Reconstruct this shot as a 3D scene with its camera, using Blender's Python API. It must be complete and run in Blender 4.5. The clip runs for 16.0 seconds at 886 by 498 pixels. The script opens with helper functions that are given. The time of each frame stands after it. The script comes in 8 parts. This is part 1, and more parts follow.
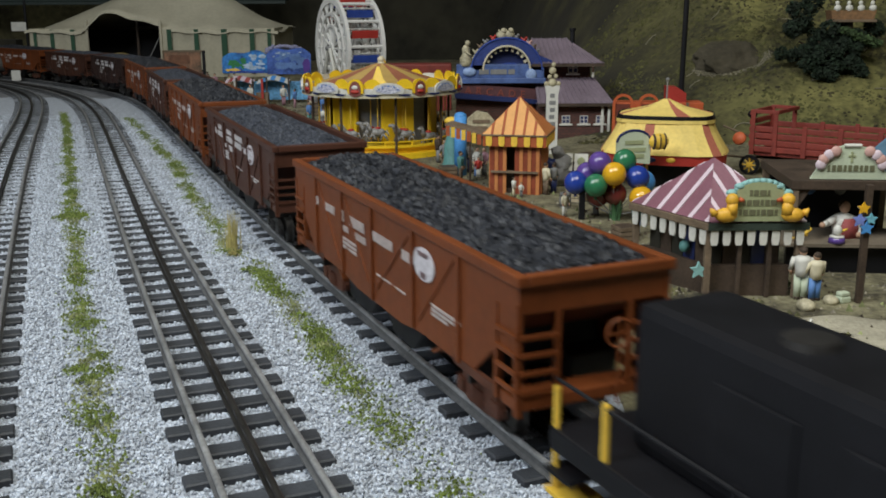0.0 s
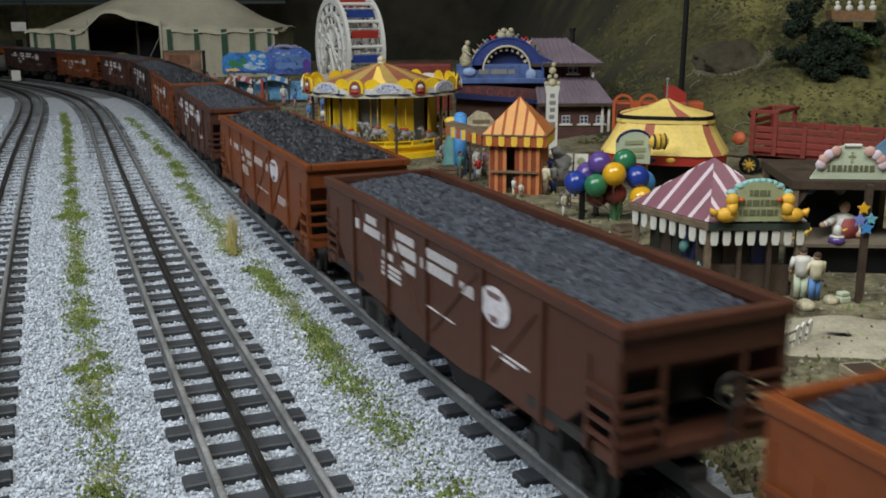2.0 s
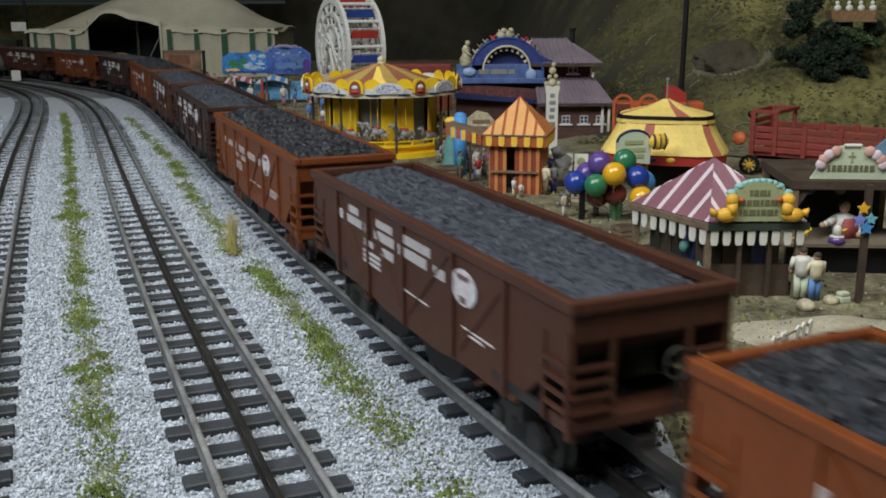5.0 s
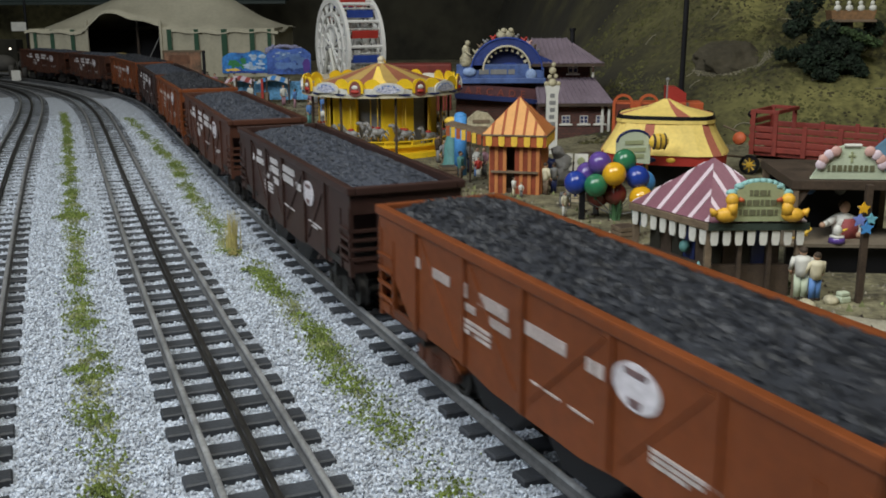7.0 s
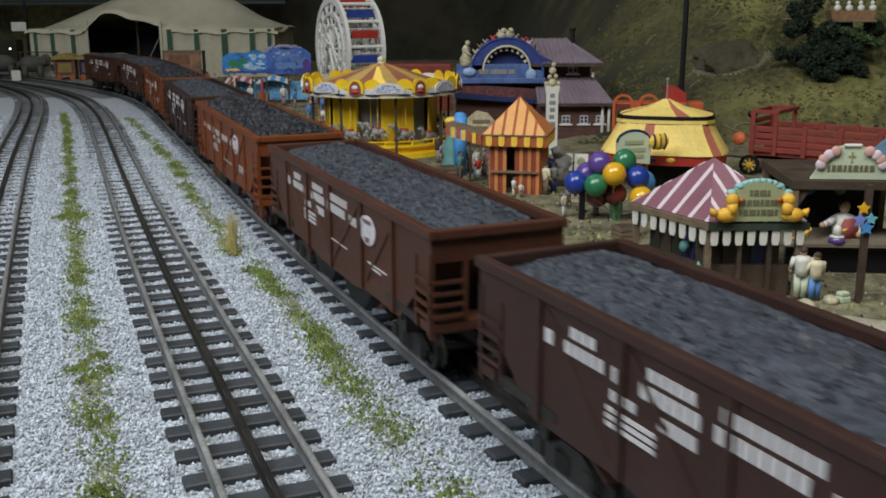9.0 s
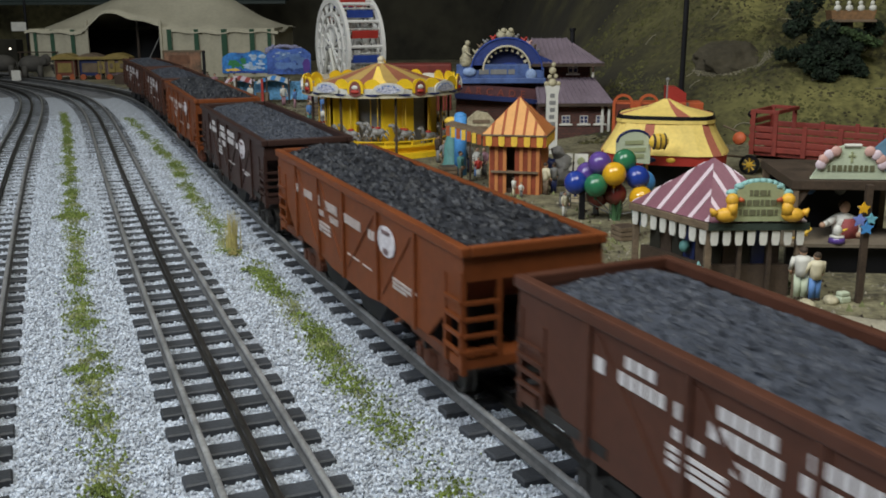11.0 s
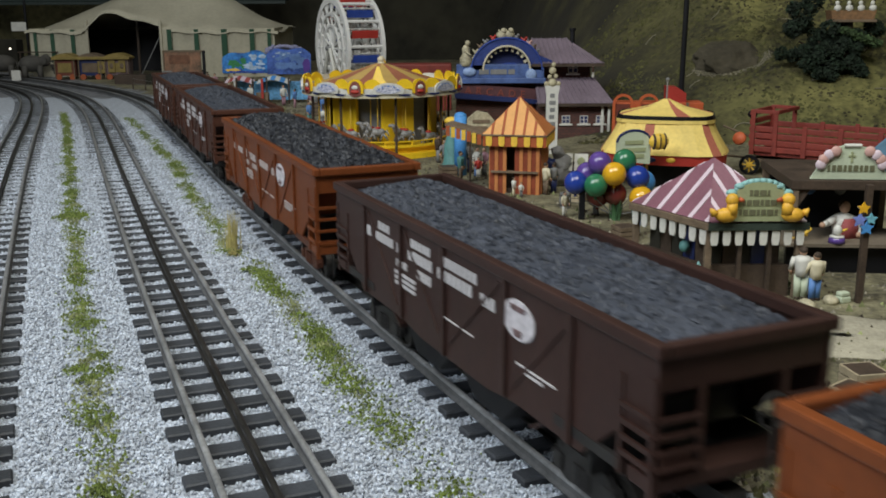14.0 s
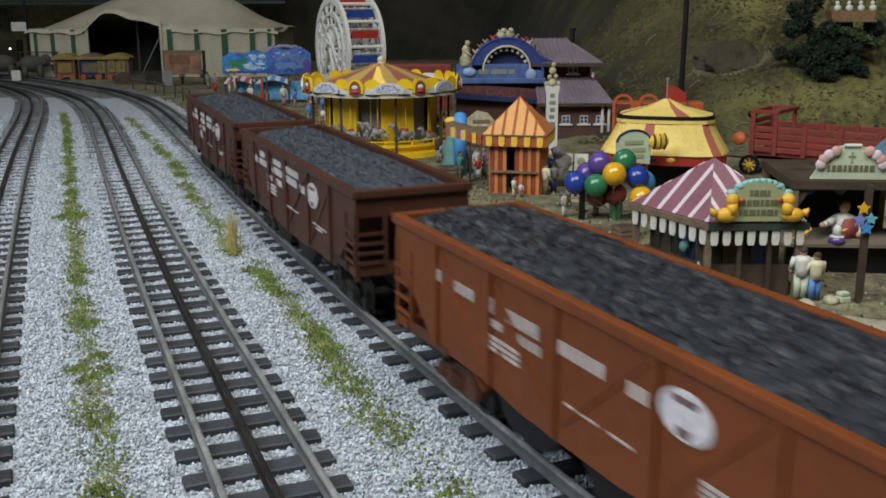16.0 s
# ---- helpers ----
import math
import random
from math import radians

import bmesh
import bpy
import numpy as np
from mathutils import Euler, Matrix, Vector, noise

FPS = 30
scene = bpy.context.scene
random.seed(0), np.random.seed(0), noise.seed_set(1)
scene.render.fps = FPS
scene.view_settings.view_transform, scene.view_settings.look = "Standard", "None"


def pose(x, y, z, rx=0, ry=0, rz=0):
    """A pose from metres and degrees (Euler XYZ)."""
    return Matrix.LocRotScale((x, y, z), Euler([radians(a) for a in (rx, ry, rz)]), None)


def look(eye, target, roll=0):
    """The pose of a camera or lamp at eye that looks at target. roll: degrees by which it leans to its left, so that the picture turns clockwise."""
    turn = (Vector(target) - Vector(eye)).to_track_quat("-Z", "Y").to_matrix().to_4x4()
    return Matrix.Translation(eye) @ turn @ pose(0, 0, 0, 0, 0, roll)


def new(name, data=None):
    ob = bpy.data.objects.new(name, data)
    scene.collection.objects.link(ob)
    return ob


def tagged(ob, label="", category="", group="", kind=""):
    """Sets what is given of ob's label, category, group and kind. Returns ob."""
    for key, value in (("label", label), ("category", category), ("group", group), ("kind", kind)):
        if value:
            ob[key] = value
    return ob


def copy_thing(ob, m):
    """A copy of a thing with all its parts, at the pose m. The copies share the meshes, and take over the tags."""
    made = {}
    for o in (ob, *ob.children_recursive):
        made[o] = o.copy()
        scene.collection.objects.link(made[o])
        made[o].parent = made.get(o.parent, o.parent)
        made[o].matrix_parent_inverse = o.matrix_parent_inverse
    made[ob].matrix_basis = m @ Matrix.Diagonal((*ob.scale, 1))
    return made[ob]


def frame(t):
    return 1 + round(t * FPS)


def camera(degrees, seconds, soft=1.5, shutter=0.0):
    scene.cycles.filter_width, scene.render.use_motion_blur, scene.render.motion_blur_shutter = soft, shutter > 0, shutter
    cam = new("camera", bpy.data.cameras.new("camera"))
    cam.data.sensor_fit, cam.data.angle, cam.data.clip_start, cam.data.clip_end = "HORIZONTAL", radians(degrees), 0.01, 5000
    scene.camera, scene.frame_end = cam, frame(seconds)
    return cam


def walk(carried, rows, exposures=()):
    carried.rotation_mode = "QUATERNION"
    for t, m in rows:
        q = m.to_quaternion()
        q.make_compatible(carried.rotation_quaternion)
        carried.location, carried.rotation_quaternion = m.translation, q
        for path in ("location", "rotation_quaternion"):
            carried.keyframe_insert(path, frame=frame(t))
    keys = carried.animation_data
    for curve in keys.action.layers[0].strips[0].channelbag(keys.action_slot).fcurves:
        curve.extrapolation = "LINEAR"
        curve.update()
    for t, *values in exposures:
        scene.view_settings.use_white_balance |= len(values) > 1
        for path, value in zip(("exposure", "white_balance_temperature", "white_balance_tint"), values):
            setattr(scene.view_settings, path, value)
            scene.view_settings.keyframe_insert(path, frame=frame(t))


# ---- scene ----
CLIP = 16.0
cam = camera(48.15, CLIP, soft=1.8, shutter=0.65)
EYE = pose(0, 0, 0.1575, 90 - 13.884, 0, 0) @ pose(0, 0, 0, 0, 0, -0.26)
walk(cam, [(0, EYE), (CLIP, EYE)], exposures=[(0, 0.0), (CLIP, 0.0)])

# ---------- light: a dim room with cool ceiling lamps over the layout ----------
world = bpy.data.worlds.new("room_air")
scene.world = world
world.use_nodes = True
bg = world.node_tree.nodes["Background"]
bg.inputs[0].default_value = (0.62, 0.72, 0.9, 1)
bg.inputs[1].default_value = 0.10


def ceiling_lamp(x, y, z, sx, sy, watts, tx, ty, colour=(1.0, 0.97, 0.92)):
    data = bpy.data.lights.new("ceiling_lamp", "AREA")
    data.shape, data.size, data.size_y, data.energy, data.color = "RECTANGLE", sx, sy, watts, colour
    ob = new("ceiling_lamp", data)
    ob.matrix_world = look((x, y, z), (tx, ty, 0))
    return ob


ceiling_lamp(-1.05, -0.18, 1.20, 0.6, 0.8, 20.9, -0.1, 0.7, (0.90, 0.96, 1.0))
ceiling_lamp(0.12, -0.10, 1.25, 0.9, 0.6, 14.5, 0.12, 0.95, (0.98, 0.98, 0.90))
# Unseen lamp added to brighten the far tent.
ceiling_lamp(-0.75, 1.75, 1.6, 0.6, 0.6, 4.2, -0.6, 2.2, (0.96, 0.98, 0.92))


# ---------- materials ----------
def mat(name, colour, rough=0.6, metal=0.0, var=0.25, scale=60.0, bump=0.0, bscale=300.0, rnd=0.0, second=None, island=0.0, spec=0.5):
    """A painted or natural surface: base colour with stains at two scales, and fine relief."""
    m = bpy.data.materials.new(name)
    m.use_nodes = True
    nt = m.node_tree
    b = nt.nodes["Principled BSDF"]
    b.inputs["Roughness"].default_value, b.inputs["Metallic"].default_value = rough, metal
    b.inputs["Specular IOR Level"].default_value = spec
    tc = nt.nodes.new("ShaderNodeTexCoord")
    n1 = nt.nodes.new("ShaderNodeTexNoise")
    n1.inputs["Scale"].default_value, n1.inputs["Detail"].default_value = scale, 6
    n2 = nt.nodes.new("ShaderNodeTexNoise")
    n2.inputs["Scale"].default_value, n2.inputs["Detail"].default_value = scale * 9, 3
    for n in (n1, n2):
        nt.links.new(tc.outputs["Object"], n.inputs["Vector"])
    mixn = nt.nodes.new("ShaderNodeMath")
    mixn.operation = "MULTIPLY_ADD"
    mixn.inputs[1].default_value = 0.4
    nt.links.new(n2.outputs["Fac"], mixn.inputs[0])
    half = nt.nodes.new("ShaderNodeMath")
    half.operation = "MULTIPLY"
    half.inputs[1].default_value = 0.6
    nt.links.new(n1.outputs["Fac"], half.inputs[0])
    nt.links.new(half.outputs[0], mixn.inputs[2])
    ramp = nt.nodes.new("ShaderNodeValToRGB")
    ramp.color_ramp.elements[0].position, ramp.color_ramp.elements[1].position = 0.36, 0.64
    lo = [c * (1 - var) for c in colour]
    hi = [min(1, c * (1 + var)) for c in (second or colour)]
    ramp.color_ramp.elements[0].color, ramp.color_ramp.elements[1].color = (*lo, 1), (*hi, 1)
    nt.links.new(mixn.outputs[0], ramp.inputs[0])
    out = ramp.outputs[0]
    if rnd or island:
        hsv = nt.nodes.new("ShaderNodeHueSaturation")
        if island:
            src = nt.nodes.new("ShaderNodeNewGeometry").outputs["Random Per Island"]
        else:
            src = nt.nodes.new("ShaderNodeObjectInfo").outputs["Random"]
        mr = nt.nodes.new("ShaderNodeMapRange")
        a = rnd or island
        mr.inputs["To Min"].default_value, mr.inputs["To Max"].default_value = 1 - a, 1 + a
        nt.links.new(src, mr.inputs["Value"])
        nt.links.new(mr.outputs[0], hsv.inputs["Value"])
        nt.links.new(out, hsv.inputs["Color"])
        out = hsv.outputs[0]
    nt.links.new(out, b.inputs["Base Color"])
    rr = nt.nodes.new("ShaderNodeMapRange")
    rr.inputs["To Min"].default_value, rr.inputs["To Max"].default_value = max(0.05, rough - 0.1), min(1, rough + 0.1)
    nt.links.new(n1.outputs["Fac"], rr.inputs["Value"])
    nt.links.new(rr.outputs[0], b.inputs["Roughness"])
    if bump:
        nb = nt.nodes.new("ShaderNodeTexNoise")
        nb.inputs["Scale"].default_value, nb.inputs["Detail"].default_value = bscale, 5
        nt.links.new(tc.outputs["Object"], nb.inputs["Vector"])
        bp = nt.nodes.new("ShaderNodeBump")
        bp.inputs["Strength"].default_value, bp.inputs["Distance"].default_value = bump, 0.001
        nt.links.new(nb.outputs["Fac"], bp.inputs["Height"])
        nt.links.new(bp.outputs[0], b.inputs["Normal"])
    return m


M_ORANGE = mat("oxide_orange_paint", (0.165, 0.045, 0.013), 0.46, var=0.18, scale=25, bump=0.05, spec=0.30)
M_BROWN = mat("oxide_brown_paint", (0.074, 0.029, 0.018), 0.46, var=0.18, scale=25, bump=0.05, spec=0.30)
M_DKBROWN = mat("dark_brown_paint", (0.042, 0.021, 0.017), 0.46, var=0.18, scale=25, bump=0.05, spec=0.30)
M_WORNWHITE = mat("worn_white_lettering", (0.46, 0.40, 0.38), 0.6, var=0.25, scale=180)
M_WHITE = mat("white_lettering", (0.58, 0.56, 0.57), 0.5, var=0.06)
M_HERALD = mat("worn_white_emblem", (0.60, 0.57, 0.60), 0.5, var=0.3, scale=300)
M_COAL = mat("coal", (0.020, 0.022, 0.028), 0.50, var=0.5, scale=200, bump=0.5, bscale=500, island=0.5, spec=0.40)
M_COALGREY = mat("grey_coal", (0.044, 0.050, 0.066), 0.52, var=0.4, scale=200, bump=0.5, bscale=500, island=0.4, spec=0.40)
M_BLACK = mat("black_paint", (0.006, 0.006, 0.008), 0.55, var=0.2, spec=0.3)
M_DARKMETAL = mat("blackened_metal", (0.03, 0.028, 0.027), 0.5, 0.3, var=0.3)
M_STEEL = mat("dark_wheel_steel", (0.060, 0.056, 0.052), 0.5, 0.7, var=0.3)
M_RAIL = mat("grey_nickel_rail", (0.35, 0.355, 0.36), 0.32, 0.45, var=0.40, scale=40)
# Web and foot of the rails are a darker grey than the heads.
M_RAILWEB = mat("darker_grey_rail_side", (0.15, 0.152, 0.155), 0.5, 0.4, var=0.3, scale=40)
M_RAILDARK = mat("blackened_centre_rail", (0.055, 0.052, 0.048), 0.36, 0.6, var=0.35, scale=40)
M_TIE = mat("dark_grey_plastic_tie", (0.036, 0.040, 0.048), 0.58, var=0.30, scale=90, bump=0.25, bscale=700, rnd=0.25)
M_BALLAST = mat("pale_grey_ballast_bed", (0.40, 0.433, 0.490), 0.9, var=0.40, scale=260, bump=1.0, bscale=600)
M_STONE = mat("pale_grey_ballast_stone", (0.455, 0.495, 0.560), 0.85, var=0.2, scale=120, island=0.42)
M_TURF = mat("green_ground_foam", (0.125, 0.165, 0.036), 0.95, var=0.35, scale=80, island=0.5)
M_TURFPALE = mat("pale_yellow_green_foam", (0.21, 0.23, 0.10), 0.95, var=0.3, scale=80, island=0.4)
M_STRAW = mat("dry_straw", (0.42, 0.36, 0.13), 0.9, var=0.25, scale=80, island=0.3)


# ---------- building blocks ----------
def part(name, bm, material, parent=None, label="", smooth=False):
    """Links a bmesh as one mesh object under a thing or a part."""
    me = bpy.data.meshes.new(name)
    bm.normal_update()
    bm.to_mesh(me)
    bm.free()
    for m in (material if isinstance(material, (list, tuple)) else [material]):
        me.materials.append(m)
    if smooth:
        for p in me.polygons:
            p.use_smooth = True
    ob = new(name, me)
    if parent:
        ob.parent = parent
    return tagged(ob, label) if label else ob


def share(name, data, parent, m):
    """One more piece on a mesh that is already there."""
    ob = new(name, data)
    ob.parent = parent
    ob.matrix_basis = m
    return ob


def thing(name, label, category, m=None, group="", kind=""):
    ob = new(name)
    ob.empty_display_size = 0.01
    if m is not None:
        ob.matrix_basis = m
    return tagged(ob, label, category, group, kind)


def box(bm, x0, y0, z0, x1, y1, z1, bevel=0.0, m=None, mi=0):
    r = bmesh.ops.create_cube(bm, size=1)
    vs = r["verts"]
    for v in vs:
        v.co = Vector(((x0 + x1) / 2 + v.co.x * (x1 - x0), (y0 + y1) / 2 + v.co.y * (y1 - y0), (z0 + z1) / 2 + v.co.z * (z1 - z0)))
    if m is not None:
        bmesh.ops.transform(bm, matrix=m, verts=vs)
    for f in {f for v in vs for f in v.link_faces}:
        f.material_index = mi
    if bevel:
        es = {e for v in vs for e in v.link_edges}
        bmesh.ops.bevel(bm, geom=list(es), offset=bevel, segments=2, affect="EDGES", profile=0.6, clamp_overlap=True)
    return vs


def cyl(bm, p, q, r0, r1=None, n=12, mi=0):
    p, q = Vector(p), Vector(q)
    d = q - p
    m = Matrix.Translation((p + q) / 2) @ d.to_track_quat("Z", "Y").to_matrix().to_4x4()
    r = bmesh.ops.create_cone(bm, cap_ends=True, segments=n, radius1=r0, radius2=r0 if r1 is None else r1, depth=d.length, matrix=m)
    for f in {f for v in r["verts"] for f in v.link_faces}:
        f.material_index = mi
    return r["verts"]


def ball(bm, c, r, sx=1, sy=1, sz=1, u=14, w=9, mi=0):
    g = bmesh.ops.create_uvsphere(bm, u_segments=u, v_segments=w, radius=r, matrix=Matrix.Translation(c) @ Matrix.Diagonal((sx, sy, sz, 1)))
    for f in {f for v in g["verts"] for f in v.link_faces}:
        f.material_index = mi
    return g["verts"]


def prism(bm, pts, y0, y1, m=None, mi=0):
    """A plate: outline pts in x, z, from y0 to y1."""
    a = [bm.verts.new((x, y0, z)) for x, z in pts]
    b = [bm.verts.new((x, y1, z)) for x, z in pts]
    fs = [bm.faces.new(a), bm.faces.new(b[::-1])]
    for i in range(len(pts)):
        j = (i + 1) % len(pts)
        fs.append(bm.faces.new((a[j], a[i], b[i], b[j])))
    for f in fs:
        f.material_index = mi
    bmesh.ops.recalc_face_normals(bm, faces=fs)
    if m is not None:
        bmesh.ops.transform(bm, matrix=m, verts=a + b)
    return a + b


def lathe(bm, prof, n=24, c=(0, 0), mi=0, a0=0.0, a1=2 * math.pi):
    """A turned form: profile of (radius, z)."""
    full = abs(a1 - a0 - 2 * math.pi) < 1e-6
    k = n if full else n + 1
    rings = [[bm.verts.new((c[0] + r * math.cos(a0 + (a1 - a0) * i / n), c[1] + r * math.sin(a0 + (a1 - a0) * i / n), z)) for i in range(k)] for r, z in prof]
    for ra, rb in zip(rings, rings[1:]):
        for i in range(n):
            j = (i + 1) % k
            f = bm.faces.new((ra[i], ra[j], rb[j], rb[i]))
            f.material_index = mi
    return rings


def stuff(name, verts, faces, material, label, category):
    me = bpy.data.meshes.new(name)
    me.from_pydata(verts, [], faces)
    me.materials.append(material)
    me.update()
    return tagged(new(name, me), label, category, kind="stuff")


# ---------- the three tracks ----------
SG = np.arange(-3.8, 4.6, 0.01)


def curve(x0, y0, h0, knots, bends):
    k = np.interp(SG, knots, bends)
    i0 = int(np.argmin(abs(SG)))
    h = np.concatenate([[0], np.cumsum((k[1:] + k[:-1]) / 2) * 0.01])
    h = h - h[i0] + h0
    hm = (h[1:] + h[:-1]) / 2
    x = np.concatenate([[0], np.cumsum(np.sin(hm)) * 0.01])
    y = np.concatenate([[0], np.cumsum(np.cos(hm)) * 0.01])
    return x - x[i0] + x0, y - y[i0] + y0, h


def place(cv, s, off=0.0):
    """x, y and heading at s along a track; off to the side."""
    x, y, h = (float(np.interp(s, SG, c)) for c in cv)
    return x + off * math.cos(h), y - off * math.sin(h), h


def fall(y):
    """The layout falls a little towards the far bend."""
    return float(np.interp(y, [1.10, 1.44, 1.80, 2.22], [0, -0.0041, -0.0051, -0.0125]))


TRAIN = curve(-0.02435, 0.50585, -0.39965, [-0.6, -0.2, 0.2, 0.6, 0.9, 1.2, 1.5, 1.8], [-0.499, 0.168, 0.052, 0.0505, -0.0055, -0.2487, -0.4357, -0.42])
KN = [-0.5, -0.2, 0.1, 0.3, 0.5, 0.7, 1.0, 1.4, 2.0, 3.6]
MID = curve(-0.2076, 0.6857, -0.3702, KN, [-0.0489, 0.0463, 0.0268, 0.016, 0.0123, -0.0352, -0.2534, -0.4126, -0.5221, -0.6097])
OUTER = curve(-0.5239, 1.2232, -0.349, KN, [0.0297, 0.0254, 0.02, -0.0577, -0.231, -0.4362, -0.5844, -0.6794, -0.7449, -0.7973])


def bed(y):
    """The ballast lies low about the near ties and level with them further off."""
    return np.interp(y, [0.40, 0.85], [-0.0085, -0.0061])


def rail_profile(bm, path, offs, z0=-0.0055):
    """A T-rail along the path: foot, web and rounded head."""
    half = [(0.0004, 0.0), (0.0009, -0.0002), (0.0012, -0.0006), (0.0012, -0.0013), (0.0005, -0.0019), (0.0005, z0 + 0.0013), (0.0018, z0 + 0.0006), (0.0018, z0)]
    prof = [(-a, b) for a, b in half[::-1]] + half
    rings = []
    for x, y, h, z, o in path:
        rings.append([bm.verts.new((x + (o + offs + a) * math.cos(h), y - (o + offs + a) * math.sin(h), z + b)) for a, b in prof])
    for ra, rb in zip(rings, rings[1:]):
        for i in range(len(prof) - 1):
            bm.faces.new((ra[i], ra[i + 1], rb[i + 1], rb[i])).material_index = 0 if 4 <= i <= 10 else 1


TIE_BM = bmesh.new()
box(TIE_BM, -0.0275, -0.0047, -0.0125, 0.0275, 0.0045, -0.0055)
bmesh.ops.bevel(TIE_BM, geom=[e for e in TIE_BM.edges if abs(e.verts[0].co.z - e.verts[1].co.z) < 1e-6 and e.verts[0].co.z > -0.006], offset=0.0006, segments=1, affect="EDGES")
TIE = bpy.data.meshes.new("tie")
TIE_BM.to_mesh(TIE)
TIE_BM.free()
TIE.materials.append(M_TIE)


def track(name, cv, label, s0, s1, side=None, phase=0.0):
    t = thing(name, label, "track", kind="structure")
    path = []
    for s in np.arange(s0, s1, 0.02):
        x, y, h = place(cv, s)
        path.append((x, y, h, fall(y), side(s) if side else 0.0))
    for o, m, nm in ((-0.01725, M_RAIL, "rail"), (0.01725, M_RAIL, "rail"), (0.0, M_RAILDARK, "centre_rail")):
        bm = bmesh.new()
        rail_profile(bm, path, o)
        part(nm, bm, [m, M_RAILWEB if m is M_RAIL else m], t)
    rng = random.Random(3)
    for i, s in enumerate(np.arange(s0, s1, 0.0217)):
        s += phase
        o = side(s) if side else 0.0
        x, y, h = place(cv, s, o)
        share("tie", TIE, t, pose(x + rng.uniform(-1, 1) * 0.0006, y, fall(y) + rng.uniform(-1, 1) * 0.0003, 0, 0, -math.degrees(h) + rng.uniform(-1.2, 1.2)))
    return t


track("track_middle", MID, "three-rail toy train track with dark ties", -0.62, 3.2)
track("track_train", TRAIN, "three-rail track that carries the coal train", -0.60, 3.4)
track("track_outer", OUTER, "three-rail toy train track curving away", -1.1, 2.4)
# ---------- more materials ----------
M_DIRT = mat("sandy_layout_soil", (0.105, 0.088, 0.055), 0.95, var=0.55, scale=26, bump=1.0, bscale=350, second=(0.175, 0.160, 0.095))
M_HILL = mat("mossy_olive_hillside", (0.040, 0.039, 0.012), 0.95, var=0.6, scale=13, bump=1.0, bscale=70, second=(0.132, 0.122, 0.040))


def darken_to_the_west(m):
    """The hillside's colour grows darker towards the arcade."""
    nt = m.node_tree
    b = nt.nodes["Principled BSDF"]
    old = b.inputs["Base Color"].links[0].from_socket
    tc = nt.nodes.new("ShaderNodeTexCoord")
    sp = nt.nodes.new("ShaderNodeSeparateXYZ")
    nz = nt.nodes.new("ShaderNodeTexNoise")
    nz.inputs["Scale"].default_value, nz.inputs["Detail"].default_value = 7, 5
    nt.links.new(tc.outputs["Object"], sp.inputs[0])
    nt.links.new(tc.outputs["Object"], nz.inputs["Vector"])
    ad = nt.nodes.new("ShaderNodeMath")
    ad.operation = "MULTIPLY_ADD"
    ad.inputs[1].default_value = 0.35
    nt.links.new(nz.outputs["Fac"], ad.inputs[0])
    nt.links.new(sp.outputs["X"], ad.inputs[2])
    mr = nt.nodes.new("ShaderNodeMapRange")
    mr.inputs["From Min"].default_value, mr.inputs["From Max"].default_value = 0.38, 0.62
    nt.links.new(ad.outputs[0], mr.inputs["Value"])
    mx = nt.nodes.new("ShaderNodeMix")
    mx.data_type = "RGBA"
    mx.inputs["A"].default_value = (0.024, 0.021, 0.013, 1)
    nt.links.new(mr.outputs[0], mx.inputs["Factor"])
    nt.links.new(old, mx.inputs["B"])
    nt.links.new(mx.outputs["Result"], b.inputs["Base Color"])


darken_to_the_west(M_HILL)
M_BALLASTGREY = mat("dirty_grey_ballast", (0.17, 0.175, 0.19), 0.9, var=0.4, scale=60, bump=1.0, bscale=400)
M_ROCK = mat("grey_brown_rock", (0.058, 0.049, 0.030), 0.9, var=0.3, scale=25, bump=1.0, bscale=160)
M_WALLDARK = mat("dark_painted_backdrop", (0.024, 0.022, 0.014), 0.95, var=0.6, scale=3)
M_WALLOLIVE = mat("olive_mottled_backdrop", (0.09, 0.082, 0.04), 0.95, var=0.6, scale=7)
M_CEIL = mat("dull_ceiling_board", (0.25, 0.25, 0.24), 0.9, var=0.1, scale=3)
M_BEAM = mat("dark_green_beam", (0.024, 0.038, 0.035), 0.6, var=0.2, scale=10)
M_YELLOW = mat("bright_yellow_plastic", (0.85, 0.56, 0.02), 0.4, var=0.08)
M_GOLD = mat("golden_yellow_paint", (0.78, 0.50, 0.06), 0.5, var=0.12)
M_CREAM = mat("cream_paint", (0.62, 0.56, 0.40), 0.55, var=0.1)
M_PALE = mat("off_white_plastic", (0.64, 0.63, 0.58), 0.5, var=0.1)
M_CANVAS = mat("ecru_tent_canvas", (0.46, 0.43, 0.33), 0.9, var=0.12, scale=14, bump=0.25, bscale=90)
M_TENTGREEN = mat("dark_green_tent_stripe", (0.03, 0.085, 0.05), 0.85, var=0.15)
M_RED = mat("red_paint", (0.40, 0.035, 0.025), 0.5, var=0.15)
M_WAGONRED = mat("faded_red_wagon_wood", (0.21, 0.032, 0.022), 0.65, var=0.25, scale=60, bump=0.3)
M_ORANGERED = mat("orange_red_wagon_paint", (0.50, 0.10, 0.03), 0.55, var=0.15)
M_RUST = mat("rust_orange_stripe", (0.36, 0.085, 0.025), 0.6, var=0.15)
M_APRICOT = mat("apricot_roof_paint", (0.72, 0.36, 0.12), 0.6, var=0.1)
M_BLUE = mat("royal_blue_paint", (0.030, 0.065, 0.30), 0.4, var=0.2)
M_SKYBLUE = mat("sky_blue_paint", (0.07, 0.27, 0.62), 0.5, var=0.2)
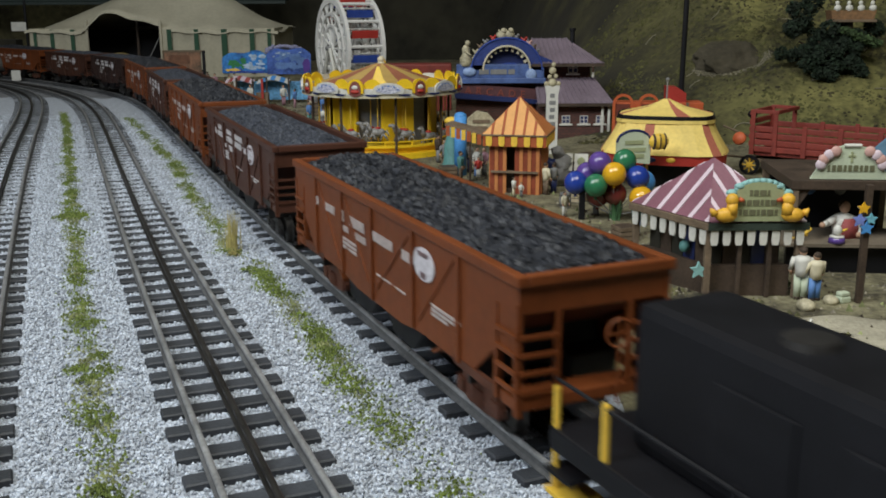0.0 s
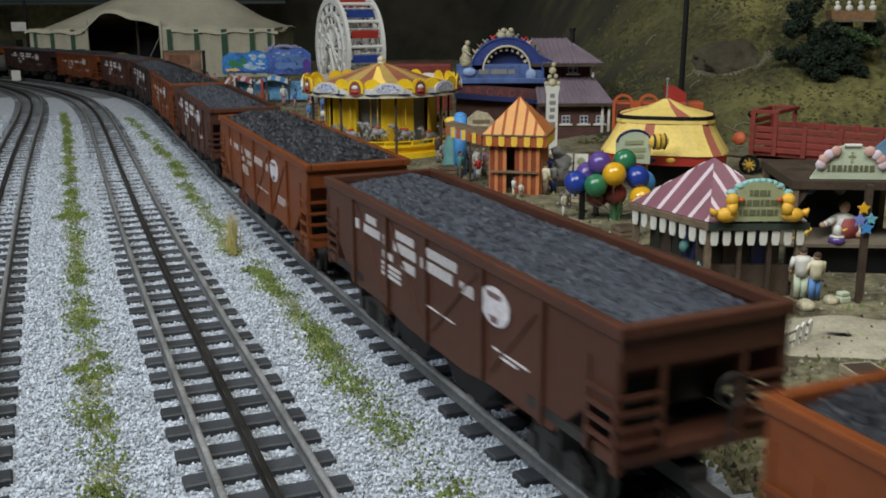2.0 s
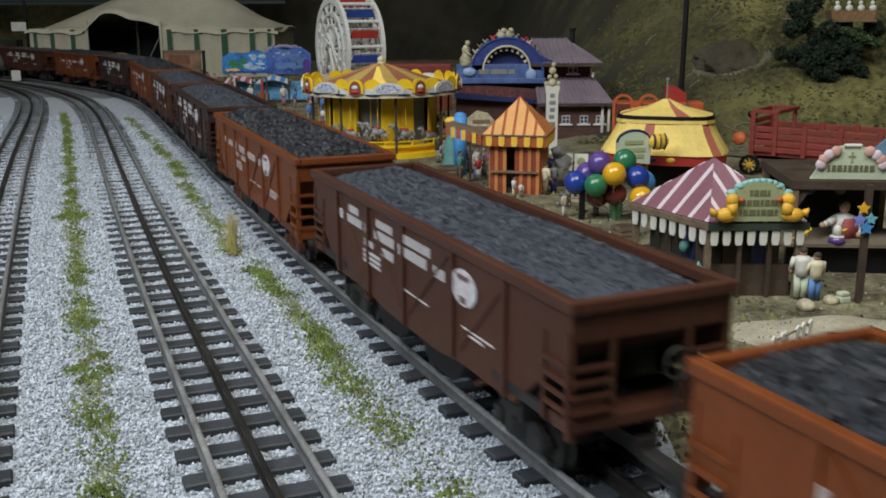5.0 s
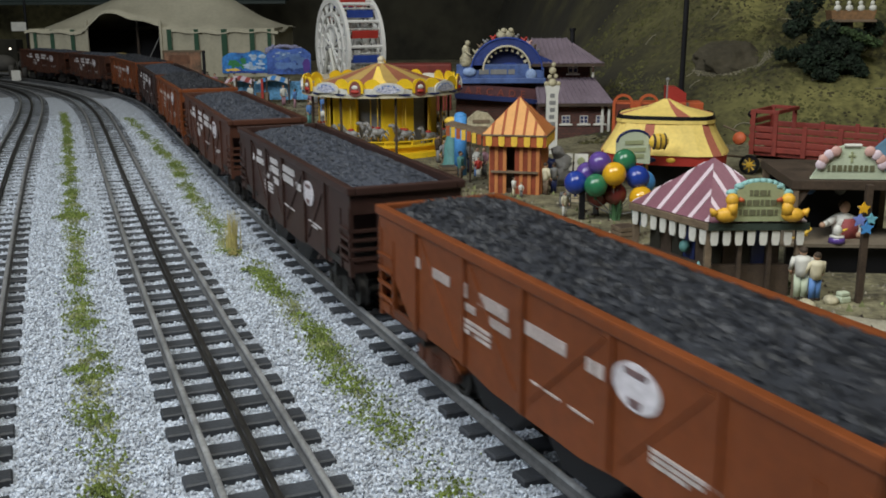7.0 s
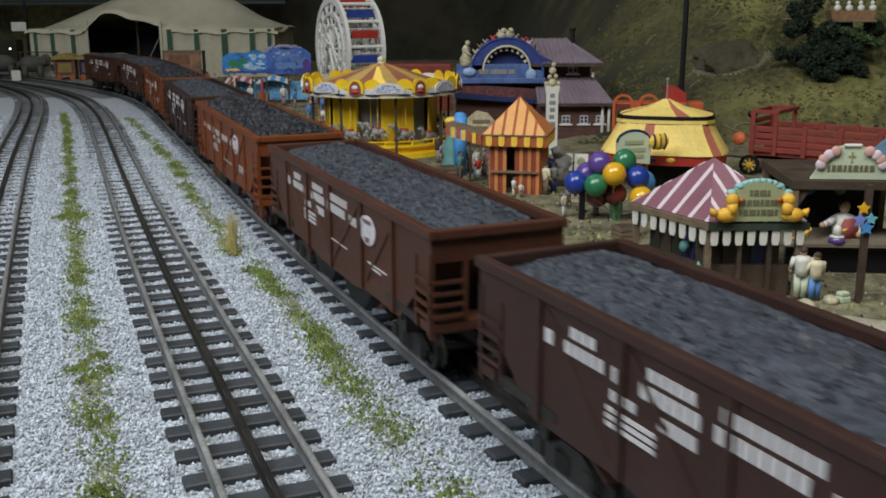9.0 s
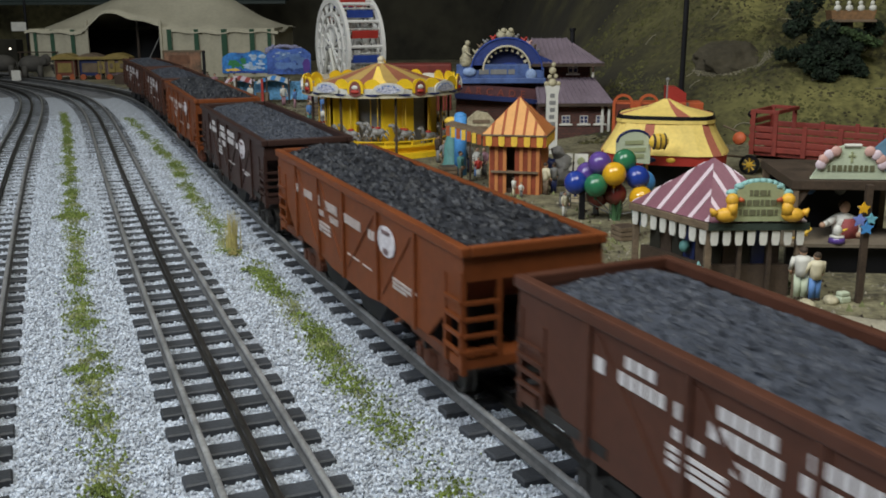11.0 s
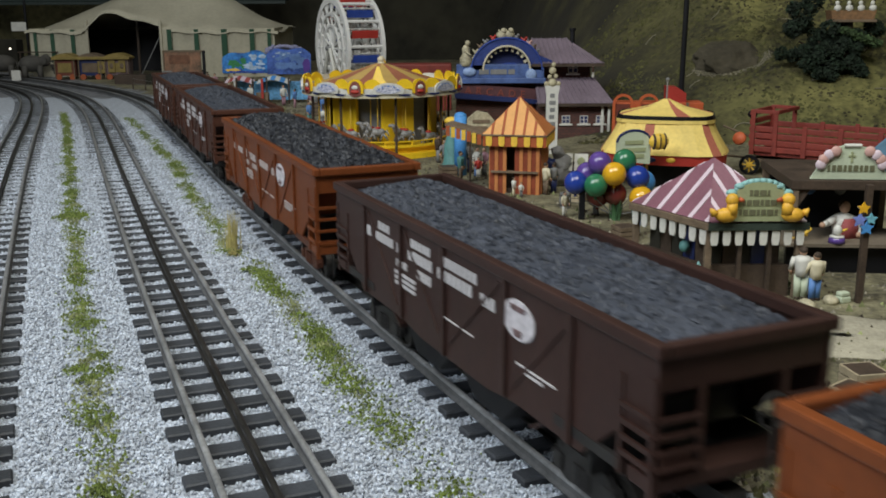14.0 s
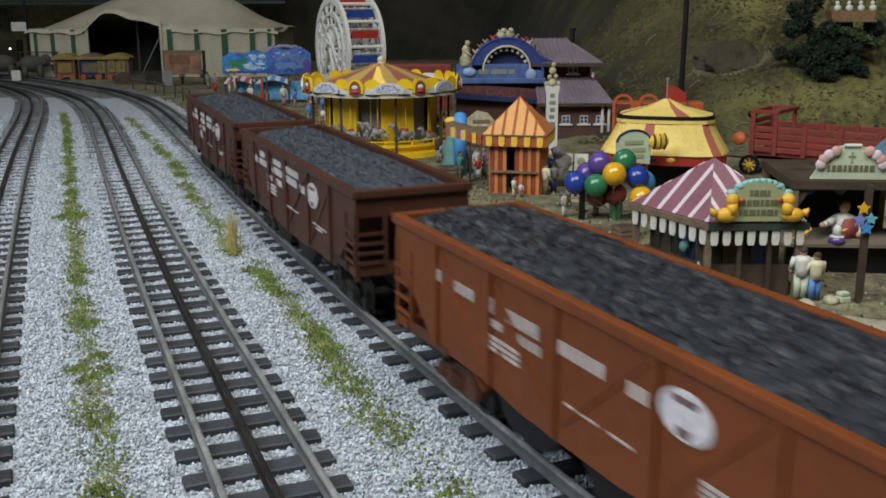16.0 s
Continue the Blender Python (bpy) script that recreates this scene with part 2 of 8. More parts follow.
M_NAVY = mat("navy_paint", (0.015, 0.025, 0.10), 0.45, var=0.25)
M_GREEN = mat("green_paint", (0.03, 0.20, 0.07), 0.45, var=0.15)
M_TEAL = mat("weathered_teal_paint", (0.10, 0.26, 0.25), 0.6, var=0.25)
M_SIGNTEAL = mat("pale_teal_sign_trim", (0.25, 0.47, 0.46), 0.6, var=0.15)
M_SIGNGREEN = mat("sage_green_sign", (0.33, 0.36, 0.20), 0.65, var=0.12)
M_SIGNINK = mat("faded_olive_sign_ink", (0.135, 0.135, 0.075), 0.6, var=0.2)
M_MINT = mat("pale_mint_sign", (0.50, 0.56, 0.42), 0.6, var=0.1)
M_PINK = mat("dusty_mauve_roof", (0.215, 0.088, 0.118), 0.6, var=0.12)
M_LILAC = mat("pale_lilac_stripe", (0.66, 0.54, 0.60), 0.6, var=0.08)
M_SHELL = mat("shell_pink", (0.60, 0.36, 0.32), 0.6, var=0.12)
M_PURPLE = mat("purple_balloon_gloss", (0.11, 0.06, 0.27), 0.18, var=0.1, spec=0.7)
M_BBLUE = mat("blue_balloon_gloss", (0.02, 0.05, 0.30), 0.18, var=0.1, spec=0.7)
M_BGREEN = mat("green_balloon_gloss", (0.03, 0.17, 0.08), 0.18, var=0.1, spec=0.7)
M_BYELLOW = mat("yellow_balloon_gloss", (0.74, 0.40, 0.02), 0.18, var=0.1, spec=0.7)
M_BRED = mat("maroon_balloon_gloss", (0.16, 0.03, 0.025), 0.18, var=0.1, spec=0.7)
M_WOOD = mat("dark_stained_wood", (0.055, 0.036, 0.024), 0.7, var=0.35, scale=70, bump=0.4)
M_WOODMID = mat("weathered_brown_wood", (0.16, 0.115, 0.075), 0.75, var=0.35, scale=70, bump=0.4)
M_ROOFMAUVE = mat("mauve_metal_roof", (0.20, 0.155, 0.19), 0.5, var=0.2, scale=30)
M_SKIN = mat("painted_figure_tan", (0.44, 0.27, 0.18), 0.6, var=0.1)
M_GREY = mat("mid_grey_paint", (0.20, 0.20, 0.20), 0.6, var=0.2)
M_ELEPHANT = mat("grey_elephant_resin", (0.075, 0.070, 0.062), 0.8, var=0.3, scale=60, bump=0.5)
M_LEAF = mat("dark_green_foliage", (0.012, 0.024, 0.012), 0.9, var=0.4, scale=60, island=0.5)
M_LEAFLIGHT = mat("light_green_foliage", (0.05, 0.085, 0.03), 0.9, var=0.3, scale=60, island=0.5)
M_DENIM = mat("denim_blue_paint", (0.10, 0.22, 0.50), 0.6, var=0.15)
M_DULLPINK = mat("dull_mauve_paint", (0.36, 0.20, 0.24), 0.7, var=0.2)


def brick_mat():
    m = bpy.data.materials.new("small_red_brown_brick")
    m.use_nodes = True
    nt = m.node_tree
    b = nt.nodes["Principled BSDF"]
    b.inputs["Roughness"].default_value = 0.85
    tc = nt.nodes.new("ShaderNodeTexCoord")
    mp = nt.nodes.new("ShaderNodeMapping")
    mp.inputs["Rotation"].default_value = (math.pi / 2, 0, 0)
    br = nt.nodes.new("ShaderNodeTexBrick")
    br.inputs["Color1"].default_value, br.inputs["Color2"].default_value, br.inputs["Mortar"].default_value = (0.115, 0.045, 0.035, 1), (0.075, 0.033, 0.028, 1), (0.05, 0.035, 0.03, 1)
    br.inputs["Scale"].default_value = 90
    br.inputs["Brick Width"].default_value, br.inputs["Row Height"].default_value, br.inputs["Mortar Size"].default_value = 0.6, 0.3, 0.03
    nt.links.new(tc.outputs["Object"], mp.inputs[0])
    nt.links.new(mp.outputs[0], br.inputs["Vector"])
    nt.links.new(br.outputs["Color"], b.inputs["Base Color"])
    bp = nt.nodes.new("ShaderNodeBump")
    bp.inputs["Strength"].default_value, bp.inputs["Distance"].default_value = 0.5, 0.0006
    bp.invert = True
    nt.links.new(br.outputs["Fac"], bp.inputs["Height"])
    nt.links.new(bp.outputs[0], b.inputs["Normal"])
    return m


M_BRICK = brick_mat()


def glow_mat(name, colour, strength):
    m = bpy.data.materials.new(name)
    m.use_nodes = True
    b = m.node_tree.nodes["Principled BSDF"]
    b.inputs["Base Color"].default_value = (*colour, 1)
    b.inputs["Emission Color"].default_value, b.inputs["Emission Strength"].default_value = (*colour, 1), strength
    return m


M_BULB = glow_mat("lit_bulb", (1.0, 0.9, 0.75), 3.0)
M_LETTERRED = mat("brick_red_letters", (0.22, 0.055, 0.040), 0.5, var=0.05)

# ---------- ground: ballast bed, carnival lot and hillside in one sheet ----------
ZG = -0.006


def step(x, a, b):
    u = np.clip((x - a) / (b - a), 0, 1)
    return u * u * (3 - 2 * u)


TX, TY, TH = TRAIN
SEL = (SG > -1.6) & (SG < 3.9)


def beside_train(x, y):
    """Signed distance to the right of the train's track."""
    d = (TX[SEL] - x) ** 2 + (TY[SEL] - y) ** 2
    i = int(np.argmin(d))
    h = TH[SEL][i]
    return (x - TX[SEL][i]) * math.cos(h) - (y - TY[SEL][i]) * math.sin(h)


def hill(x, y):
    u = max(0.0, (y - 1.13) + 0.10 * (x - 0.3))
    k = float(step(x, 0.10, 0.42))
    wob = 0.022 * noise.noise((x * 5, y * 5, 1.0)) + 0.012 * noise.noise((x * 14, y * 14, 2.0)) + 0.006 * noise.noise((x * 38, y * 38, 6.0))
    return k * (0.62 * u - 0.10 * u * u + wob * min(1.0, u * 6)) if u > 0 else 0.0


def ground_z(x, y, r):
    low = float(bed(y)) + fall(y) + 0.0005 * noise.noise((x * 60, y * 60, 7.0))
    lot = ZG + 0.7 * fall(y) + 0.0012 * noise.noise((x * 30, y * 30, 0.0))
    k = float(step(r, 0.030, 0.048))
    return low * (1 - k) + (lot + hill(x, y)) * k


def ground():
    xs = np.concatenate([np.arange(-2.8, -0.9, 0.06), np.arange(-0.9, 0.9, 0.0125), np.arange(0.9, 2.61, 0.06)])
    ys = np.concatenate([np.arange(-3.3, -0.2, 0.1), np.arange(-0.2, 2.0, 0.0125), np.arange(2.0, 3.21, 0.04)])
    verts, side = [], []
    for y in ys:
        for x in xs:
            r = beside_train(x, y)
            verts.append((x, y, ground_z(x, y, r)))
            side.append(r)
    nx = len(xs)
    faces, mi = [], []
    for j in range(len(ys) - 1):
        for i in range(nx - 1):
            a = j * nx + i
            faces.append((a, a + 1, a + nx + 1, a + nx))
            x, y = (xs[i] + xs[i + 1]) / 2, (ys[j] + ys[j + 1]) / 2
            r = side[a]
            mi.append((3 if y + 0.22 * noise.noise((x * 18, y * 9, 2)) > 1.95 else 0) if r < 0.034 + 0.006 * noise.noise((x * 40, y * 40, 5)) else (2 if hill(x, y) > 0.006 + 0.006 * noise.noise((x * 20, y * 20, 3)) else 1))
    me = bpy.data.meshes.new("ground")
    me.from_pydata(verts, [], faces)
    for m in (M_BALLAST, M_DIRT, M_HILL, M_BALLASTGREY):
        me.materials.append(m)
    me.polygons.foreach_set("material_index", mi)
    for p in me.polygons:
        p.use_smooth = True
    tagged(new("ground", me), "ballast bed, sandy fairground and mossy hillside", "ground", kind="structure")


ground()

# ---------- the room ----------
def slab(name, material, x0, y0, z0, x1, y1, z1, label, category):
    bm = bmesh.new()
    box(bm, x0, y0, z0, x1, y1, z1)
    return tagged(part(name, bm, material), label, category, kind="structure")


slab("wall_north", M_WALLDARK, -0.95, 3.2, -0.9, 2.6, 3.3, 2.0, "dark painted backdrop wall", "wall")
slab("wall_north_panel", M_WALLOLIVE, -2.8, 3.2, -0.9, -0.95, 3.3, 2.0, "olive mottled backdrop wall", "wall")
slab("wall_south", M_CEIL, -2.8, -3.4, -0.9, 2.6, -3.3, 2.0, "plain room wall", "wall")
slab("wall_west", M_CEIL, -2.9, -3.4, -0.9, -2.8, 3.3, 2.0, "plain room wall", "wall")
slab("wall_east", M_WALLDARK, 2.6, -3.4, -0.9, 2.7, 3.3, 2.0, "dark room wall", "wall")
slab("ceiling", M_CEIL, -2.9, -3.4, 2.0, 2.7, 3.3, 2.1, "dull board ceiling", "ceiling")
bm = bmesh.new()
box(bm, -2.7, 2.95, 0.168, -0.45, 3.02, 0.23, 0.004)
box(bm, -2.7, 2.94, 0.160, -0.45, 2.955, 0.168, 0.001)
tagged(part("beam", bm, M_BEAM), "dark green beam across the backdrop", "beam", kind="structure")


# ---------- ballast stones, turf and straw ----------
def stones():
    rng = np.random.RandomState(5)
    base = np.array([(1, 0, 0), (-1, 0, 0), (0, 1, 0), (0, -1, 0), (0, 0, 1), (0, 0, -1)], float)
    tri = np.array([(0, 2, 4), (2, 1, 4), (1, 3, 4), (3, 0, 4), (2, 0, 5), (1, 2, 5), (3, 1, 5), (0, 3, 5)])
    cx, cy, cr = [], [], []
    # strips to both sides of the middle track, from the camera outward; finer and denser near by
    for s0, s1, n, r0, r1 in ((-0.53, -0.13, 95000, 0.00055, 0.0011), (-0.13, 0.42, 64000, 0.00065, 0.0013), (0.42, 1.02, 26000, 0.0009, 0.0016)):
        s = rng.uniform(s0, s1, n)
        o = rng.uniform(-0.15, 0.142, n)
        x, y, h = (np.interp(s, SG, c) for c in MID)
        cx.append(x + o * np.cos(h))
        cy.append(y - o * np.sin(h))
        cr.append(rng.uniform(r0, r1, n))
    cx, cy, cr = np.concatenate(cx), np.concatenate(cy), np.concatenate(cr)
    # among the ties the stones are small and lie low; far off there are none
    band = np.zeros(len(cx), bool)
    for cv in (MID, OUTER, TRAIN):
        px, py = cv[0][::2], cv[1][::2]
        ok = (py > -0.2) & (py < 2.3)
        px, py = px[ok], py[ok]
        for i in range(0, len(cx), 20000):
            d = (cx[i:i + 20000, None] - px) ** 2 + (cy[i:i + 20000, None] - py) ** 2
            band[i:i + 20000] |= d.min(1) < 0.030 ** 2
    keep = rng.uniform(0, 1, len(cx)) > np.where(band, np.interp(cy, [0.9, 1.5], [0, 1]), np.interp(cy, [1.2, 1.6], [0, 1]))
    cx, cy, cr, band = cx[keep], cy[keep], np.where(band, np.minimum(cr, 0.0010), cr)[keep], band[keep]
    n = len(cx)
    z = bed(cy) + 0.0001 + np.interp(cy, [1.10, 1.44, 1.80, 2.22], [0, -0.0041, -0.0051, -0.0125]) + np.where(band, rng.uniform(-0.0006, 0.0006, n), rng.uniform(-0.0004, 0.0012, n))
    p = base[None] * rng.uniform(0.6, 1.25, (n, 6, 3)) * cr[:, None, None]
    a, b = rng.uniform(0, 6.28, n), rng.uniform(-0.9, 0.9, n)
    ca, sa, cb, sb = np.cos(a)[:, None], np.sin(a)[:, None], np.cos(b)[:, None], np.sin(b)[:, None]
    X, Y, Z = p[..., 0], p[..., 1], p[..., 2]
    Y, Z = Y * cb - Z * sb, Y * sb + Z * cb
    X, Y = X * ca - Y * sa, X * sa + Y * ca
    co = np.stack([X + cx[:, None], Y + cy[:, None], Z + z[:, None]], -1).reshape(-1, 3)
    f = (tri[None] + (np.arange(n) * 6)[:, None, None]).reshape(-1, 3)
    me = bpy.data.meshes.new("ballast_stones")
    me.vertices.add(len(co))
    me.vertices.foreach_set("co", co.ravel())
    me.loops.add(f.size)
    me.loops.foreach_set("vertex_index", f.ravel().astype(np.int32))
    me.polygons.add(len(f))
    me.polygons.foreach_set("loop_start", np.arange(0, f.size, 3, dtype=np.int32))
    me.update(calc_edges=True)
    me.materials.append(M_STONE)
    tagged(new("ballast_stones", me), "loose pale grey ballast stones round the ties", "ballast", kind="stuff")


stones()


def foam(name, spots, material, label, seed, per, size):
    """Ground foam: crumbs in clumps at (x, y, spread, amount)."""
    rng = random.Random(seed)
    verts, faces = [], []
    tri = [(0, 2, 4), (2, 1, 4), (1, 3, 4), (3, 0, 4)]
    for x, y, sp, amt in spots:
        for _ in range(int(per * amt)):
            px, py = x + rng.gauss(0, sp), y + rng.gauss(0, sp)
            r = size * rng.uniform(0.5, 1.3)
            d = max(0, 1 - math.hypot(px - x, py - y) / (2.2 * sp))
            z = float(bed(py)) + 0.0008 + fall(py) + rng.uniform(0, 0.0020) * (0.4 + d)
            k = len(verts)
            a = rng.uniform(0, 6.28)
            for q in range(4):
                aa = a + [0, math.pi, math.pi / 2, -math.pi / 2][q]
                verts.append((px + r * math.cos(aa) * rng.uniform(0.6, 1.2), py + r * math.sin(aa) * rng.uniform(0.6, 1.2), z + rng.uniform(-0.3, 0.5) * r))
            verts.append((px + rng.uniform(-0.3, 0.3) * r, py, z + r * 1.4))
            faces += [tuple(i + k for i in t) for t in tri]
    return stuff(name, verts, faces, material, label, "turf")


def strip(cv, knots, seed, gap):
    """Clumps along a strip beside a track: (s, side, width, thickness)."""
    rng = random.Random(seed)
    spots, pale = [], []
    s = knots[0][0]
    while s < knots[-1][0]:
        ks = [k[0] for k in knots]
        o, w, a = (float(np.interp(s, ks, [k[i] for k in knots])) for i in (1, 2, 3))
        a *= max(0.05, 0.55 + 0.9 * noise.noise((s * 22, seed, 0)))
        x, y, _ = place(cv, s, o + rng.gauss(0, w * 0.35))
        (spots if rng.random() < 0.72 else pale).append((x, y, w * rng.uniform(0.35, 0.7), a))
        s += gap
    return spots, pale


ga, gp = strip(MID, [(-0.42, -0.051, 0.0075, 1.0), (-0.25, -0.051, 0.0075, 1.1), (-0.1, -0.052, 0.0065, 0.8), (0.12, -0.050, 0.006, 0.8), (0.5, -0.048, 0.005, 0.7), (1.0, -0.046, 0.005, 0.5)], 3, 0.0075)
gb, gq = strip(TRAIN, [(-0.22, -0.055, 0.009, 0.5), (-0.1, -0.053, 0.009, 0.8), (0.0, -0.047, 0.0075, 1.2), (0.10, -0.046, 0.0075, 1.1), (0.22, -0.051, 0.007, 0.7), (0.4, -0.050, 0.006, 0.6), (0.55, -0.044, 0.007, 0.9), (0.8, -0.050, 0.006, 0.3), (1.1, -0.058, 0.006, 0.3)], 8, 0.0075)
foam("turf", ga + gb, M_TURF, "strips of green ground foam between the tracks", 11, 150, 0.0008)
foam("turf_pale", gp + gq, M_TURFPALE, "pale yellowish foam crumbs among the turf", 12, 100, 0.0007)
hx, hy, _ = place(MID, 0.11, -0.0505)
foam("bush_tuft", [(hx, hy, 0.0052, 8)], M_TURF, "small round green tuft on the ballast", 15, 60, 0.0013)


def straw(name, x, y, h, n, seed):
    rng = random.Random(seed)
    verts, faces = [], []
    for _ in range(n):
        a, r = rng.uniform(0, 6.28), abs(rng.gauss(0, 0.0022))
        bx, by = x + r * math.cos(a), y + r * math.sin(a)
        hh = h * rng.uniform(0.5, 1.0)
        lx, ly = rng.gauss(0, 0.0016), rng.gauss(0, 0.0016)
        k = len(verts)
        w = 0.00035
        verts += [(bx - w, by, -0.0105), (bx + w, by, -0.0105), (bx, by + w, -0.0105), (bx + lx, by + ly, -0.0105 + hh)]
        faces += [(k, k + 1, k + 3), (k + 1, k + 2, k + 3), (k + 2, k, k + 3)]
    return stuff(name, verts, faces, M_STRAW, "tuft of dry yellow grass standing in the ballast", "grass")


straw("dry_grass", -0.1445, 0.662, 0.036, 90, 4)
straw("dry_grass_low", -0.141, 0.648, 0.010, 120, 6)
# ---------- the coal train ----------
L, W, RIM = 0.2845, 0.0632, 0.0703
HW = W / 2 - 0.0022
CUT = 0.0080  # the brown cars are this much shorter


def coal_heap(material, seed, fine, brim, hump, cut=0.0):
    """A heaped load of broken coal: a humped bed with lumps pressed into it."""
    rng = np.random.RandomState(seed)
    nx, ny = 90, 22
    xs, ys = np.linspace(-L / 2 + 0.004, L / 2 - cut - 0.004, nx), np.linspace(-HW + 0.001, HW - 0.001, ny)

    def hgt(x, y):
        e = min(1.0, (HW - abs(y)) / 0.02) * min(1.0, ((L - cut) / 2 - abs(x + cut / 2)) / 0.028)
        return brim + hump * max(0, e) ** 0.6 + (0.0034 if fine else 0.0022) * noise.noise((x * 32, y * 32, seed)) * e
    verts = [(x, y, hgt(x, y)) for x in xs for y in ys]
    faces = [(i * ny + j, (i + 1) * ny + j, (i + 1) * ny + j + 1, i * ny + j + 1) for i in range(nx - 1) for j in range(ny - 1)]
    n = 4200 if fine else 3400
    base = np.array([(1, 0, 0), (-1, 0, 0), (0, 1, 0), (0, -1, 0), (0, 0, 1), (0, 0, -1)], float)
    tri = [(0, 2, 4), (2, 1, 4), (1, 3, 4), (3, 0, 4), (2, 0, 5), (1, 2, 5), (3, 1, 5), (0, 3, 5)]
    for _ in range(n):
        x, y = rng.uniform(-L / 2 + 0.006, L / 2 - cut - 0.006), rng.uniform(-HW + 0.002, HW - 0.002)
        r = rng.uniform(0.0008, 0.0016) if fine else rng.uniform(0.0010, 0.0025)
        q = Euler(rng.uniform(0, 6.28, 3)).to_matrix()
        p = base * rng.uniform(0.55, 1.25, (6, 3)) * r
        k = len(verts)
        z = hgt(x, y)
        for v in p:
            w = q @ Vector(v)
            verts.append((x + w.x, y + w.y, z + w.z))
        faces += [(a + k, b + k, c + k) for a, b, c in tri]
    me = bpy.data.meshes.new("coal_load")
    me.from_pydata(verts, [], faces)
    me.materials.append(material)
    return me


M_TRUCK = mat("grimy_orange_truck", (0.085, 0.028, 0.014), 0.55, var=0.35, scale=60)


def lettering(bm, rows, y):
    for x0, x1, z0, z1 in rows:
        box(bm, x0, y - 0.00025, z0, x1, y + 0.00025, z1)


WHEEL_BM = bmesh.new()
for sgn in (-1, 1):
    r0 = lathe(WHEEL_BM, [(0.0001, 0.0178), (0.006, 0.0178), (0.0068, 0.0186), (0.0085, 0.0186), (0.0086, 0.0152), (0.0098, 0.0146), (0.0098, 0.0138), (0.0001, 0.0138)], 20)
    vs = [v for ring in r0 for v in ring]
    bmesh.ops.transform(WHEEL_BM, matrix=pose(0, 0, 0, 90 * sgn, 0, 0), verts=vs)
cyl(WHEEL_BM, (0, -0.015, 0), (0, 0.015, 0), 0.0018, n=8)
bmesh.ops.recalc_face_normals(WHEEL_BM, faces=WHEEL_BM.faces)
WHEEL = bpy.data.meshes.new("wheelset")
WHEEL_BM.to_mesh(WHEEL)
WHEEL_BM.free()
WHEEL.materials.append(M_STEEL)


def truck(parent, x, paint):
    """An arch-bar truck: two side frames with springs and journals, a bolster, two wheelsets."""
    bm = bmesh.new()
    for y in (-0.0215, 0.0215):
        s = -0.0012 if y < 0 else 0.0012
        prism(bm, [(-0.020, 0.0105), (-0.011, 0.0165), (0.011, 0.0165), (0.020, 0.0105), (0.020, 0.0075), (0.009, 0.0045), (-0.009, 0.0045), (-0.020, 0.0075)], y - 0.0012, y + 0.0012, Matrix.Translation((x, 0, 0)))
        for dx in (-0.0155, 0.0155):
            box(bm, x + dx - 0.003, y - 0.0022, 0.0062, x + dx + 0.003, y + 0.0022, 0.0125, 0.0006)
        for dx in (-0.003, 0, 0.003):
            cyl(bm, (x + dx, y + s, 0.006), (x + dx, y + s, 0.0125), 0.0013, n=8)
    box(bm, x - 0.004, -0.022, 0.010, x + 0.004, 0.022, 0.015, 0.0006)
    t = part("truck_frame", bm, paint, parent)
    made = []
    for dx in (-0.0155, 0.0155):
        made.append(share("wheelset", WHEEL, parent, pose(x + dx, 0, 0.0086)))
    return t, made


def coupler(bm, x, sgn, drawbar=0.0):
    box(bm, x - sgn * drawbar, -0.003, 0.0125, x + sgn * 0.018, 0.003, 0.0165, 0.0006)
    box(bm, x + sgn * 0.014, -0.005, 0.0105, x + sgn * 0.0215, 0.005, 0.0185, 0.0012)


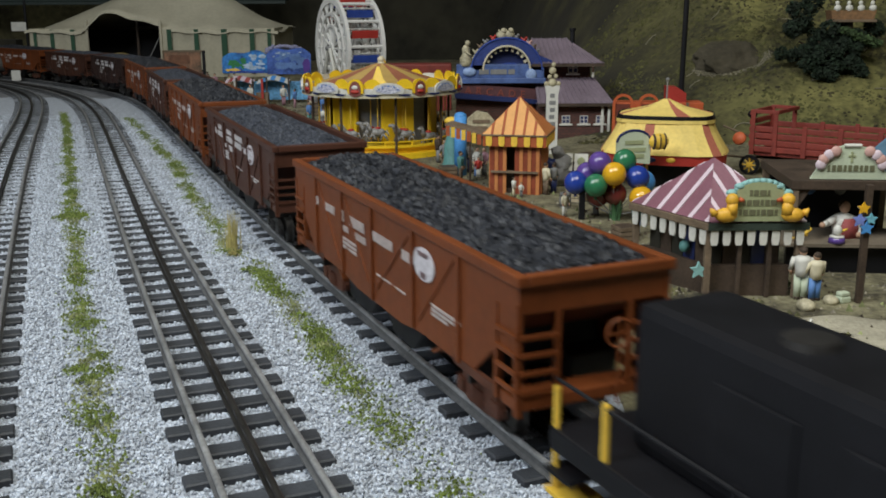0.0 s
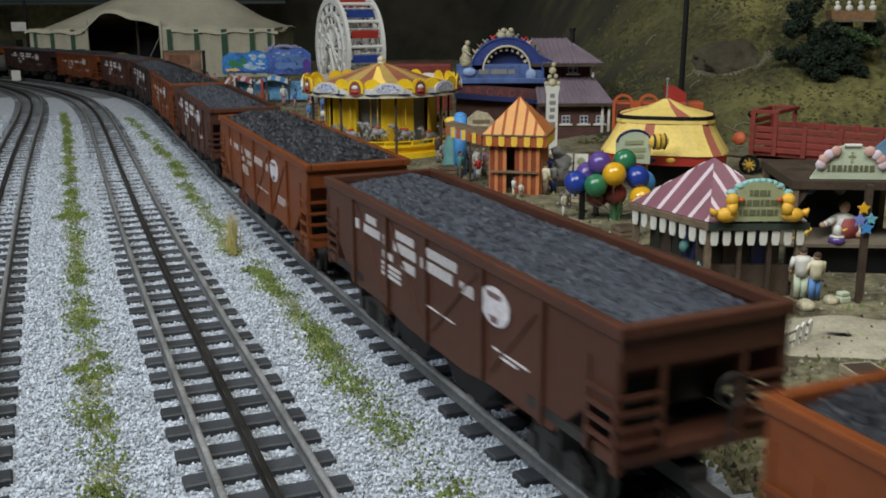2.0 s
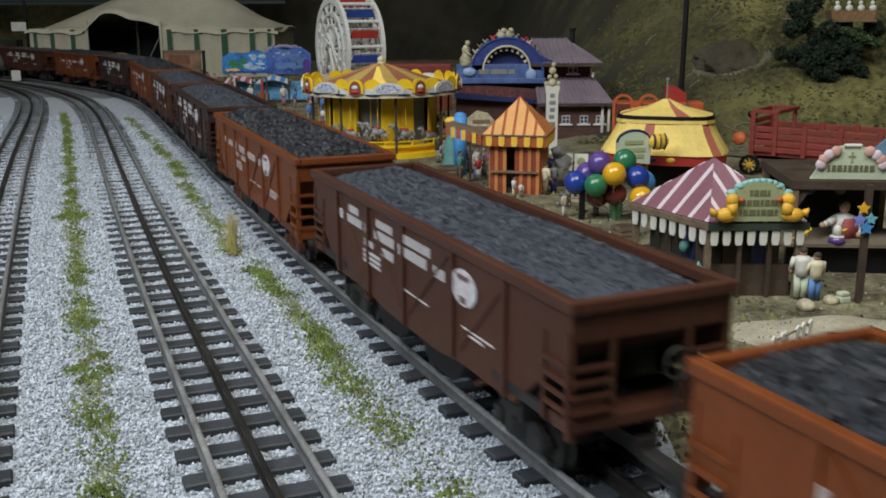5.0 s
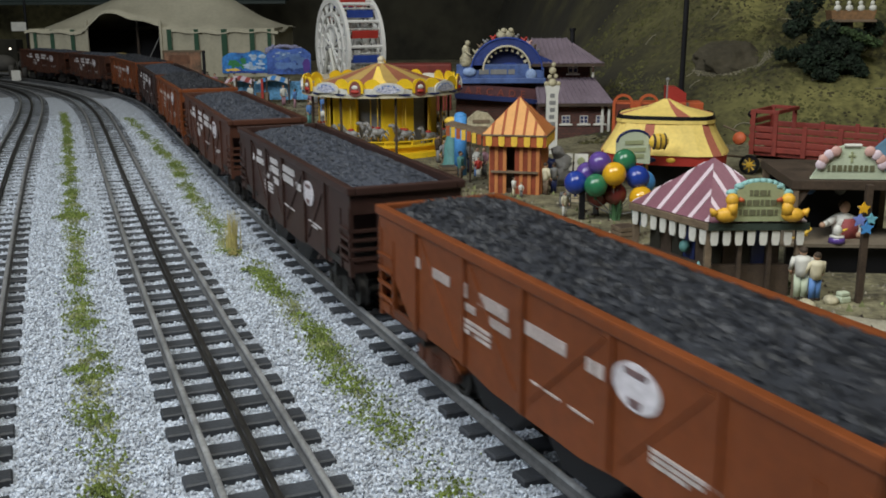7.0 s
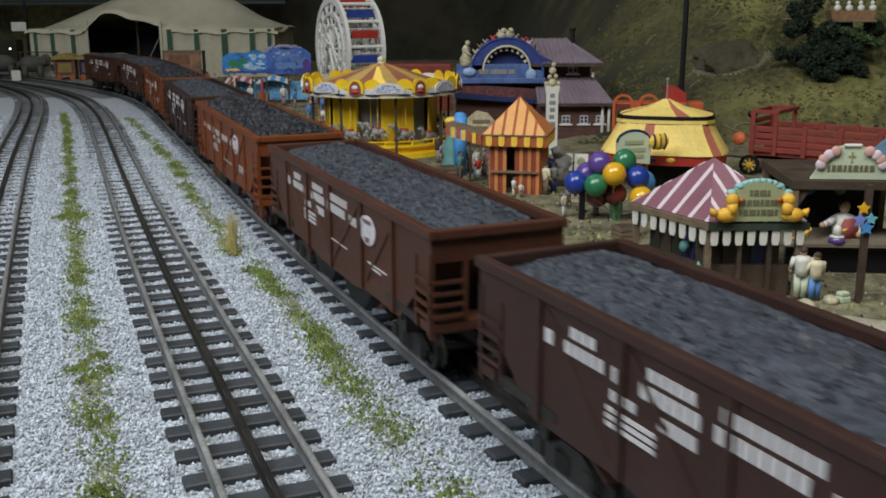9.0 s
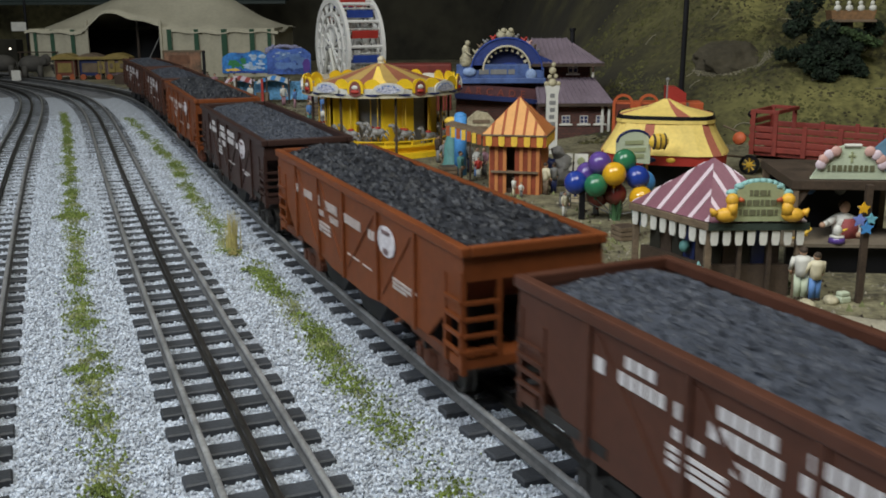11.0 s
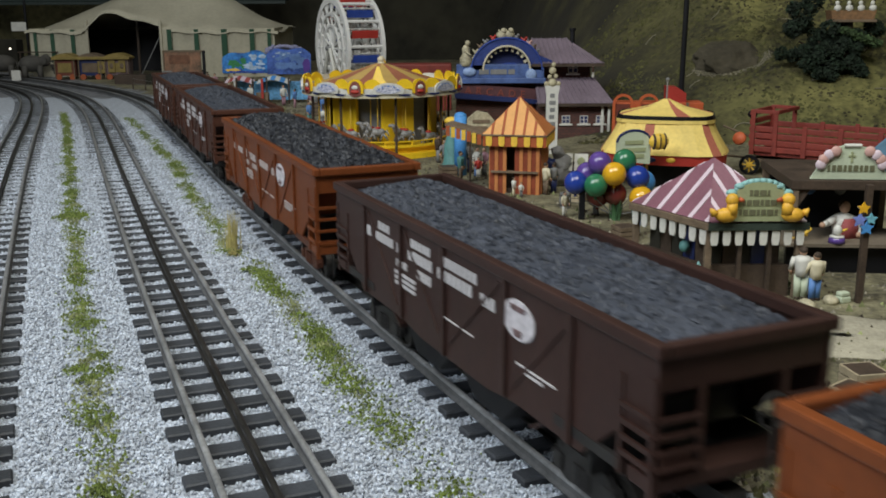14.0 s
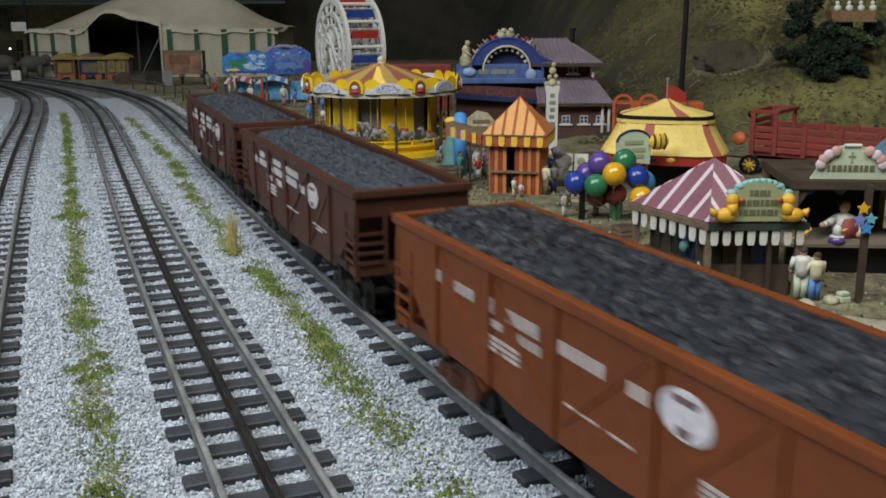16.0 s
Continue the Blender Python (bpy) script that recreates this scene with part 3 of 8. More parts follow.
# the hoppers run with +x forward; the side towards the other tracks is -y
def hopper(paint, coal, orange, label):
    car = thing("hopper_car", label, "hopper car", group="cars of the coal train")
    t = 0.0013
    end = {-1: L / 2, 1: L / 2 - (0.0 if orange else CUT)}
    sill = 0.0215 if orange else 0.0265
    # side sheets with the slope sheets' openings at both ends
    prof = [(-L / 2 + 0.0015, 0.068), (end[1] - 0.0015, 0.068), (end[1] - 0.0015, 0.0415), (end[1] - 0.0170, 0.0415), (end[1] - 0.039, 0.0235), (0.052, 0.0235), (0.030, 0.0210), (-0.030, 0.0210), (-0.052, 0.0235), (-L / 2 + 0.039, 0.0235), (-L / 2 + 0.0170, 0.0415), (-L / 2 + 0.0015, 0.0415)]
    for y in (-HW, HW):
        bm = bmesh.new()
        prism(bm, prof, y - t / 2, y + t / 2)
        part("side_sheet", bm, paint, car)
    # rolled rim
    bm = bmesh.new()
    for y in (-W / 2, W / 2):
        a, b = (y, y + 0.0042) if y < 0 else (y - 0.0042, y)
        box(bm, -L / 2, a, RIM - 0.0042, end[1], b, RIM, 0.0008)
    for x in (-end[-1], end[1]):
        a, b = (x, x + 0.0042) if x < 0 else (x - 0.0042, x)
        box(bm, a, -W / 2 + 0.0043, RIM - 0.0042, b, W / 2 - 0.0043, RIM, 0.0008)
    part("rim", bm, paint, car)
    # side posts and diagonals
    y = -HW - t / 2
    for sg in (-1, 1):
        yy = sg * (HW + t / 2)
        for x in (-0.098, -0.052, -0.007, 0.045, 0.092 if orange else 0.0885):
            bm = bmesh.new()
            box(bm, x - 0.0016, min(yy, yy + sg * 0.0014), 0.0215 if abs(x) < 0.04 else 0.0238, x + 0.0016, max(yy, yy + sg * 0.0014), 0.0665, 0.0005)
            part("side_post", bm, paint, car)
        for x0, x1 in ((-0.094, -0.058), (-0.048, -0.013), (0.041, -0.002), (0.088, 0.050)):
            bm = bmesh.new()
            ztop, zlow = 0.064, 0.0285
            prism(bm, [(x0 - 0.0014, ztop), (x0 + 0.0014, ztop), (x1 + 0.0014, zlow), (x1 - 0.0014, zlow)], min(yy, yy + sg * 0.0007), max(yy, yy + sg * 0.0007))
            part("diagonal_brace", bm, paint, car)
    # floor hoppers and slope sheets
    bm = bmesh.new()
    for x0, x1 in ((-0.052, -0.004), (0.004, 0.052)):
        prism(bm, [(x0, 0.022), (x1, 0.022), ((x0 + x1) / 2 + 0.012, 0.0115), ((x0 + x1) / 2 - 0.012, 0.0115)], -HW + t, HW - t)
    # Bays are painted black to stand for the shade under the body.
    part("hopper_bay", bm, M_BLACK, car)
    for sg in (-1, 1):
        bm = bmesh.new()
        prism(bm, [(sg * (end[sg] - 0.004), 0.056), (sg * (end[sg] - 0.004), 0.0575), (sg * 0.06, 0.018), (sg * 0.06, 0.0165)], -HW + t, HW - t)
        part("slope_sheet", bm, paint, car)
        # end: header sheet, sill with platform, posts, ladder rungs
        xe = sg * (end[sg] - 0.002)
        bm = bmesh.new()
        box(bm, min(xe, xe - sg * 0.002), -HW, 0.0565, max(xe, xe - sg * 0.002), HW, 0.067)
        part("end_sheet", bm, paint, car)
        bm = bmesh.new()
        box(bm, min(xe, xe - sg * 0.012), -HW - 0.001, sill, max(xe, xe - sg * 0.012), HW + 0.001, sill + 0.0045, 0.0005)
        part("end_sill", bm, paint, car)
        for yy in (-0.0145, 0.0145):
            bm = bmesh.new()
            box(bm, min(xe, xe - sg * 0.0022), yy - 0.0011, sill + 0.0045, max(xe, xe - sg * 0.0022), yy + 0.0011, 0.0566)
            part("end_post", bm, paint, car)
        for yy in (-HW, HW):
            s2 = -1 if yy < 0 else 1
            bm = bmesh.new()
            box(bm, min(xe, xe - sg * 0.0024), yy - 0.0012, sill - 0.0020, max(xe, xe - sg * 0.0024), yy + 0.0012, 0.060)
            box(bm, min(xe - sg * 0.015, xe - sg * 0.0172), yy - 0.0012, sill, max(xe - sg * 0.015, xe - sg * 0.0172), yy + 0.0012, 0.057)
            part("corner_post", bm, paint, car)
            for z in (sill + 0.0065 + (0.0410 - sill) * k / 3 for k in range(4)):
                bm = bmesh.new()
                box(bm, min(xe, xe - sg * 0.0165), yy + s2 * 0.0012 - 0.0006, z, max(xe, xe - sg * 0.0165), yy + s2 * 0.0012 + 0.0006, z + 0.0015)
                inner = yy - s2 * 0.014
                box(bm, min(xe, xe + sg * 0.0012), min(yy, inner), z, max(xe, xe + sg * 0.0012), max(yy, inner), z + 0.0015)
                part("rung", bm, paint, car)
        for yy in (-HW, HW):
            bm = bmesh.new()
            box(bm, min(sg * (end[sg] - 0.0175), sg * (end[sg] - 0.055)), yy - 0.001, sill + 0.0005, max(sg * (end[sg] - 0.0175), sg * (end[sg] - 0.055)), yy + 0.001, sill + 0.0040)
            part("side_sill", bm, M_TRUCK if orange else M_DARKMETAL, car)
        bm = bmesh.new()
        box(bm, min(sg * 0.0955, sg * 0.098), -HW + t, 0.0165, max(sg * 0.0955, sg * 0.098), HW - t, 0.0375)
        part("bolster_web", bm, M_DARKMETAL, car)
        bm = bmesh.new()
        box(bm, min(sg * 0.104, sg * 0.118), 0.004, 0.0205, max(sg * 0.104, sg * 0.118), 0.024, 0.030, 0.001)
        part("brake_cylinder", bm, M_DARKMETAL, car)
        bm = bmesh.new()
        coupler(bm, sg * (L / 2 - 0.004), sg, L / 2 - end[sg])
        part("coupler", bm, M_DARKMETAL, car)
        if sg > 0:
            bm = bmesh.new()
            lathe(bm, [(0.0052, -0.0005), (0.0058, 0), (0.0052, 0.0005), (0.0046, 0), (0.0052, -0.0005)], 16)
            box(bm, -0.005, -0.0004, -0.0003, 0.005, 0.0004, 0.0003)
            box(bm, -0.0004, -0.005, -0.0003, 0.0004, 0.005, 0.0003)
            bmesh.ops.transform(bm, matrix=pose(xe + 0.003, 0.008, 0.046, 0, 90, 0), verts=bm.verts)
            cyl(bm, (xe + 0.003, 0.008, 0.046), (xe + 0.003, 0.008, 0.020), 0.0005, n=6)
            part("brake_wheel", bm, M_DARKMETAL if not orange else paint, car)
    bm = bmesh.new()
    box(bm, -L / 2 + 0.002, -0.004, 0.0145, end[1] - 0.002, 0.004, 0.0205)
    part("centre_sill", bm, M_DARKMETAL, car)
    wheels = []
    for x in (-0.094, 0.094 - L / 2 + end[1]):
        wheels += truck(car, x, M_TRUCK if orange else M_DARKMETAL)[1]
    # lettering and herald on both sides
    hx = 0.0583 if orange else 0.0555
    for sg in (-1, 1):
        ys = sg * (HW + t / 2 + 0.0004)
        if orange:
            rows = [(-0.098, -0.0935, 0.0435, 0.0480), (-0.080, -0.0635, 0.0432, 0.0480), (-0.0545, -0.0490, 0.0430, 0.0485), (-0.0385, -0.0160, 0.0430, 0.0485), (-0.004, 0.022, 0.0428, 0.0480), (0.033, 0.0430, 0.0425, 0.0475),
                    (-0.053, -0.041, 0.0360, 0.0394), (-0.030, -0.0145, 0.0355, 0.0394)]
            rows += [(-0.055, -0.046 + 0.004 * k, 0.0235 + 0.0030 * k, 0.0248 + 0.0030 * k) for k in range(3)]
            rows += [(-0.042, -0.030, 0.0235 + 0.0030 * k, 0.0247 + 0.0030 * k) for k in range(3)]
            rows += [(0.000, 0.018, 0.0205, 0.0212), (0.024, 0.036, 0.0205, 0.0212)]
            rows += [(0.066, 0.094 - 0.006 * k, 0.0255 - 0.0026 * k, 0.0266 - 0.0026 * k) for k in range(3)]
        else:
            rows = [(-0.094, -0.0895, 0.0455, 0.0500), (-0.079, -0.0645, 0.0535, 0.0575), (-0.082, -0.060, 0.0455, 0.0500), (-0.0565, -0.050, 0.0450, 0.0500), (-0.040, -0.019, 0.0535, 0.0575), (-0.043, -0.017, 0.0450, 0.0500), (-0.010, 0.024, 0.0530, 0.0575), (-0.012, 0.020, 0.0445, 0.0495), (0.0265, 0.0385, 0.0440, 0.0490),
                    (-0.057, -0.044, 0.0365, 0.0400), (-0.034, -0.018, 0.0360, 0.0405)]
            rows += [(-0.059, -0.036, 0.0245 + 0.0034 * k, 0.0258 + 0.0034 * k) for k in range(3)]
            rows += [(-0.006, 0.020, 0.0232, 0.0237), (0.054, 0.080, 0.0250, 0.0256), (0.058, 0.072, 0.0222, 0.0230)]
        if sg > 0:
            rows = [(-b, -a, c, d) for a, b, c, d in rows]
        blocks = []
        for a, b, c, d in rows:
            k = max(1, round((b - a) / 0.0043)) if d - c > 0.0033 else 1
            w = (b - a) / k
            c, d = 0.0703 - 0.70 * (0.0703 - c), 0.0703 - 0.70 * (0.0703 - c) + (d - c)
            blocks += [(a + w * i, a + w * (i + 1) - (0.0014 if k > 1 else 0), c, c + (d - c) * (0.86 if k > 1 else 1)) for i in range(k)]
        for row in blocks:
            bm = bmesh.new()
            lettering(bm, [row], ys)
            part("letter_bar", bm, M_WORNWHITE if orange else M_WHITE, car, "white stencilled bar")
        bm = bmesh.new()
        hxs = hx if sg < 0 else -hx
        hz = 0.0544 - 0.0035
        disc = [(hxs + 0.0110 * math.cos(a * math.pi / 18), hz + 0.0035 + 0.0070 * math.sin(a * math.pi / 18)) for a in range(36)]
        prism(bm, disc, min(ys, ys + sg * 0.0005), max(ys, ys + sg * 0.0005))
        her = part("herald", bm, M_HERALD, car, "round white emblem")
        bm = bmesh.new()
        for z0, z1, w in ((0.0032, 0.0050, 0.0055), (-0.0058, -0.0034, 0.0030)):
            prism(bm, [(hxs - w, hz + 0.0035 + z1), (hxs + w, hz + 0.0035 + z1), (hxs + w * 0.8, hz + 0.0035 + z0), (hxs - w * 0.8, hz + 0.0035 + z0)], min(ys + sg * 0.0005, ys + sg * 0.0009), max(ys + sg * 0.0005, ys + sg * 0.0009))
        prism(bm, [(hxs - 0.0045, hz + 0.0060), (hxs + 0.0045, hz + 0.0060), (hxs + 0.0035, hz + 0.0018), (hxs, hz + 0.0006), (hxs - 0.0035, hz + 0.0018)], min(ys + sg * 0.0005, ys + sg * 0.0007), max(ys + sg * 0.0005, ys + sg * 0.0007), mi=1)
        part("emblem_figure", bm, [mat("faded_emblem_red", (0.16, 0.10, 0.10), 0.5, var=0.4, scale=300), M_HERALD], her)
    share("coal_load", coal, car, Matrix.Identity(4))
    return car


COAL_A = coal_heap(M_COAL, 1, False, 0.0655, 0.0085)
COAL_B = coal_heap(M_COALGREY, 2, True, 0.0630, 0.0085, CUT)
car_orange = hopper(M_ORANGE, COAL_A, True, "orange-red toy hopper car heaped with black coal")
car_brown = hopper(M_BROWN, COAL_B, False, "reddish brown toy hopper car heaped with grey coal")
car_dark = hopper(M_DKBROWN, COAL_B, False, "dark brown toy hopper car heaped with grey coal")
KIND = ["o", "b", "o", "b", "o", "d", "b", "o", "d", "o", "b", "b"]
SHIFT = [-0.0092, -0.0014, 0.0004, 0.0074, 0.0072, 0.0029, -0.0015, 0.0005, -0.0040, -0.0023, 0.0061, -0.0061]
PITCH = 0.32082
first = {"o": car_orange, "b": car_brown, "d": car_dark}
cars = []
for k in KIND:
    src = first[k]
    if src in cars:
        src = copy_thing(src, Matrix.Identity(4))
    cars.append(src)


# ---------- black diesel ahead of the first car ----------
def diesel():
    t = thing("diesel_locomotive", "black toy diesel locomotive with yellow handrails", "locomotive", group="cars of the coal train")
    bm = bmesh.new()
    box(bm, -0.112, -0.0170, 0.026, 0.130, 0.0170, 0.0725, 0.004)
    part("hood", bm, M_BLACK, t)
    for x in (-0.075, -0.03, 0.015, 0.06):
        bm = bmesh.new()
        box(bm, x, -0.0178, 0.032, x + 0.030, 0.0178, 0.060, 0.0006)
        part("hood_door", bm, M_BLACK, t)
    bm = bmesh.new()
    lathe(bm, [(0, 0.0745), (0.007, 0.0745), (0.008, 0.0710)], 16, (-0.06, 0))
    part("fan", bm, M_DARKMETAL, t)
    bm = bmesh.new()
    box(bm, -0.135, -0.0315, 0.0185, 0.135, 0.0315, 0.0262, 0.0008)
    part("walkway", bm, M_BLACK, t)
    for sg in (-1, 1):
        bm = bmesh.new()
        box(bm, -0.02, sg * 0.0320 - 0.0004, 0.0195, 0.130, sg * 0.0320 + 0.0004, 0.0222)
        part("stripe", bm, M_GOLD, t)
        for x in (-0.133, -0.106, -0.05, 0.01, 0.07, 0.130):
            bm = bmesh.new()
            cyl(bm, (x, sg * 0.0300, 0.0262 if x > -0.12 else 0.006), (x, sg * 0.0300, 0.044 if x > -0.12 else 0.040), 0.0009 if x > -0.10 else 0.0012, n=8)
            part("stanchion", bm, M_GOLD if x < -0.1 else M_BLACK, t)
        bm = bmesh.new()
        cyl(bm, (-0.133, sg * 0.030, 0.0425), (0.130, sg * 0.030, 0.0425), 0.0007, n=6)
        part("handrail", bm, M_BLACK, t)
        for z in (0.004, 0.0115):
            bm = bmesh.new()
            box(bm, -0.135, min(sg * 0.020, sg * 0.033), z, -0.120, max(sg * 0.020, sg * 0.033), z + 0.0014)
            part("step", bm, M_GOLD if z < 0.01 else M_BLACK, t)
        bm = bmesh.new()
        box(bm, -0.06, sg * 0.022 - 0.008, 0.006, 0.06, sg * 0.022 + 0.008, 0.0185, 0.002)
        part("fuel_tank", bm, M_BLACK, t)
    for x in (-0.092, 0.092):
        truck(t, x, M_DARKMETAL)
    bm = bmesh.new()
    coupler(bm, -0.134, -1)
    part("coupler", bm, M_DARKMETAL, t)
    return t


cars.append(diesel())
# ---------- fairground helpers ----------
def stripe_roof(parent, cs, ap, mat_roof, mat_stripe, spans, name="roof"):
    """A four-sided peaked roof over the corners cs, with raised stripes that run down each slope; spans: parts of the eave."""
    bm = bmesh.new()
    top = bm.verts.new(ap)
    vs = [bm.verts.new(c) for c in cs]
    for i in range(4):
        bm.faces.new((vs[i], vs[(i + 1) % 4], top))
    bm.faces.new(vs[::-1])
    roof = part(name, bm, mat_roof, parent)
    for i in range(4):
        a, b = cs[i], cs[(i + 1) % 4]
        rise = ap - (a + b) / 2
        nr = (b - a).cross(rise).normalized() * 0.0006
        for u0, u1 in spans:
            p0, p1 = a.lerp(b, u0), a.lerp(b, u1)
            h0, h1 = (min(2 * u, 2 - 2 * u) for u in (u0, u1))
            poly = [p0, p1]
            if h1 > 1e-6:
                poly.append(p1 + rise * h1)
            if u0 < 0.5 < u1:
                poly.append(ap.copy())
            if h0 > 1e-6:
                poly.append(p0 + rise * h0)
            bm = bmesh.new()
            lo, hi = [bm.verts.new(p - nr * 0.5) for p in poly], [bm.verts.new(p + nr) for p in poly]
            bm.faces.new(hi)
            for k in range(len(poly)):
                q = (k + 1) % len(poly)
                bm.faces.new((lo[k], lo[q], hi[q], hi[k]))
            part("roof_stripe", bm, mat_stripe, roof)
    return roof


def valance(parent, p, q, z, h, n, material, name="valance_tab", fill=0.36):
    """A row of hanging tabs from p to q, each its own piece."""
    p, q = Vector((*p, 0)), Vector((*q, 0))
    d = (q - p)
    w = d.length / n
    ang = math.degrees(math.atan2(d.y, d.x))
    bm = bmesh.new()
    prism(bm, [(-w * fill, 0), (w * fill, 0), (w * fill, -h * 0.75), (w * fill * 0.7, -h), (-w * fill * 0.7, -h), (-w * fill, -h * 0.75)], -0.0004, 0.0004)
    first = part(name, bm, material, parent)
    for i in range(n):
        c = p + d * ((i + 0.5) / n)
        m = pose(c.x, c.y, z, 0, 0, ang)
        if i == 0:
            first.matrix_basis = m
        else:
            share(name, first.data, parent, m)


def post(parent, x, y, z0, z1, r=0.0015, material=None, name="post"):
    bm = bmesh.new()
    box(bm, x - r, y - r, z0, x + r, y + r, z1, r * 0.25)
    return part(name, bm, material or M_WOOD, parent)


def bars(parent, x0, x1, y, rows, h, material, name="sign_bar"):
    """Unreadable writing as plain bars on a sign that faces -y."""
    for z, k in rows:
        bm = bmesh.new()
        box(bm, x0 + (x1 - x0) * k, y - 0.0003, z, x1 - (x1 - x0) * k, y + 0.0003, z + h)
        part(name, bm, material, parent)


FIGURES = {}


def figurine(x, y, h, rz, shirt, trousers, z=ZG, label="small painted figurine standing on the fairground", lean=0.0):
    """A plain painted figure in one mesh."""
    key = (shirt.name, trousers.name)
    if key not in FIGURES:
        bm = bmesh.new()
        for sx in (-1, 1):
            cyl(bm, (sx * 0.052, 0, 0), (sx * 0.047, 0, 0.47), 0.05, 0.066, 8, 1)
            box(bm, sx * 0.052 - 0.04, -0.11, 0, sx * 0.052 + 0.04, 0.05, 0.05, mi=3)
            cyl(bm, (sx * 0.125, 0, 0.80), (sx * 0.17, -0.05, 0.55), 0.042, 0.034, 8, 0)
            cyl(bm, (sx * 0.17, -0.05, 0.55), (sx * 0.13, -0.13, 0.44), 0.032, 0.028, 8, 2)
        lathe(bm, [(0.0, 0.44), (0.105, 0.45), (0.10, 0.58), (0.13, 0.74), (0.12, 0.82), (0.045, 0.85), (0.0, 0.86)], 10, mi=0)
        ball(bm, (0, 0, 0.925), 0.072, 0.9, 1, 1.1, 10, 7, 2)
        ball(bm, (0, 0.016, 0.952), 0.070, 0.95, 1, 0.95, 10, 7, 3)
        ob = part("figurine", bm, [shirt, trousers, M_SKIN, M_WOOD], smooth=True)
        FIGURES[key] = ob.data
    else:
        ob = new("figurine", FIGURES[key])
    ob.matrix_basis = pose(x, y, z, lean, 0, rz) @ Matrix.Scale(h, 4)
    return tagged(ob, label, "figurine", "fairground figurines")


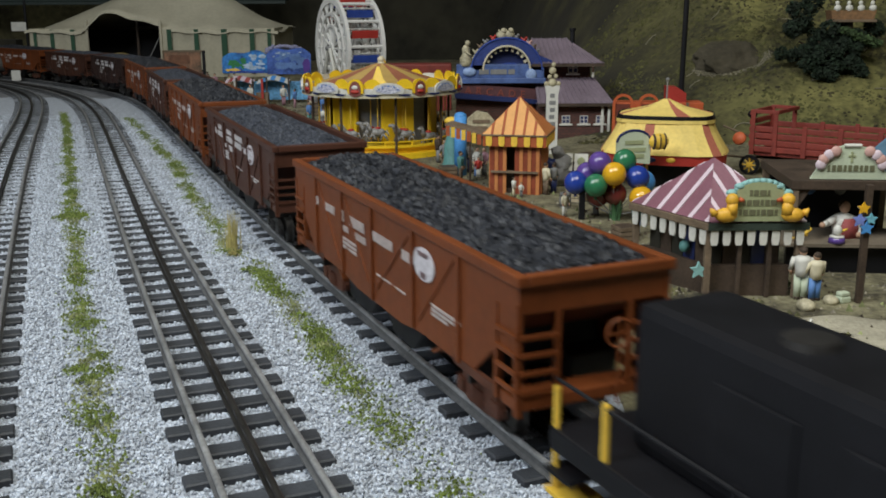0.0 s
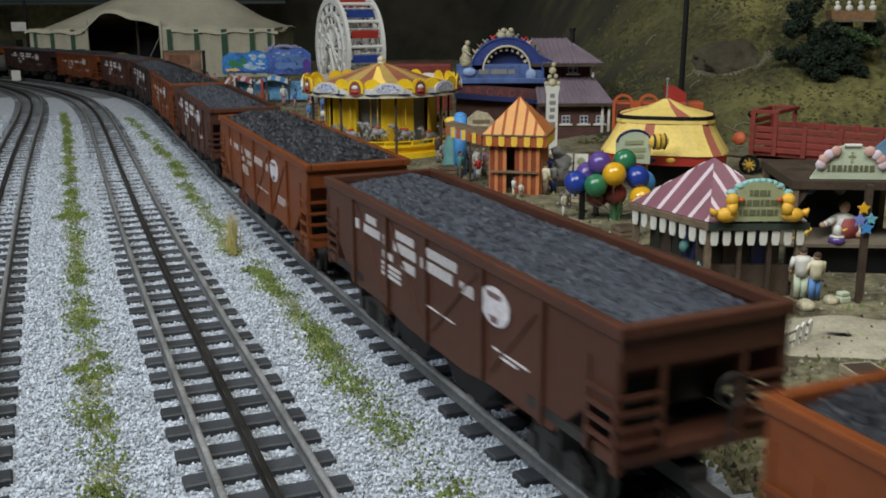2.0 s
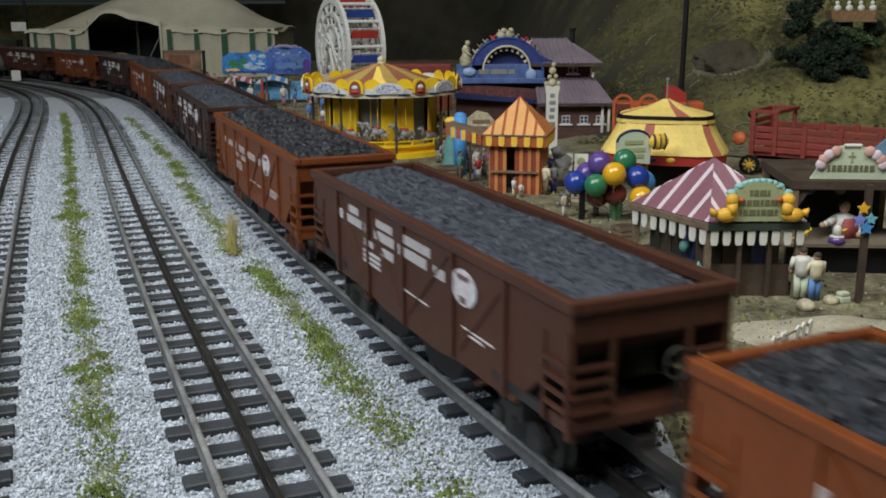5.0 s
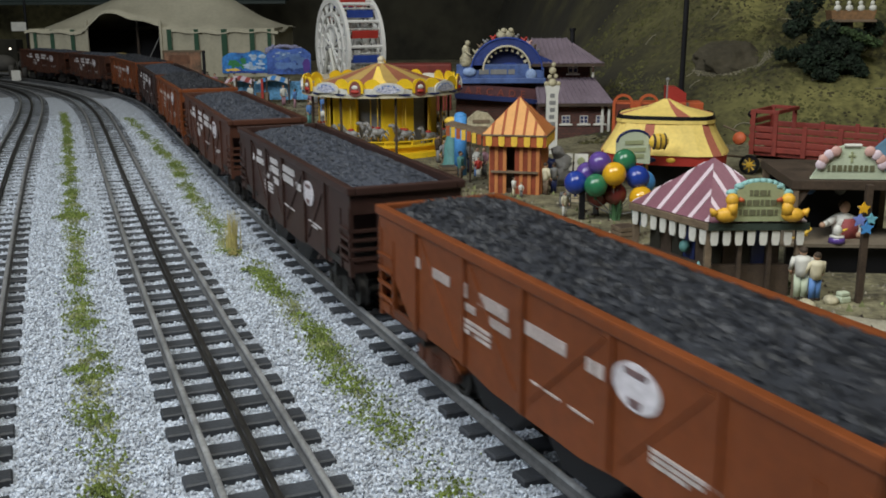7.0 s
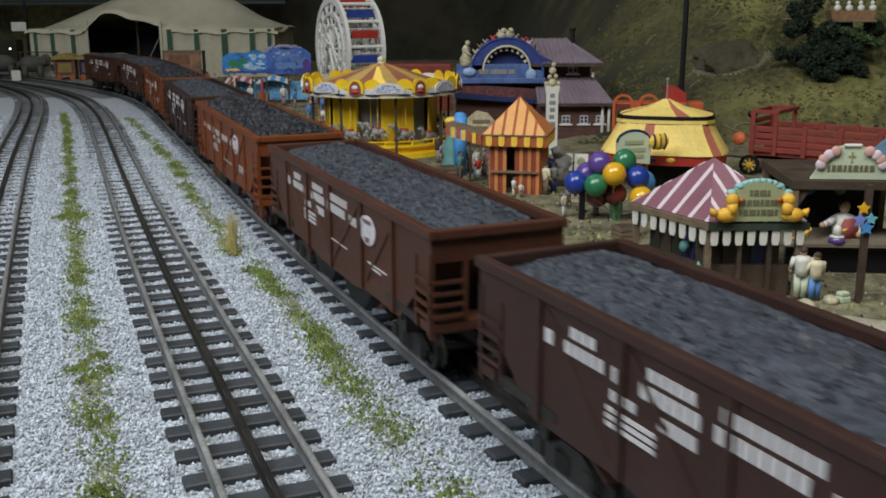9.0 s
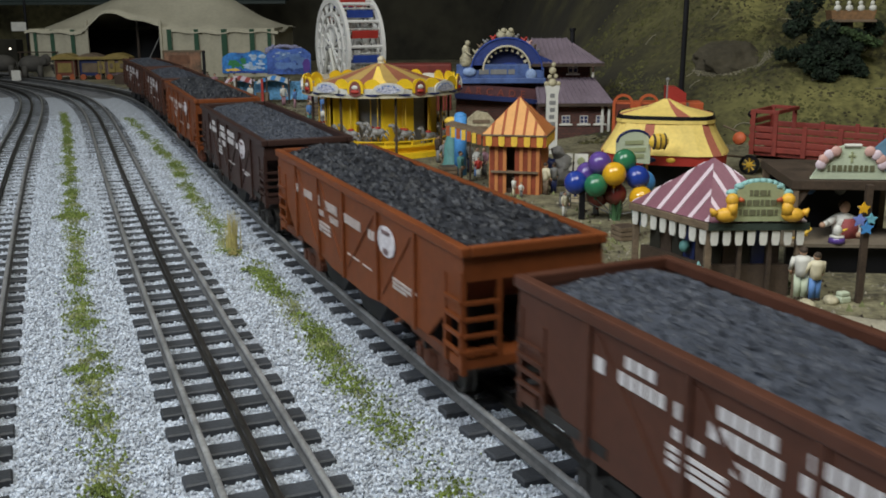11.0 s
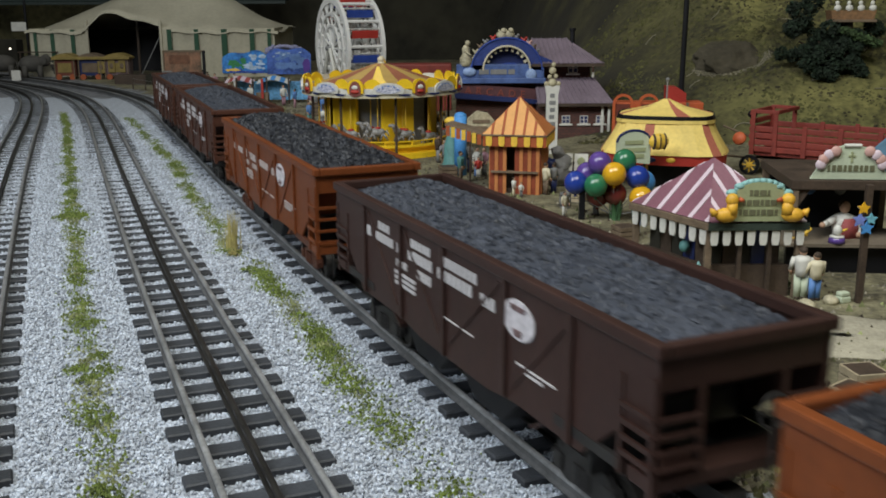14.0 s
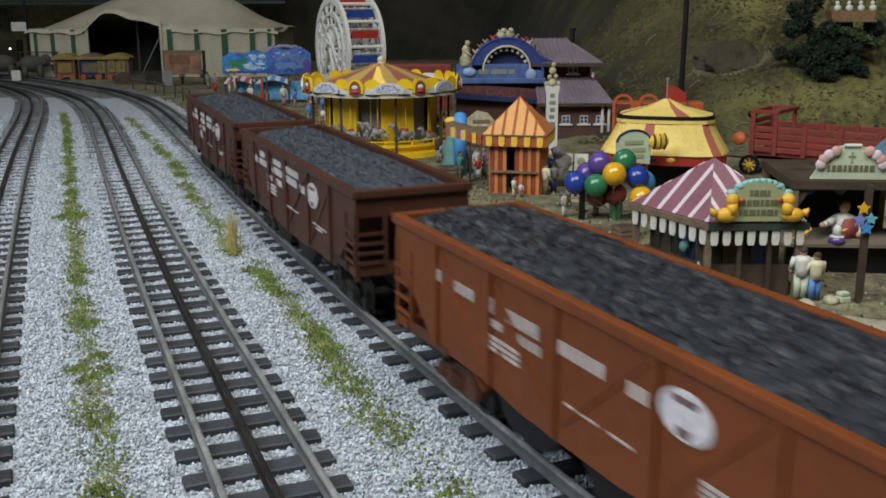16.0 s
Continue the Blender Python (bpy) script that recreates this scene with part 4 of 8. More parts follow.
# ---------- carousel ----------
def carousel():
    t = thing("carousel", "yellow toy carousel with painted rounding boards and horses", "carousel", pose(-0.0695, 1.145, ZG))
    bm = bmesh.new()
    lathe(bm, [(0, 0), (0.074, 0), (0.074, 0.012), (0.079, 0.012), (0.079, 0.0145), (0, 0.0145)], 40)
    part("platform", bm, M_YELLOW, t)
    bm = bmesh.new()
    lathe(bm, [(0.080, 0), (0.083, 0), (0.083, 0.006), (0, 0.006)], 40)
    part("base_step", bm, M_YELLOW, t)
    bm = bmesh.new()
    lathe(bm, [(0.056, 0.0145), (0.056, 0.0690), (0, 0.0690)], 12)
    part("centre_drum", bm, M_GREY, t)
    for k in range(6):
        a = math.radians(-70 + 60 * k)
        bm = bmesh.new()
        box(bm, -0.0185, -0.002, 0.0145, 0.0185, 0.002, 0.0688, 0.0006)
        ob = part("yellow_panel", bm, M_YELLOW, t)
        ob.matrix_basis = pose(0.0585 * math.cos(a), 0.0585 * math.sin(a), 0, 0, 0, math.degrees(a) + 90)
    # canopy: cone of alternate cream and russet gores
    bm = bmesh.new()
    n = 32
    for k in range(n):
        a0, a1 = 2 * math.pi * k / n, 2 * math.pi * (k + 1) / n
        ring = [(0.086, 0.0745), (0.05, 0.0840), (0.006, 0.0985)]
        for (r0, z0), (r1, z1) in zip(ring, ring[1:]):
            f = bm.faces.new([bm.verts.new((r * math.cos(a), r * math.sin(a), z)) for r, z, a in ((r0, z0, a0), (r0, z0, a1), (r1, z1, a1), (r1, z1, a0))])
            f.material_index = 0 if k % 4 < 2 else 1
    part("canopy", bm, [mat("tan_canopy", (0.50, 0.33, 0.10), 0.6, var=0.12), mat("russet_canopy", (0.33, 0.12, 0.065), 0.6, var=0.15)], t)
    bm = bmesh.new()
    lathe(bm, [(0.088, 0.0685), (0.0885, 0.0685), (0.0885, 0.0765), (0.0855, 0.0765), (0.0855, 0.0685)], 48)
    part("rounding_board", bm, M_PALE, t)
    bm = bmesh.new()
    lathe(bm, [(0.026, 0.0710), (0.087, 0.0710), (0.087, 0.0692), (0.026, 0.0692)], 40)
    part("canopy_ceiling", bm, M_PALE, t)
    bm = bmesh.new()
    ball(bm, (0, 0, 0.1025), 0.0042)
    cyl(bm, (0, 0, 0.096), (0, 0, 0.101), 0.006, 0.003)
    part("finial", bm, M_CREAM, t, smooth=True)
    # crests: tall peaked shields and wide painted shells by turns
    nn = 16
    meshes = {}
    for k in range(nn):
        a = 2 * math.pi * k / nn + 0.14
        odd = k % 2
        key = "shield" if odd else "shell"
        m = pose(0.0895 * math.cos(a), 0.0895 * math.sin(a), 0.0425, 0, 0, math.degrees(a) + 90) @ Matrix.Diagonal((1, 1, 0.56, 1))
        if key not in meshes:
            bm = bmesh.new()
            if odd:
                out = [(0.0092 * math.cos(q) , 0.060 + 0.0190 * max(0, math.sin(q)) ** 0.8 - (0.010 if math.sin(q) < 0 else 0)) for q in [math.pi * i / 12 for i in range(13)]] + [(-0.0085, 0.052), (0.0085, 0.052)]
                prism(bm, out, -0.0012, 0.0010, mi=0)
                inn = [(0.0065 * math.cos(q), 0.058 + 0.0175 * math.sin(q)) for q in [math.pi * i / 10 for i in range(11)]] + [(-0.0060, 0.049), (0, 0.0455), (0.0060, 0.049)]
                prism(bm, inn, -0.0020, -0.0012, mi=1)
                ball(bm, (0, -0.0022, 0.0635), 0.0036, 1, 0.4, 1.2, mi=2)
                ball(bm, (0, -0.0022, 0.0555), 0.0046, 1, 0.4, 0.8, mi=3)
            else:
                out = [(0.0165 * math.cos(q), 0.058 + 0.0140 * math.sin(q)) for q in [math.pi * i / 12 for i in range(13)]] + [(-0.0155, 0.051), (0.0155, 0.051)]
                prism(bm, out, -0.0012, 0.0010, mi=2)
                inn = [(0.0135 * math.cos(q), 0.057 + 0.0115 * math.sin(q)) for q in [math.pi * i / 10 for i in range(11)]] + [(-0.006, 0.053), (0, 0.0515), (0.006, 0.053)]
                prism(bm, inn, -0.0019, -0.0012, mi=4)
                for q in range(5):
                    ball(bm, (0.0105 * math.cos(math.pi * (q + 0.5) / 5), -0.0019, 0.0575 + 0.0085 * math.sin(math.pi * (q + 0.5) / 5)), 0.0013, 1, 0.5, 1, 6, 5, mi=5)
            meshes[key] = part(key, bm, [M_YELLOW, mat("brown_red_panel", (0.20, 0.06, 0.05), 0.5), M_PALE, M_RED, mat("blue_and_white_panel", (0.10, 0.14, 0.36), 0.5, var=0.25, scale=330, second=(0.66, 0.66, 0.72)), M_DENIM], t)
            meshes[key].matrix_basis = m
        else:
            share(key, meshes[key].data, t, m)
        # low swags along the board and yellow points behind
        if "swag" not in meshes:
            bm = bmesh.new()
            prism(bm, [(-0.008, 0.0505), (0.008, 0.0505), (0.005, 0.0475), (0, 0.0465), (-0.005, 0.0475)], -0.0016, 0.0002)
            meshes["swag"] = part("swag", bm, M_NAVY, t)
            bm = bmesh.new()
            prism(bm, [(-0.0125, 0.060), (0.0125, 0.060), (0.008, 0.072), (0.0040, 0.0775), (0, 0.0790), (-0.0040, 0.0775), (-0.008, 0.072)], 0.0015, 0.003)
            meshes["point"] = part("point", bm, M_YELLOW, t)
            for key in ("swag", "point"):
                meshes[key].matrix_basis = m @ pose(0.0176, 0.0016, 0)
        else:
            for key in ("swag", "point"):
                share(key, meshes[key].data, t, m @ pose(0.0176, 0.0016, 0))
    # tall gables before the canopy front and back, and a thin pale lip under the boards
    for k in range(2):
        a = math.radians(-89 + 180 * k)
        bm = bmesh.new()
        prism(bm, [(-0.0125, 0.0765), (0.0125, 0.0765), (0.0052, 0.0880), (0.0012, 0.1010), (-0.0012, 0.1010), (-0.0052, 0.0880)], -0.0008, 0.0008, pose(0, 0, 0.0765, -22, 0, 0) @ pose(0, 0, -0.0765))
        part("gable", bm, M_YELLOW, t).matrix_basis = pose(0.0835 * math.cos(a), 0.0835 * math.sin(a), 0, 0, 0, math.degrees(a) + 90)
    bm = bmesh.new()
    lathe(bm, [(0.0870, 0.0667), (0.0905, 0.0667), (0.0905, 0.0684), (0.0870, 0.0684), (0.0870, 0.0667)], 48)
    part("lip", bm, M_CREAM, t)
    # horses on their poles
    bm = bmesh.new()
    ball(bm, (0, 0, 0.025), 0.0052, 1.7, 0.8, 0.9, 10, 7)
    cyl(bm, (0.007, 0, 0.026), (0.0115, 0, 0.034), 0.003, 0.002, 8)
    ball(bm, (0.013, 0, 0.034), 0.0026, 1.5, 0.8, 0.8, 8, 6)
    for lx, fx in ((0.006, 0.010), (0.005, 0.002), (-0.006, -0.011), (-0.005, -0.003)):
        for ly in (-0.002, 0.002):
            cyl(bm, (lx, ly, 0.023), (fx, ly, 0.0165), 0.0012, 0.0009, 6)
    cyl(bm, (-0.009, 0, 0.027), (-0.0125, 0, 0.020), 0.0014, 0.0006, 6)
    ball(bm, (0.000, 0, 0.0295), 0.003, 1.2, 1.1, 0.5, 8, 6, 1)
    cyl(bm, (0, 0, 0.0145), (0, 0, 0.0690), 0.0006, n=6, mi=2)
    hm = part("horse", bm, [mat("grey_white_horse", (0.26, 0.25, 0.24), 0.5, var=0.75, scale=190), M_RED, M_GOLD], t, smooth=True)
    k = 0
    for rad, cnt, ph in ((0.073, 15, 0.1), (0.067, 12, 0.4)):
        for i in range(cnt):
            a = 2 * math.pi * i / cnt + ph
            m = pose(rad * math.cos(a), rad * math.sin(a), 0.004 * math.sin(3 * a), 0, 0, math.degrees(a) - 90)
            if k == 0:
                hm.matrix_basis = m
            else:
                share("horse", hm.data, t, m)
            k += 1
    for i in range(8):
        a = 2 * math.pi * i / 8 + 0.25
        bm = bmesh.new()
        cyl(bm, (0.079 * math.cos(a), 0.079 * math.sin(a), 0), (0.079 * math.cos(a), 0.079 * math.sin(a), 0.0690), 0.0014, n=8)
        part("pillar", bm, M_WOOD, t)
    for i in range(16):
        a = 2 * math.pi * i / 16 + 0.1
        bm = bmesh.new()
        cyl(bm, (0.077 * math.cos(a), 0.077 * math.sin(a), 0.0145), (0.077 * math.cos(a), 0.077 * math.sin(a), 0.0185), 0.001, n=6)
        part("rail_post", bm, M_YELLOW, t)
    bm = bmesh.new()
    lathe(bm, [(0.0762, 0.0178), (0.0778, 0.0178), (0.0778, 0.019), (0.0762, 0.019), (0.0762, 0.0178)], 40)
    part("guard_rail", bm, M_YELLOW, t)


carousel()


# ---------- ferris wheel ----------
def ferris_wheel():
    t = thing("ferris_wheel", "off-white toy ferris wheel with red and blue seats", "ferris wheel", pose(-0.165, 1.80, ZG - 0.004, 0, 0, 115))
    R, zc = 0.089, 0.092
    M_WHEEL = mat("white_wheel_plastic", (0.80, 0.79, 0.76), 0.45, var=0.06)
    M_LATTICE = mat("weathered_pale_lattice", (0.50, 0.49, 0.45), 0.6, var=0.5, scale=160)
    for y in (-0.0315, 0.0315):
        bm = bmesh.new()
        n = 32
        for r0, r1 in ((R - 0.011, R), (R - 0.032, R - 0.026), (R - 0.052, R - 0.047)):
            lathe(bm, [(r0, -0.003), (r1, -0.003), (r1, 0.003), (r0, 0.003), (r0, -0.003)], n)
        for k in range(16):
            a = 2 * math.pi * k / 16
            cyl(bm, (0.006 * math.cos(a), 0.006 * math.sin(a), 0), ((R - 0.004) * math.cos(a), (R - 0.004) * math.sin(a), 0), 0.0021, n=6)
            b = a + math.pi / 16
            cyl(bm, ((R - 0.027) * math.cos(a), (R - 0.027) * math.sin(a), 0), ((R - 0.006) * math.cos(b), (R - 0.006) * math.sin(b), 0), 0.0019, n=6)
        cyl(bm, (0, 0, -0.004), (0, 0, 0.004), 0.009)
        bmesh.ops.transform(bm, matrix=pose(0, y, zc, 90, 0, 0), verts=bm.verts)
        part("wheel_side", bm, M_WHEEL, t)
        for sx in (-1, 1):
            bm = bmesh.new()
            yy = y * 1.22
            cyl(bm, (sx * 0.055, yy, 0), (sx * 0.004, yy, zc), 0.0035, 0.0028, 8)
            part("stand_leg", bm, M_PALE, t)
    bm = bmesh.new()
    cyl(bm, (0, -0.044, zc), (0, 0.044, zc), 0.004, n=10)
    part("axle", bm, M_GREY, t)
    for k in range(12):
        a = 2 * math.pi * k / 12 + 0.2
        x, z = (R - 0.010) * math.cos(a), zc + (R - 0.010) * math.sin(a)
        bm = bmesh.new()
        prism(bm, [(-0.007, 0.006), (-0.006, -0.006), (0.006, -0.006), (0.008, -0.001), (0.005, -0.003), (-0.003, -0.003), (-0.005, 0.007)], -0.0235, 0.0235, Matrix.Translation((x, 0, z)))
        seat = part("seat", bm, M_RED if k % 2 else M_BLUE, t)
        bm = bmesh.new()
        cyl(bm, (x, -0.031, z + 0.009), (x, 0.031, z + 0.009), 0.0016, n=8)
        for dy in (-0.014, -0.005, 0.004, 0.013):
            ball(bm, (x + 0.001, dy, z + 0.002), 0.0036, 1, 1, 1.5, 8, 6)
        part("seat_bar", bm, M_LATTICE, seat)
        b = a + math.pi / 12
        bm = bmesh.new()
        for rr, th in ((R - 0.004, 0.0028), (R - 0.029, 0.0022)):
            cyl(bm, (rr * math.cos(b), -0.0315, zc + rr * math.sin(b)), (rr * math.cos(b), 0.0315, zc + rr * math.sin(b)), th, n=8)
        for dy in (-0.016, 0, 0.016):
            cyl(bm, ((R - 0.004) * math.cos(b), dy, zc + (R - 0.004) * math.sin(b)), ((R - 0.029) * math.cos(b), dy * 0.6, zc + (R - 0.029) * math.sin(b)), 0.0016, n=6)
        part("crossbar", bm, M_WHEEL, t)
    bm = bmesh.new()
    box(bm, -0.07, -0.052, 0, 0.07, 0.052, 0.006, 0.001)
    part("base_plate", bm, M_PALE, t)


ferris_wheel()


# ---------- show tent with open front ----------
def show_tent():
    t = thing("show_tent", "ecru canvas circus tent with green stripes and open mouth", "tent", pose(-0.69, 2.62, -0.016))
    ze, zr = 0.118, 0.215
    # roof: a long ridge, hipped at both ends; over the mouth the front slope is lifted on poles
    bm = bmesh.new()
    nx = 48
    rows = []
    for i in range(nx + 1):
        u = i / nx
        x = -0.345 + 0.635 * u
        top = float(np.interp(x, [-0.345, -0.30, -0.125, 0.03, 0.12, 0.22, 0.29], [ze, ze + 0.016, zr - 0.012, zr, zr - 0.010, ze + 0.026, ze]))
        sag = 0.0022 * math.sin(u * 55) + 0.0015 * math.sin(u * 23)
        lift = float(np.interp(x, [-0.192, -0.186, -0.142, -0.100, 0.002, 0.012], [-0.004, 0.002, 0.045, 0.038, 0.014, -0.004]))
        fr = float(np.interp(x, [-0.345, -0.19, 0.0, 0.03, 0.29], [-0.104, -0.125, -0.135, -0.145, -0.145]))
        low = ze + lift + sag
        rows.append([(x, fr - 0.002, low - 0.007), (x, fr, low)] + [(x, fr + (0.03 - fr) * w, low + (max(top, low + 0.004) - low) * (w ** 1.15) - 0.006 * math.sin(math.pi * w)) for w in (0.25, 0.5, 0.75)] + [(x, 0.03, max(top, low + 0.004)), (x, 0.17, ze - 0.004)])
    vs = [[bm.verts.new(q) for q in r] for r in rows]
    for a, b in zip(vs, vs[1:]):
        for j in range(6):
            bm.faces.new((a[j], b[j], b[j + 1], a[j + 1]))
    part("tent_roof", bm, M_CANVAS, t, smooth=True)

    def wall(x0, y0, x1, y1, h0, h1, n, name):
        bm = bmesh.new()
        m = max(8, n * 4)
        lo, hi = [], []
        for i in range(m + 1):
            u = i / m
            x, y = x0 + (x1 - x0) * u, y0 + (y1 - y0) * u - 0.002 * math.sin(u * n * 6.28)
            lo.append(bm.verts.new((x, y, 0)))
            hi.append(bm.verts.new((x, y, h0 + (h1 - h0) * u)))
        for i in range(m):
            bm.faces.new((lo[i], lo[i + 1], hi[i + 1], hi[i]))
        ob = part(name, bm, M_CANVAS, t, smooth=True)
        return ob

    def stripe(x, y, w, z0, z1, rz=0):
        bm = bmesh.new()
        box(bm, -w / 2, -0.001, z0, w / 2, 0.001, z1)
        ob = part("tent_stripe", bm, M_TENTGREEN, t)
        ob.matrix_basis = pose(x, y, 0, 0, 0, rz)

    wall(-0.335, -0.10, -0.185, -0.12, ze, ze, 5, "tent_wall")
    wall(0.005, -0.14, 0.280, -0.14, ze, ze, 8, "tent_wall")
    wall(-0.335, 0.16, -0.335, -0.10, ze, ze, 5, "tent_wall")
    wall(0.280, -0.14, 0.280, 0.16, ze, ze, 6, "tent_wall")
    wall(0.280, 0.165, -0.335, 0.165, ze, ze, 9, "tent_wall")
    for x, w in ((0.024, 0.011), (0.090, 0.011), (0.158, 0.014), (0.226, 0.012), (0.268, 0.009)):
        stripe(x, -0.1452, w, 0.01, ze - 0.002)
    for x, y in ((-0.275, -0.1105), (-0.222, -0.1175)):
        stripe(x, y, 0.010, 0.01, ze - 0.002, -8)
    stripe(-0.320, -0.1045, 0.008, 0.01, ze - 0.002, -8)
    for x, y in ((-0.185, -0.12), (0.003, -0.142), (-0.09, -0.02)):
        post(t, x, y, 0, ze + 0.02, 0.003, M_CANVAS if y < -0.05 else M_WOOD, "tent_pole")
    bm = bmesh.new()
    cyl(bm, (-0.055, -0.14, 0.0), (0.0, -0.14, 0.10), 0.0012, n=6)
    part("guy_rope", bm, M_GREY, t)
    # Black sheet added behind the mouth for the shade inside the tent.
    bm = bmesh.new()
    box(bm, -0.325, 0.10, 0, 0.27, 0.11, 0.11)
    part("dark_inside_sheet", bm, M_BLACK, t)


show_tent()


# ---------- painted mural ride ----------
def mural_ride():
    t = thing("mural_ride", "blue funhouse ride with painted seaside mural boards", "fairground ride", pose(-0.304, 1.75, ZG - 0.004, 0, 0, 0))
    boards = ((-0.078, 0.0, 0.052, 0.086, 0), (0.0, 0.076, 0.050, 0.094, 1))
    for x0, x1, z0, z1, k in boards:
        bm = bmesh.new()
        m = 14
        top = []
        for i in range(m + 1):
            u = i / m
            top.append((x1 + (x0 - x1) * u, z1 - 0.010 * (abs(u - 0.5) * 2) ** 3 + 0.0025 * math.sin(u * 9) + (0.006 * (1 - u) if k == 0 else 0)))
        prism(bm, [(x0, z0), (x1, z0)] + top, -0.002, 0.002)
        b = part("mural_board", bm, mat("mural_blue", (0.014, 0.085, 0.36) if k == 0 else (0.014, 0.05, 0.22), 0.5, var=0.5, scale=28, second=(0.03, 0.20, 0.52) if k == 0 else (0.05, 0.11, 0.38)), t)
        rng = random.Random(4 + k)
        paints = [M_GREEN, M_GOLD, mat("hazy_cloud_white", (0.34, 0.45, 0.58), 0.5, var=0.4, scale=90), M_BLUE, mat("hazy_blue", (0.10, 0.19, 0.42), 0.5, var=0.3, scale=60), M_PURPLE]

        def blob(mi, cx, cz, w, h, lift):
            bm = bmesh.new()
            prism(bm, [(cx + w * (1 + 0.3 * rng.uniform(-1, 1)) * math.cos(q), cz + h * (1 + 0.3 * rng.uniform(-1, 1)) * math.sin(q)) for q in [i * math.pi / 6 for i in range(12)]], -0.0021 - lift, -0.002)
            part("painted_patch", bm, paints[mi], b)
        n_b = 0
        if k == 0:
            rows = [(1, -0.060, 0.0575, 0.015, 0.0028)] + [(0, -0.064 + rng.uniform(0, 0.026), 0.066 + rng.uniform(-0.004, 0.012), rng.uniform(0.002, 0.005), rng.uniform(0.002, 0.004)) for _ in range(14)]
            rows += [(2, -0.034 + rng.uniform(0, 0.030), 0.058 + rng.uniform(0, 0.024), rng.uniform(0.003, 0.008), rng.uniform(0.001, 0.004)) for _ in range(16)]
            rows += [(3, -0.06 + 0.012 * i, 0.0545, 0.008, 0.0016) for i in range(5)]
        else:
            rows = [(4, 0.02 + rng.uniform(0, 0.045), 0.060 + rng.uniform(0, 0.024), rng.uniform(0.004, 0.012), rng.uniform(0.002, 0.006)) for _ in range(16)]
            rows += [(5, 0.068, 0.064, 0.007, 0.011)] + [(2, 0.012 + rng.uniform(0, 0.05), 0.080 + rng.uniform(0, 0.008), 0.003, 0.001) for _ in range(8)]
        for i, (mi, cx, cz, w, h) in enumerate(rows):
            blob(mi, cx, cz, w, h, 0.00004 * i)
    bm = bmesh.new()
    for i in range(22):
        a = math.pi * i / 21
        ball(bm, (0.030 + 0.030 * math.cos(a), 0.001, 0.089 + 0.009 * math.sin(a) + random.Random(i).uniform(-1, 1) * 0.002), 0.0036, 1, 0.6, 0.9, 8, 6)
    part("crest_ornament", bm, mat("pale_violet_relief", (0.22, 0.22, 0.34), 0.6, var=0.5, scale=200), t, smooth=True)
    for x0, x1, m1, m2 in ((-0.072, -0.022, M_LILAC, mat("awning_red", (0.34, 0.07, 0.06), 0.7)), (-0.016, 0.040, M_PALE, M_SKYBLUE)):
        bm = bmesh.new()
        n = 7
        for i in range(n):
            a, b = x0 + (x1 - x0) * i / n, x0 + (x1 - x0) * (i + 1) / n
            mx = (x0 + x1) / 2
            za, zb = (0.049 - 0.016 * abs(q - mx) / (x1 - x0) for q in (a, b))
            f = bm.faces.new([bm.verts.new(p) for p in ((a, -0.028, za - 0.006), (b, -0.028, zb - 0.006), (b, -0.003, zb), (a, -0.003, za))])
            f.material_index = i % 2
        part("awning", bm, [m1, m2], t)
    bm = bmesh.new()
    box(bm, -0.055, -0.003, 0.006, 0.072, 0.0, 0.038, 0.001)
    part("lower_mural", bm, mat("lower_mural_blue", (0.06, 0.24, 0.52), 0.5, var=0.6, scale=35, second=(0.14, 0.36, 0.60)), t)
    for x in (-0.074, -0.050, -0.022, 0.002, 0.040, 0.072):
        post(t, x, -0.026 if abs(x) < 0.06 else -0.004, 0, 0.046, 0.0014, M_WOOD, "awning_post")
    bm = bmesh.new()
    box(bm, -0.013, -0.050, 0, 0.008, -0.036, 0.022, 0.001)
    part("ticket_counter", bm, M_WOODMID, t)
    bm = bmesh.new()
    box(bm, -0.003, -0.055, -0.012, 0.001, -0.052, 0.046)
    part("red_post", bm, M_RED, t)


mural_ride()
# ---------- arcade ----------
M_GILT = mat("tarnished_cream", (0.42, 0.38, 0.26), 0.6, var=0.45, scale=150)
M_ARCHBLUE = mat("deep_blue_arch_paint", (0.026, 0.046, 0.19), 0.45, var=0.3, scale=120)


